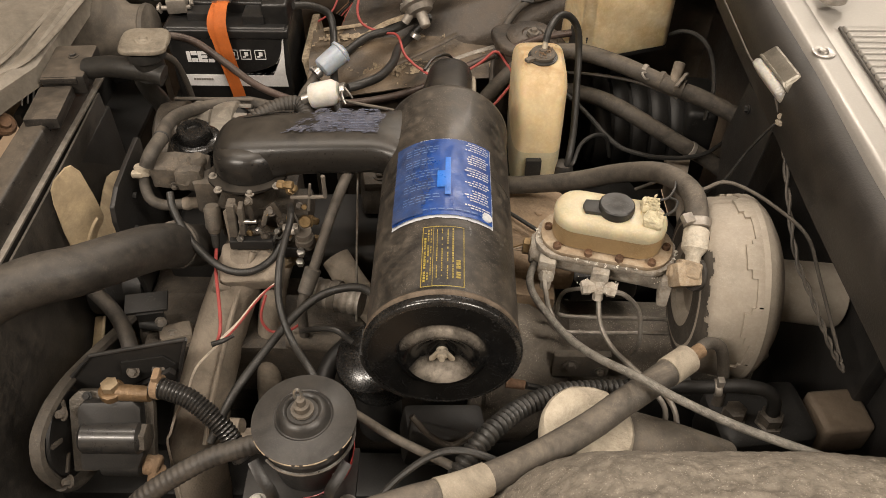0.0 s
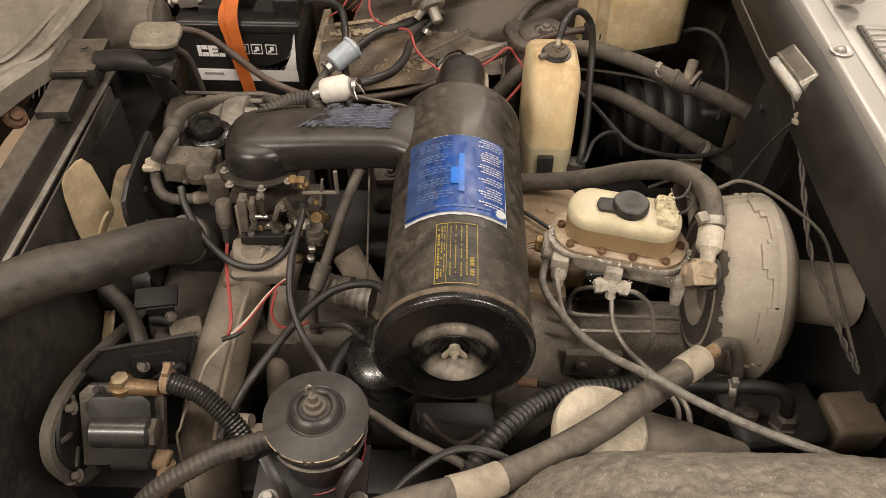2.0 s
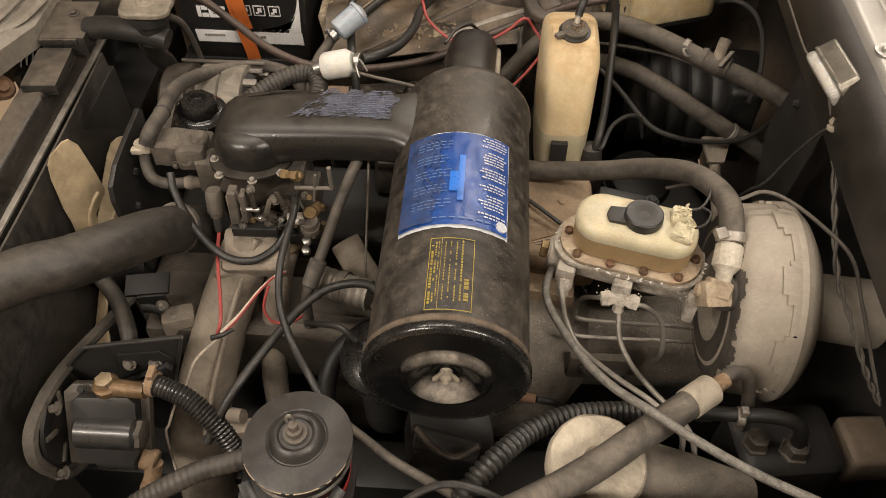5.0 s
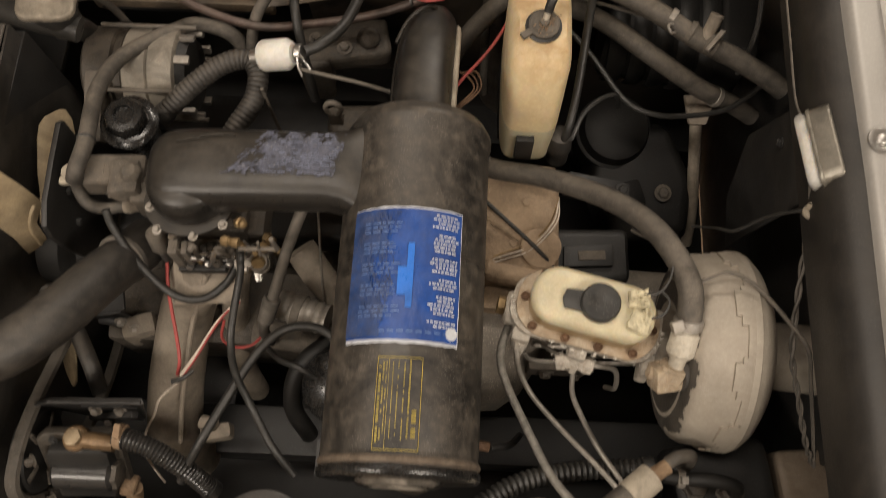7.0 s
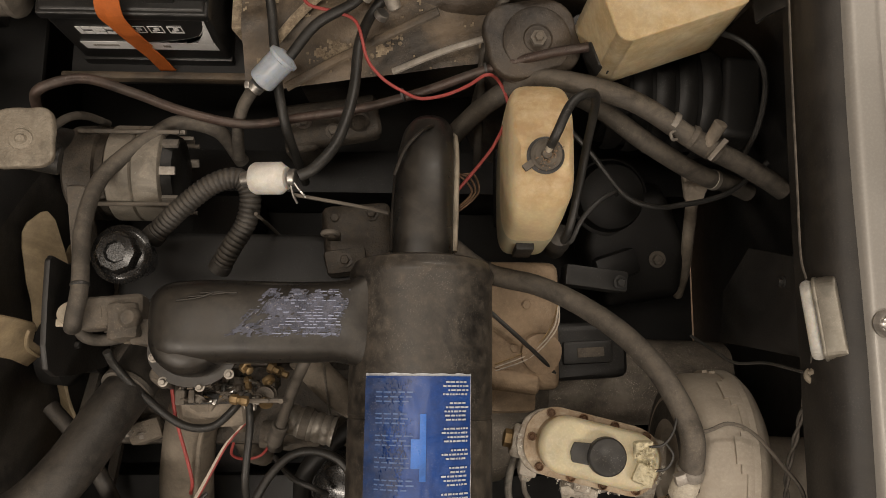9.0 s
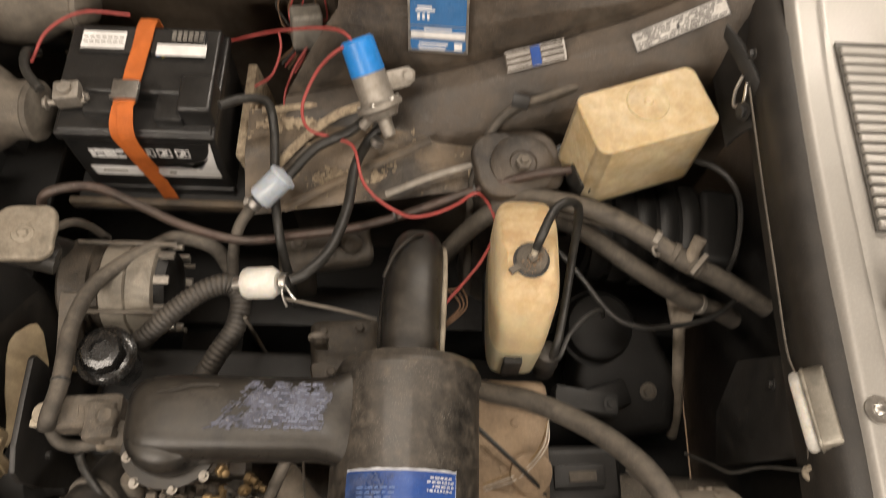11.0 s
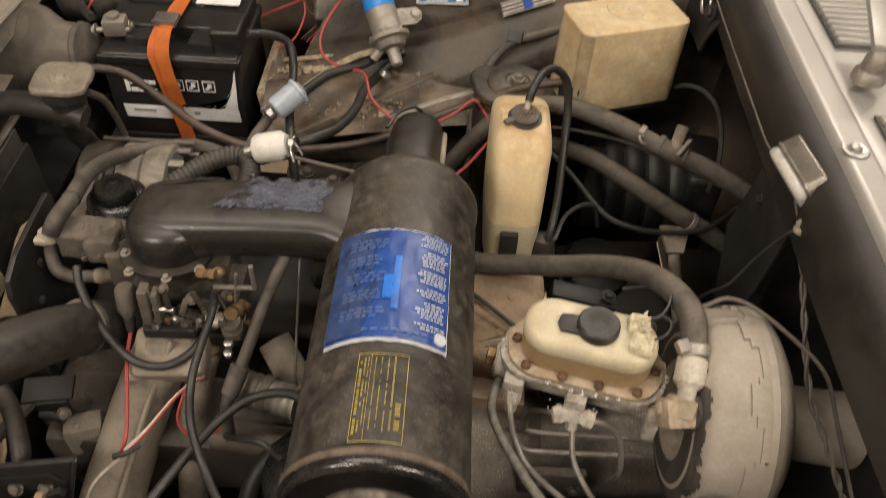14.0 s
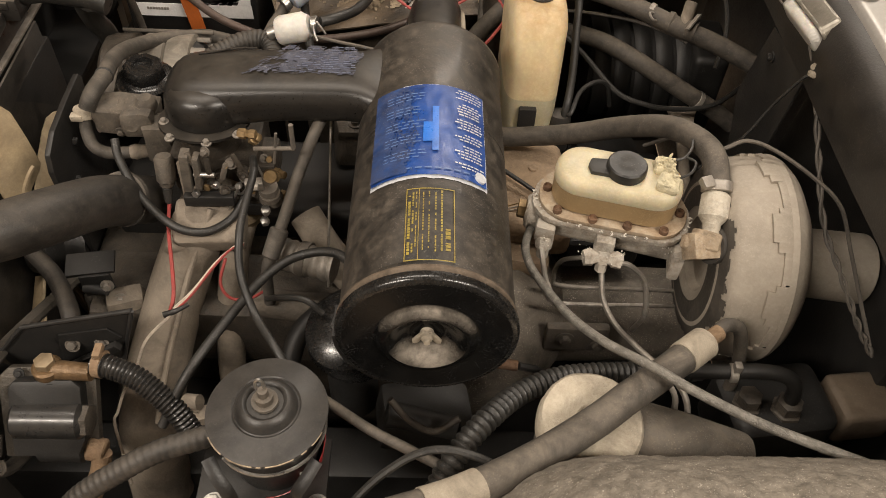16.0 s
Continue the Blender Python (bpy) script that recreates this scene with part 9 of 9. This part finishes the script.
bx = thing("rusty_link", (0.10, 0.53, 0.66), "small rusty link pin beside the bell housing", "linkage")
part("pin", rod(B(), (0.090, 0.534, 0.705), (0.112, 0.530, 0.706), 0.006, 0.0055, 12, 0.001), M_RUST, bx)
part("arm", tube(B(), [(0.112, 0.530, 0.706), (0.135, 0.535, 0.69), (0.15, 0.55, 0.65)], 0.004, 8), M_DARK, bx)
loom = thing("engine_mount", (0.02, 0.50, 0.55), "dark greasy engine mount and brackets below the air cleaner", "engine mount")
lm = B()
box(lm, (0.02, 0.53, 0.60), (0.10, 0.06, 0.05), (0, 10, 8), 0.01)
rod(lm, (-0.02, 0.51, 0.64), (0.055, 0.505, 0.62), 0.014, 0.012, 16, 0.002)
part("mount", roughen(lm, 0.002, 40), M_DARK, loom)
part("drain_tube", tube(B(), [(-0.015, 0.495, 0.695), (0.005, 0.485, 0.672), (0.03, 0.48, 0.66), (0.055, 0.49, 0.67)], 0.0036, 10), M_GREASE, loom)

run("engine_rod", [(-0.172, 0.926, 0.60), (-0.172, 0.925, 0.70), (-0.171, 0.922, 0.785)], 0.0022, M_IRON, "thin upright steel rod behind the intake duct", "rod", 8)
run("engine_wire", [(-0.128, 0.942, 0.80), (-0.10, 0.938, 0.796), (-0.06, 0.932, 0.792), (-0.02, 0.925, 0.785)], 0.0022, M_HOSE, "thin grey wire running to the snorkel", "wire", 8)
rk = thing("rocker_cover", (-0.05, 0.90, 0.60), "greasy brown rocker cover end behind the intake duct", "engine cover")
rkm = B()
box(rkm, (-0.062, 0.912, 0.672), (0.088, 0.085, 0.055), (0, 6, 8), 0.014, 3)
box(rkm, (-0.075, 0.880, 0.705), (0.05, 0.03, 0.016), (0, 6, 8), 0.005)
part("cover", roughen(rkm, 0.003, 35), M_GREASE, rk)
for c in ((-0.09, 0.935, 0.700), (-0.045, 0.942, 0.698), (-0.075, 0.88, 0.714)):
    part("cover_bolt", bolt(B(), c, (0, 0, 1), 0.006, 0.006), M_GREASE, rk)
gbx = thing("rear_bracket", (-0.10, 1.08, 0.55), "dusty brown casting bracket below the battery", "bracket")
gbm = B()
box(gbm, (-0.105, 1.078, 0.636), (0.13, 0.060, 0.035), (4, 0, 10), 0.012, 3)
box(gbm, (-0.145, 1.060, 0.60), (0.045, 0.05, 0.10), (0, 0, 10), 0.010, 3)
rod(gbm, (-0.07, 1.085, 0.645), (-0.065, 1.07, 0.672), 0.016, 0.013, 18, 0.003)
part("casting", roughen(gbm, 0.003, 30), M_GREASE, gbx)
for c in ((-0.14, 1.075, 0.656), (-0.10, 1.062, 0.656)):
    part("bolt", bolt(B(), c, (0, 0, 1), 0.007, 0.007), M_IRON, gbx)
cw = thing("clutch_slave", (0.29, 1.0, 0.50), "round dark greasy canister low behind the washer bottle", "cylinder")
part("canister", lathe(B(), (0.285, 1.015, 0.50), (0.05, -0.25, 1), [(0, 0.050), (0.07, 0.052), (0.085, 0.046), (0.092, 0.030), (0.092, 0)], 32), M_DARK, cw)
part("ring", lathe(B(), (0.288, 1.0, 0.555), (0.05, -0.25, 1), [(0, 0.052), (0.002, 0.056), (0.010, 0.056), (0.012, 0.052)], 32), M_DARK, cw)
fp2 = thing("floor_casting", (0.33, 0.95, 0.40), "black oily gearbox tunnel casting under the hoses", "gearbox part")
fpm = B()
prism(fpm, [(-0.07, -0.09), (0.05, -0.10), (0.08, -0.02), (0.06, 0.08), (-0.05, 0.10), (-0.09, 0.02)], pose(0.335, 0.945, 0.50, 18, -6, 14), 0.05, 0.014, 3, 0.85)
box(fpm, (0.30, 0.90, 0.55), (0.06, 0.04, 0.03), (10, 0, 20), 0.008)
part("casting", roughen(fpm, 0.003, 28), M_DARK, fp2)
for c in ((0.30, 0.985, 0.565), (0.36, 0.91, 0.55)):
    part("casting_bolt", bolt(B(), c, (0, -0.3, 1), 0.008, 0.007), M_IRON, fp2)
lh = thing("lifting_eye", (-0.085, 0.90, 0.76), "small steel lifting eye on the cylinder head", "lifting eye")
part("eye", tube(B(), [(-0.085 + 0.009 * math.cos(t), 0.90, 0.785 + 0.014 * math.sin(t)) for t in [i * 0.45 for i in range(15)]], 0.003, 8, 2), M_IRON, lh)
part("foot", box(B(), (-0.085, 0.902, 0.760), (0.016, 0.008, 0.03), bev=0.002), M_IRON, lh)
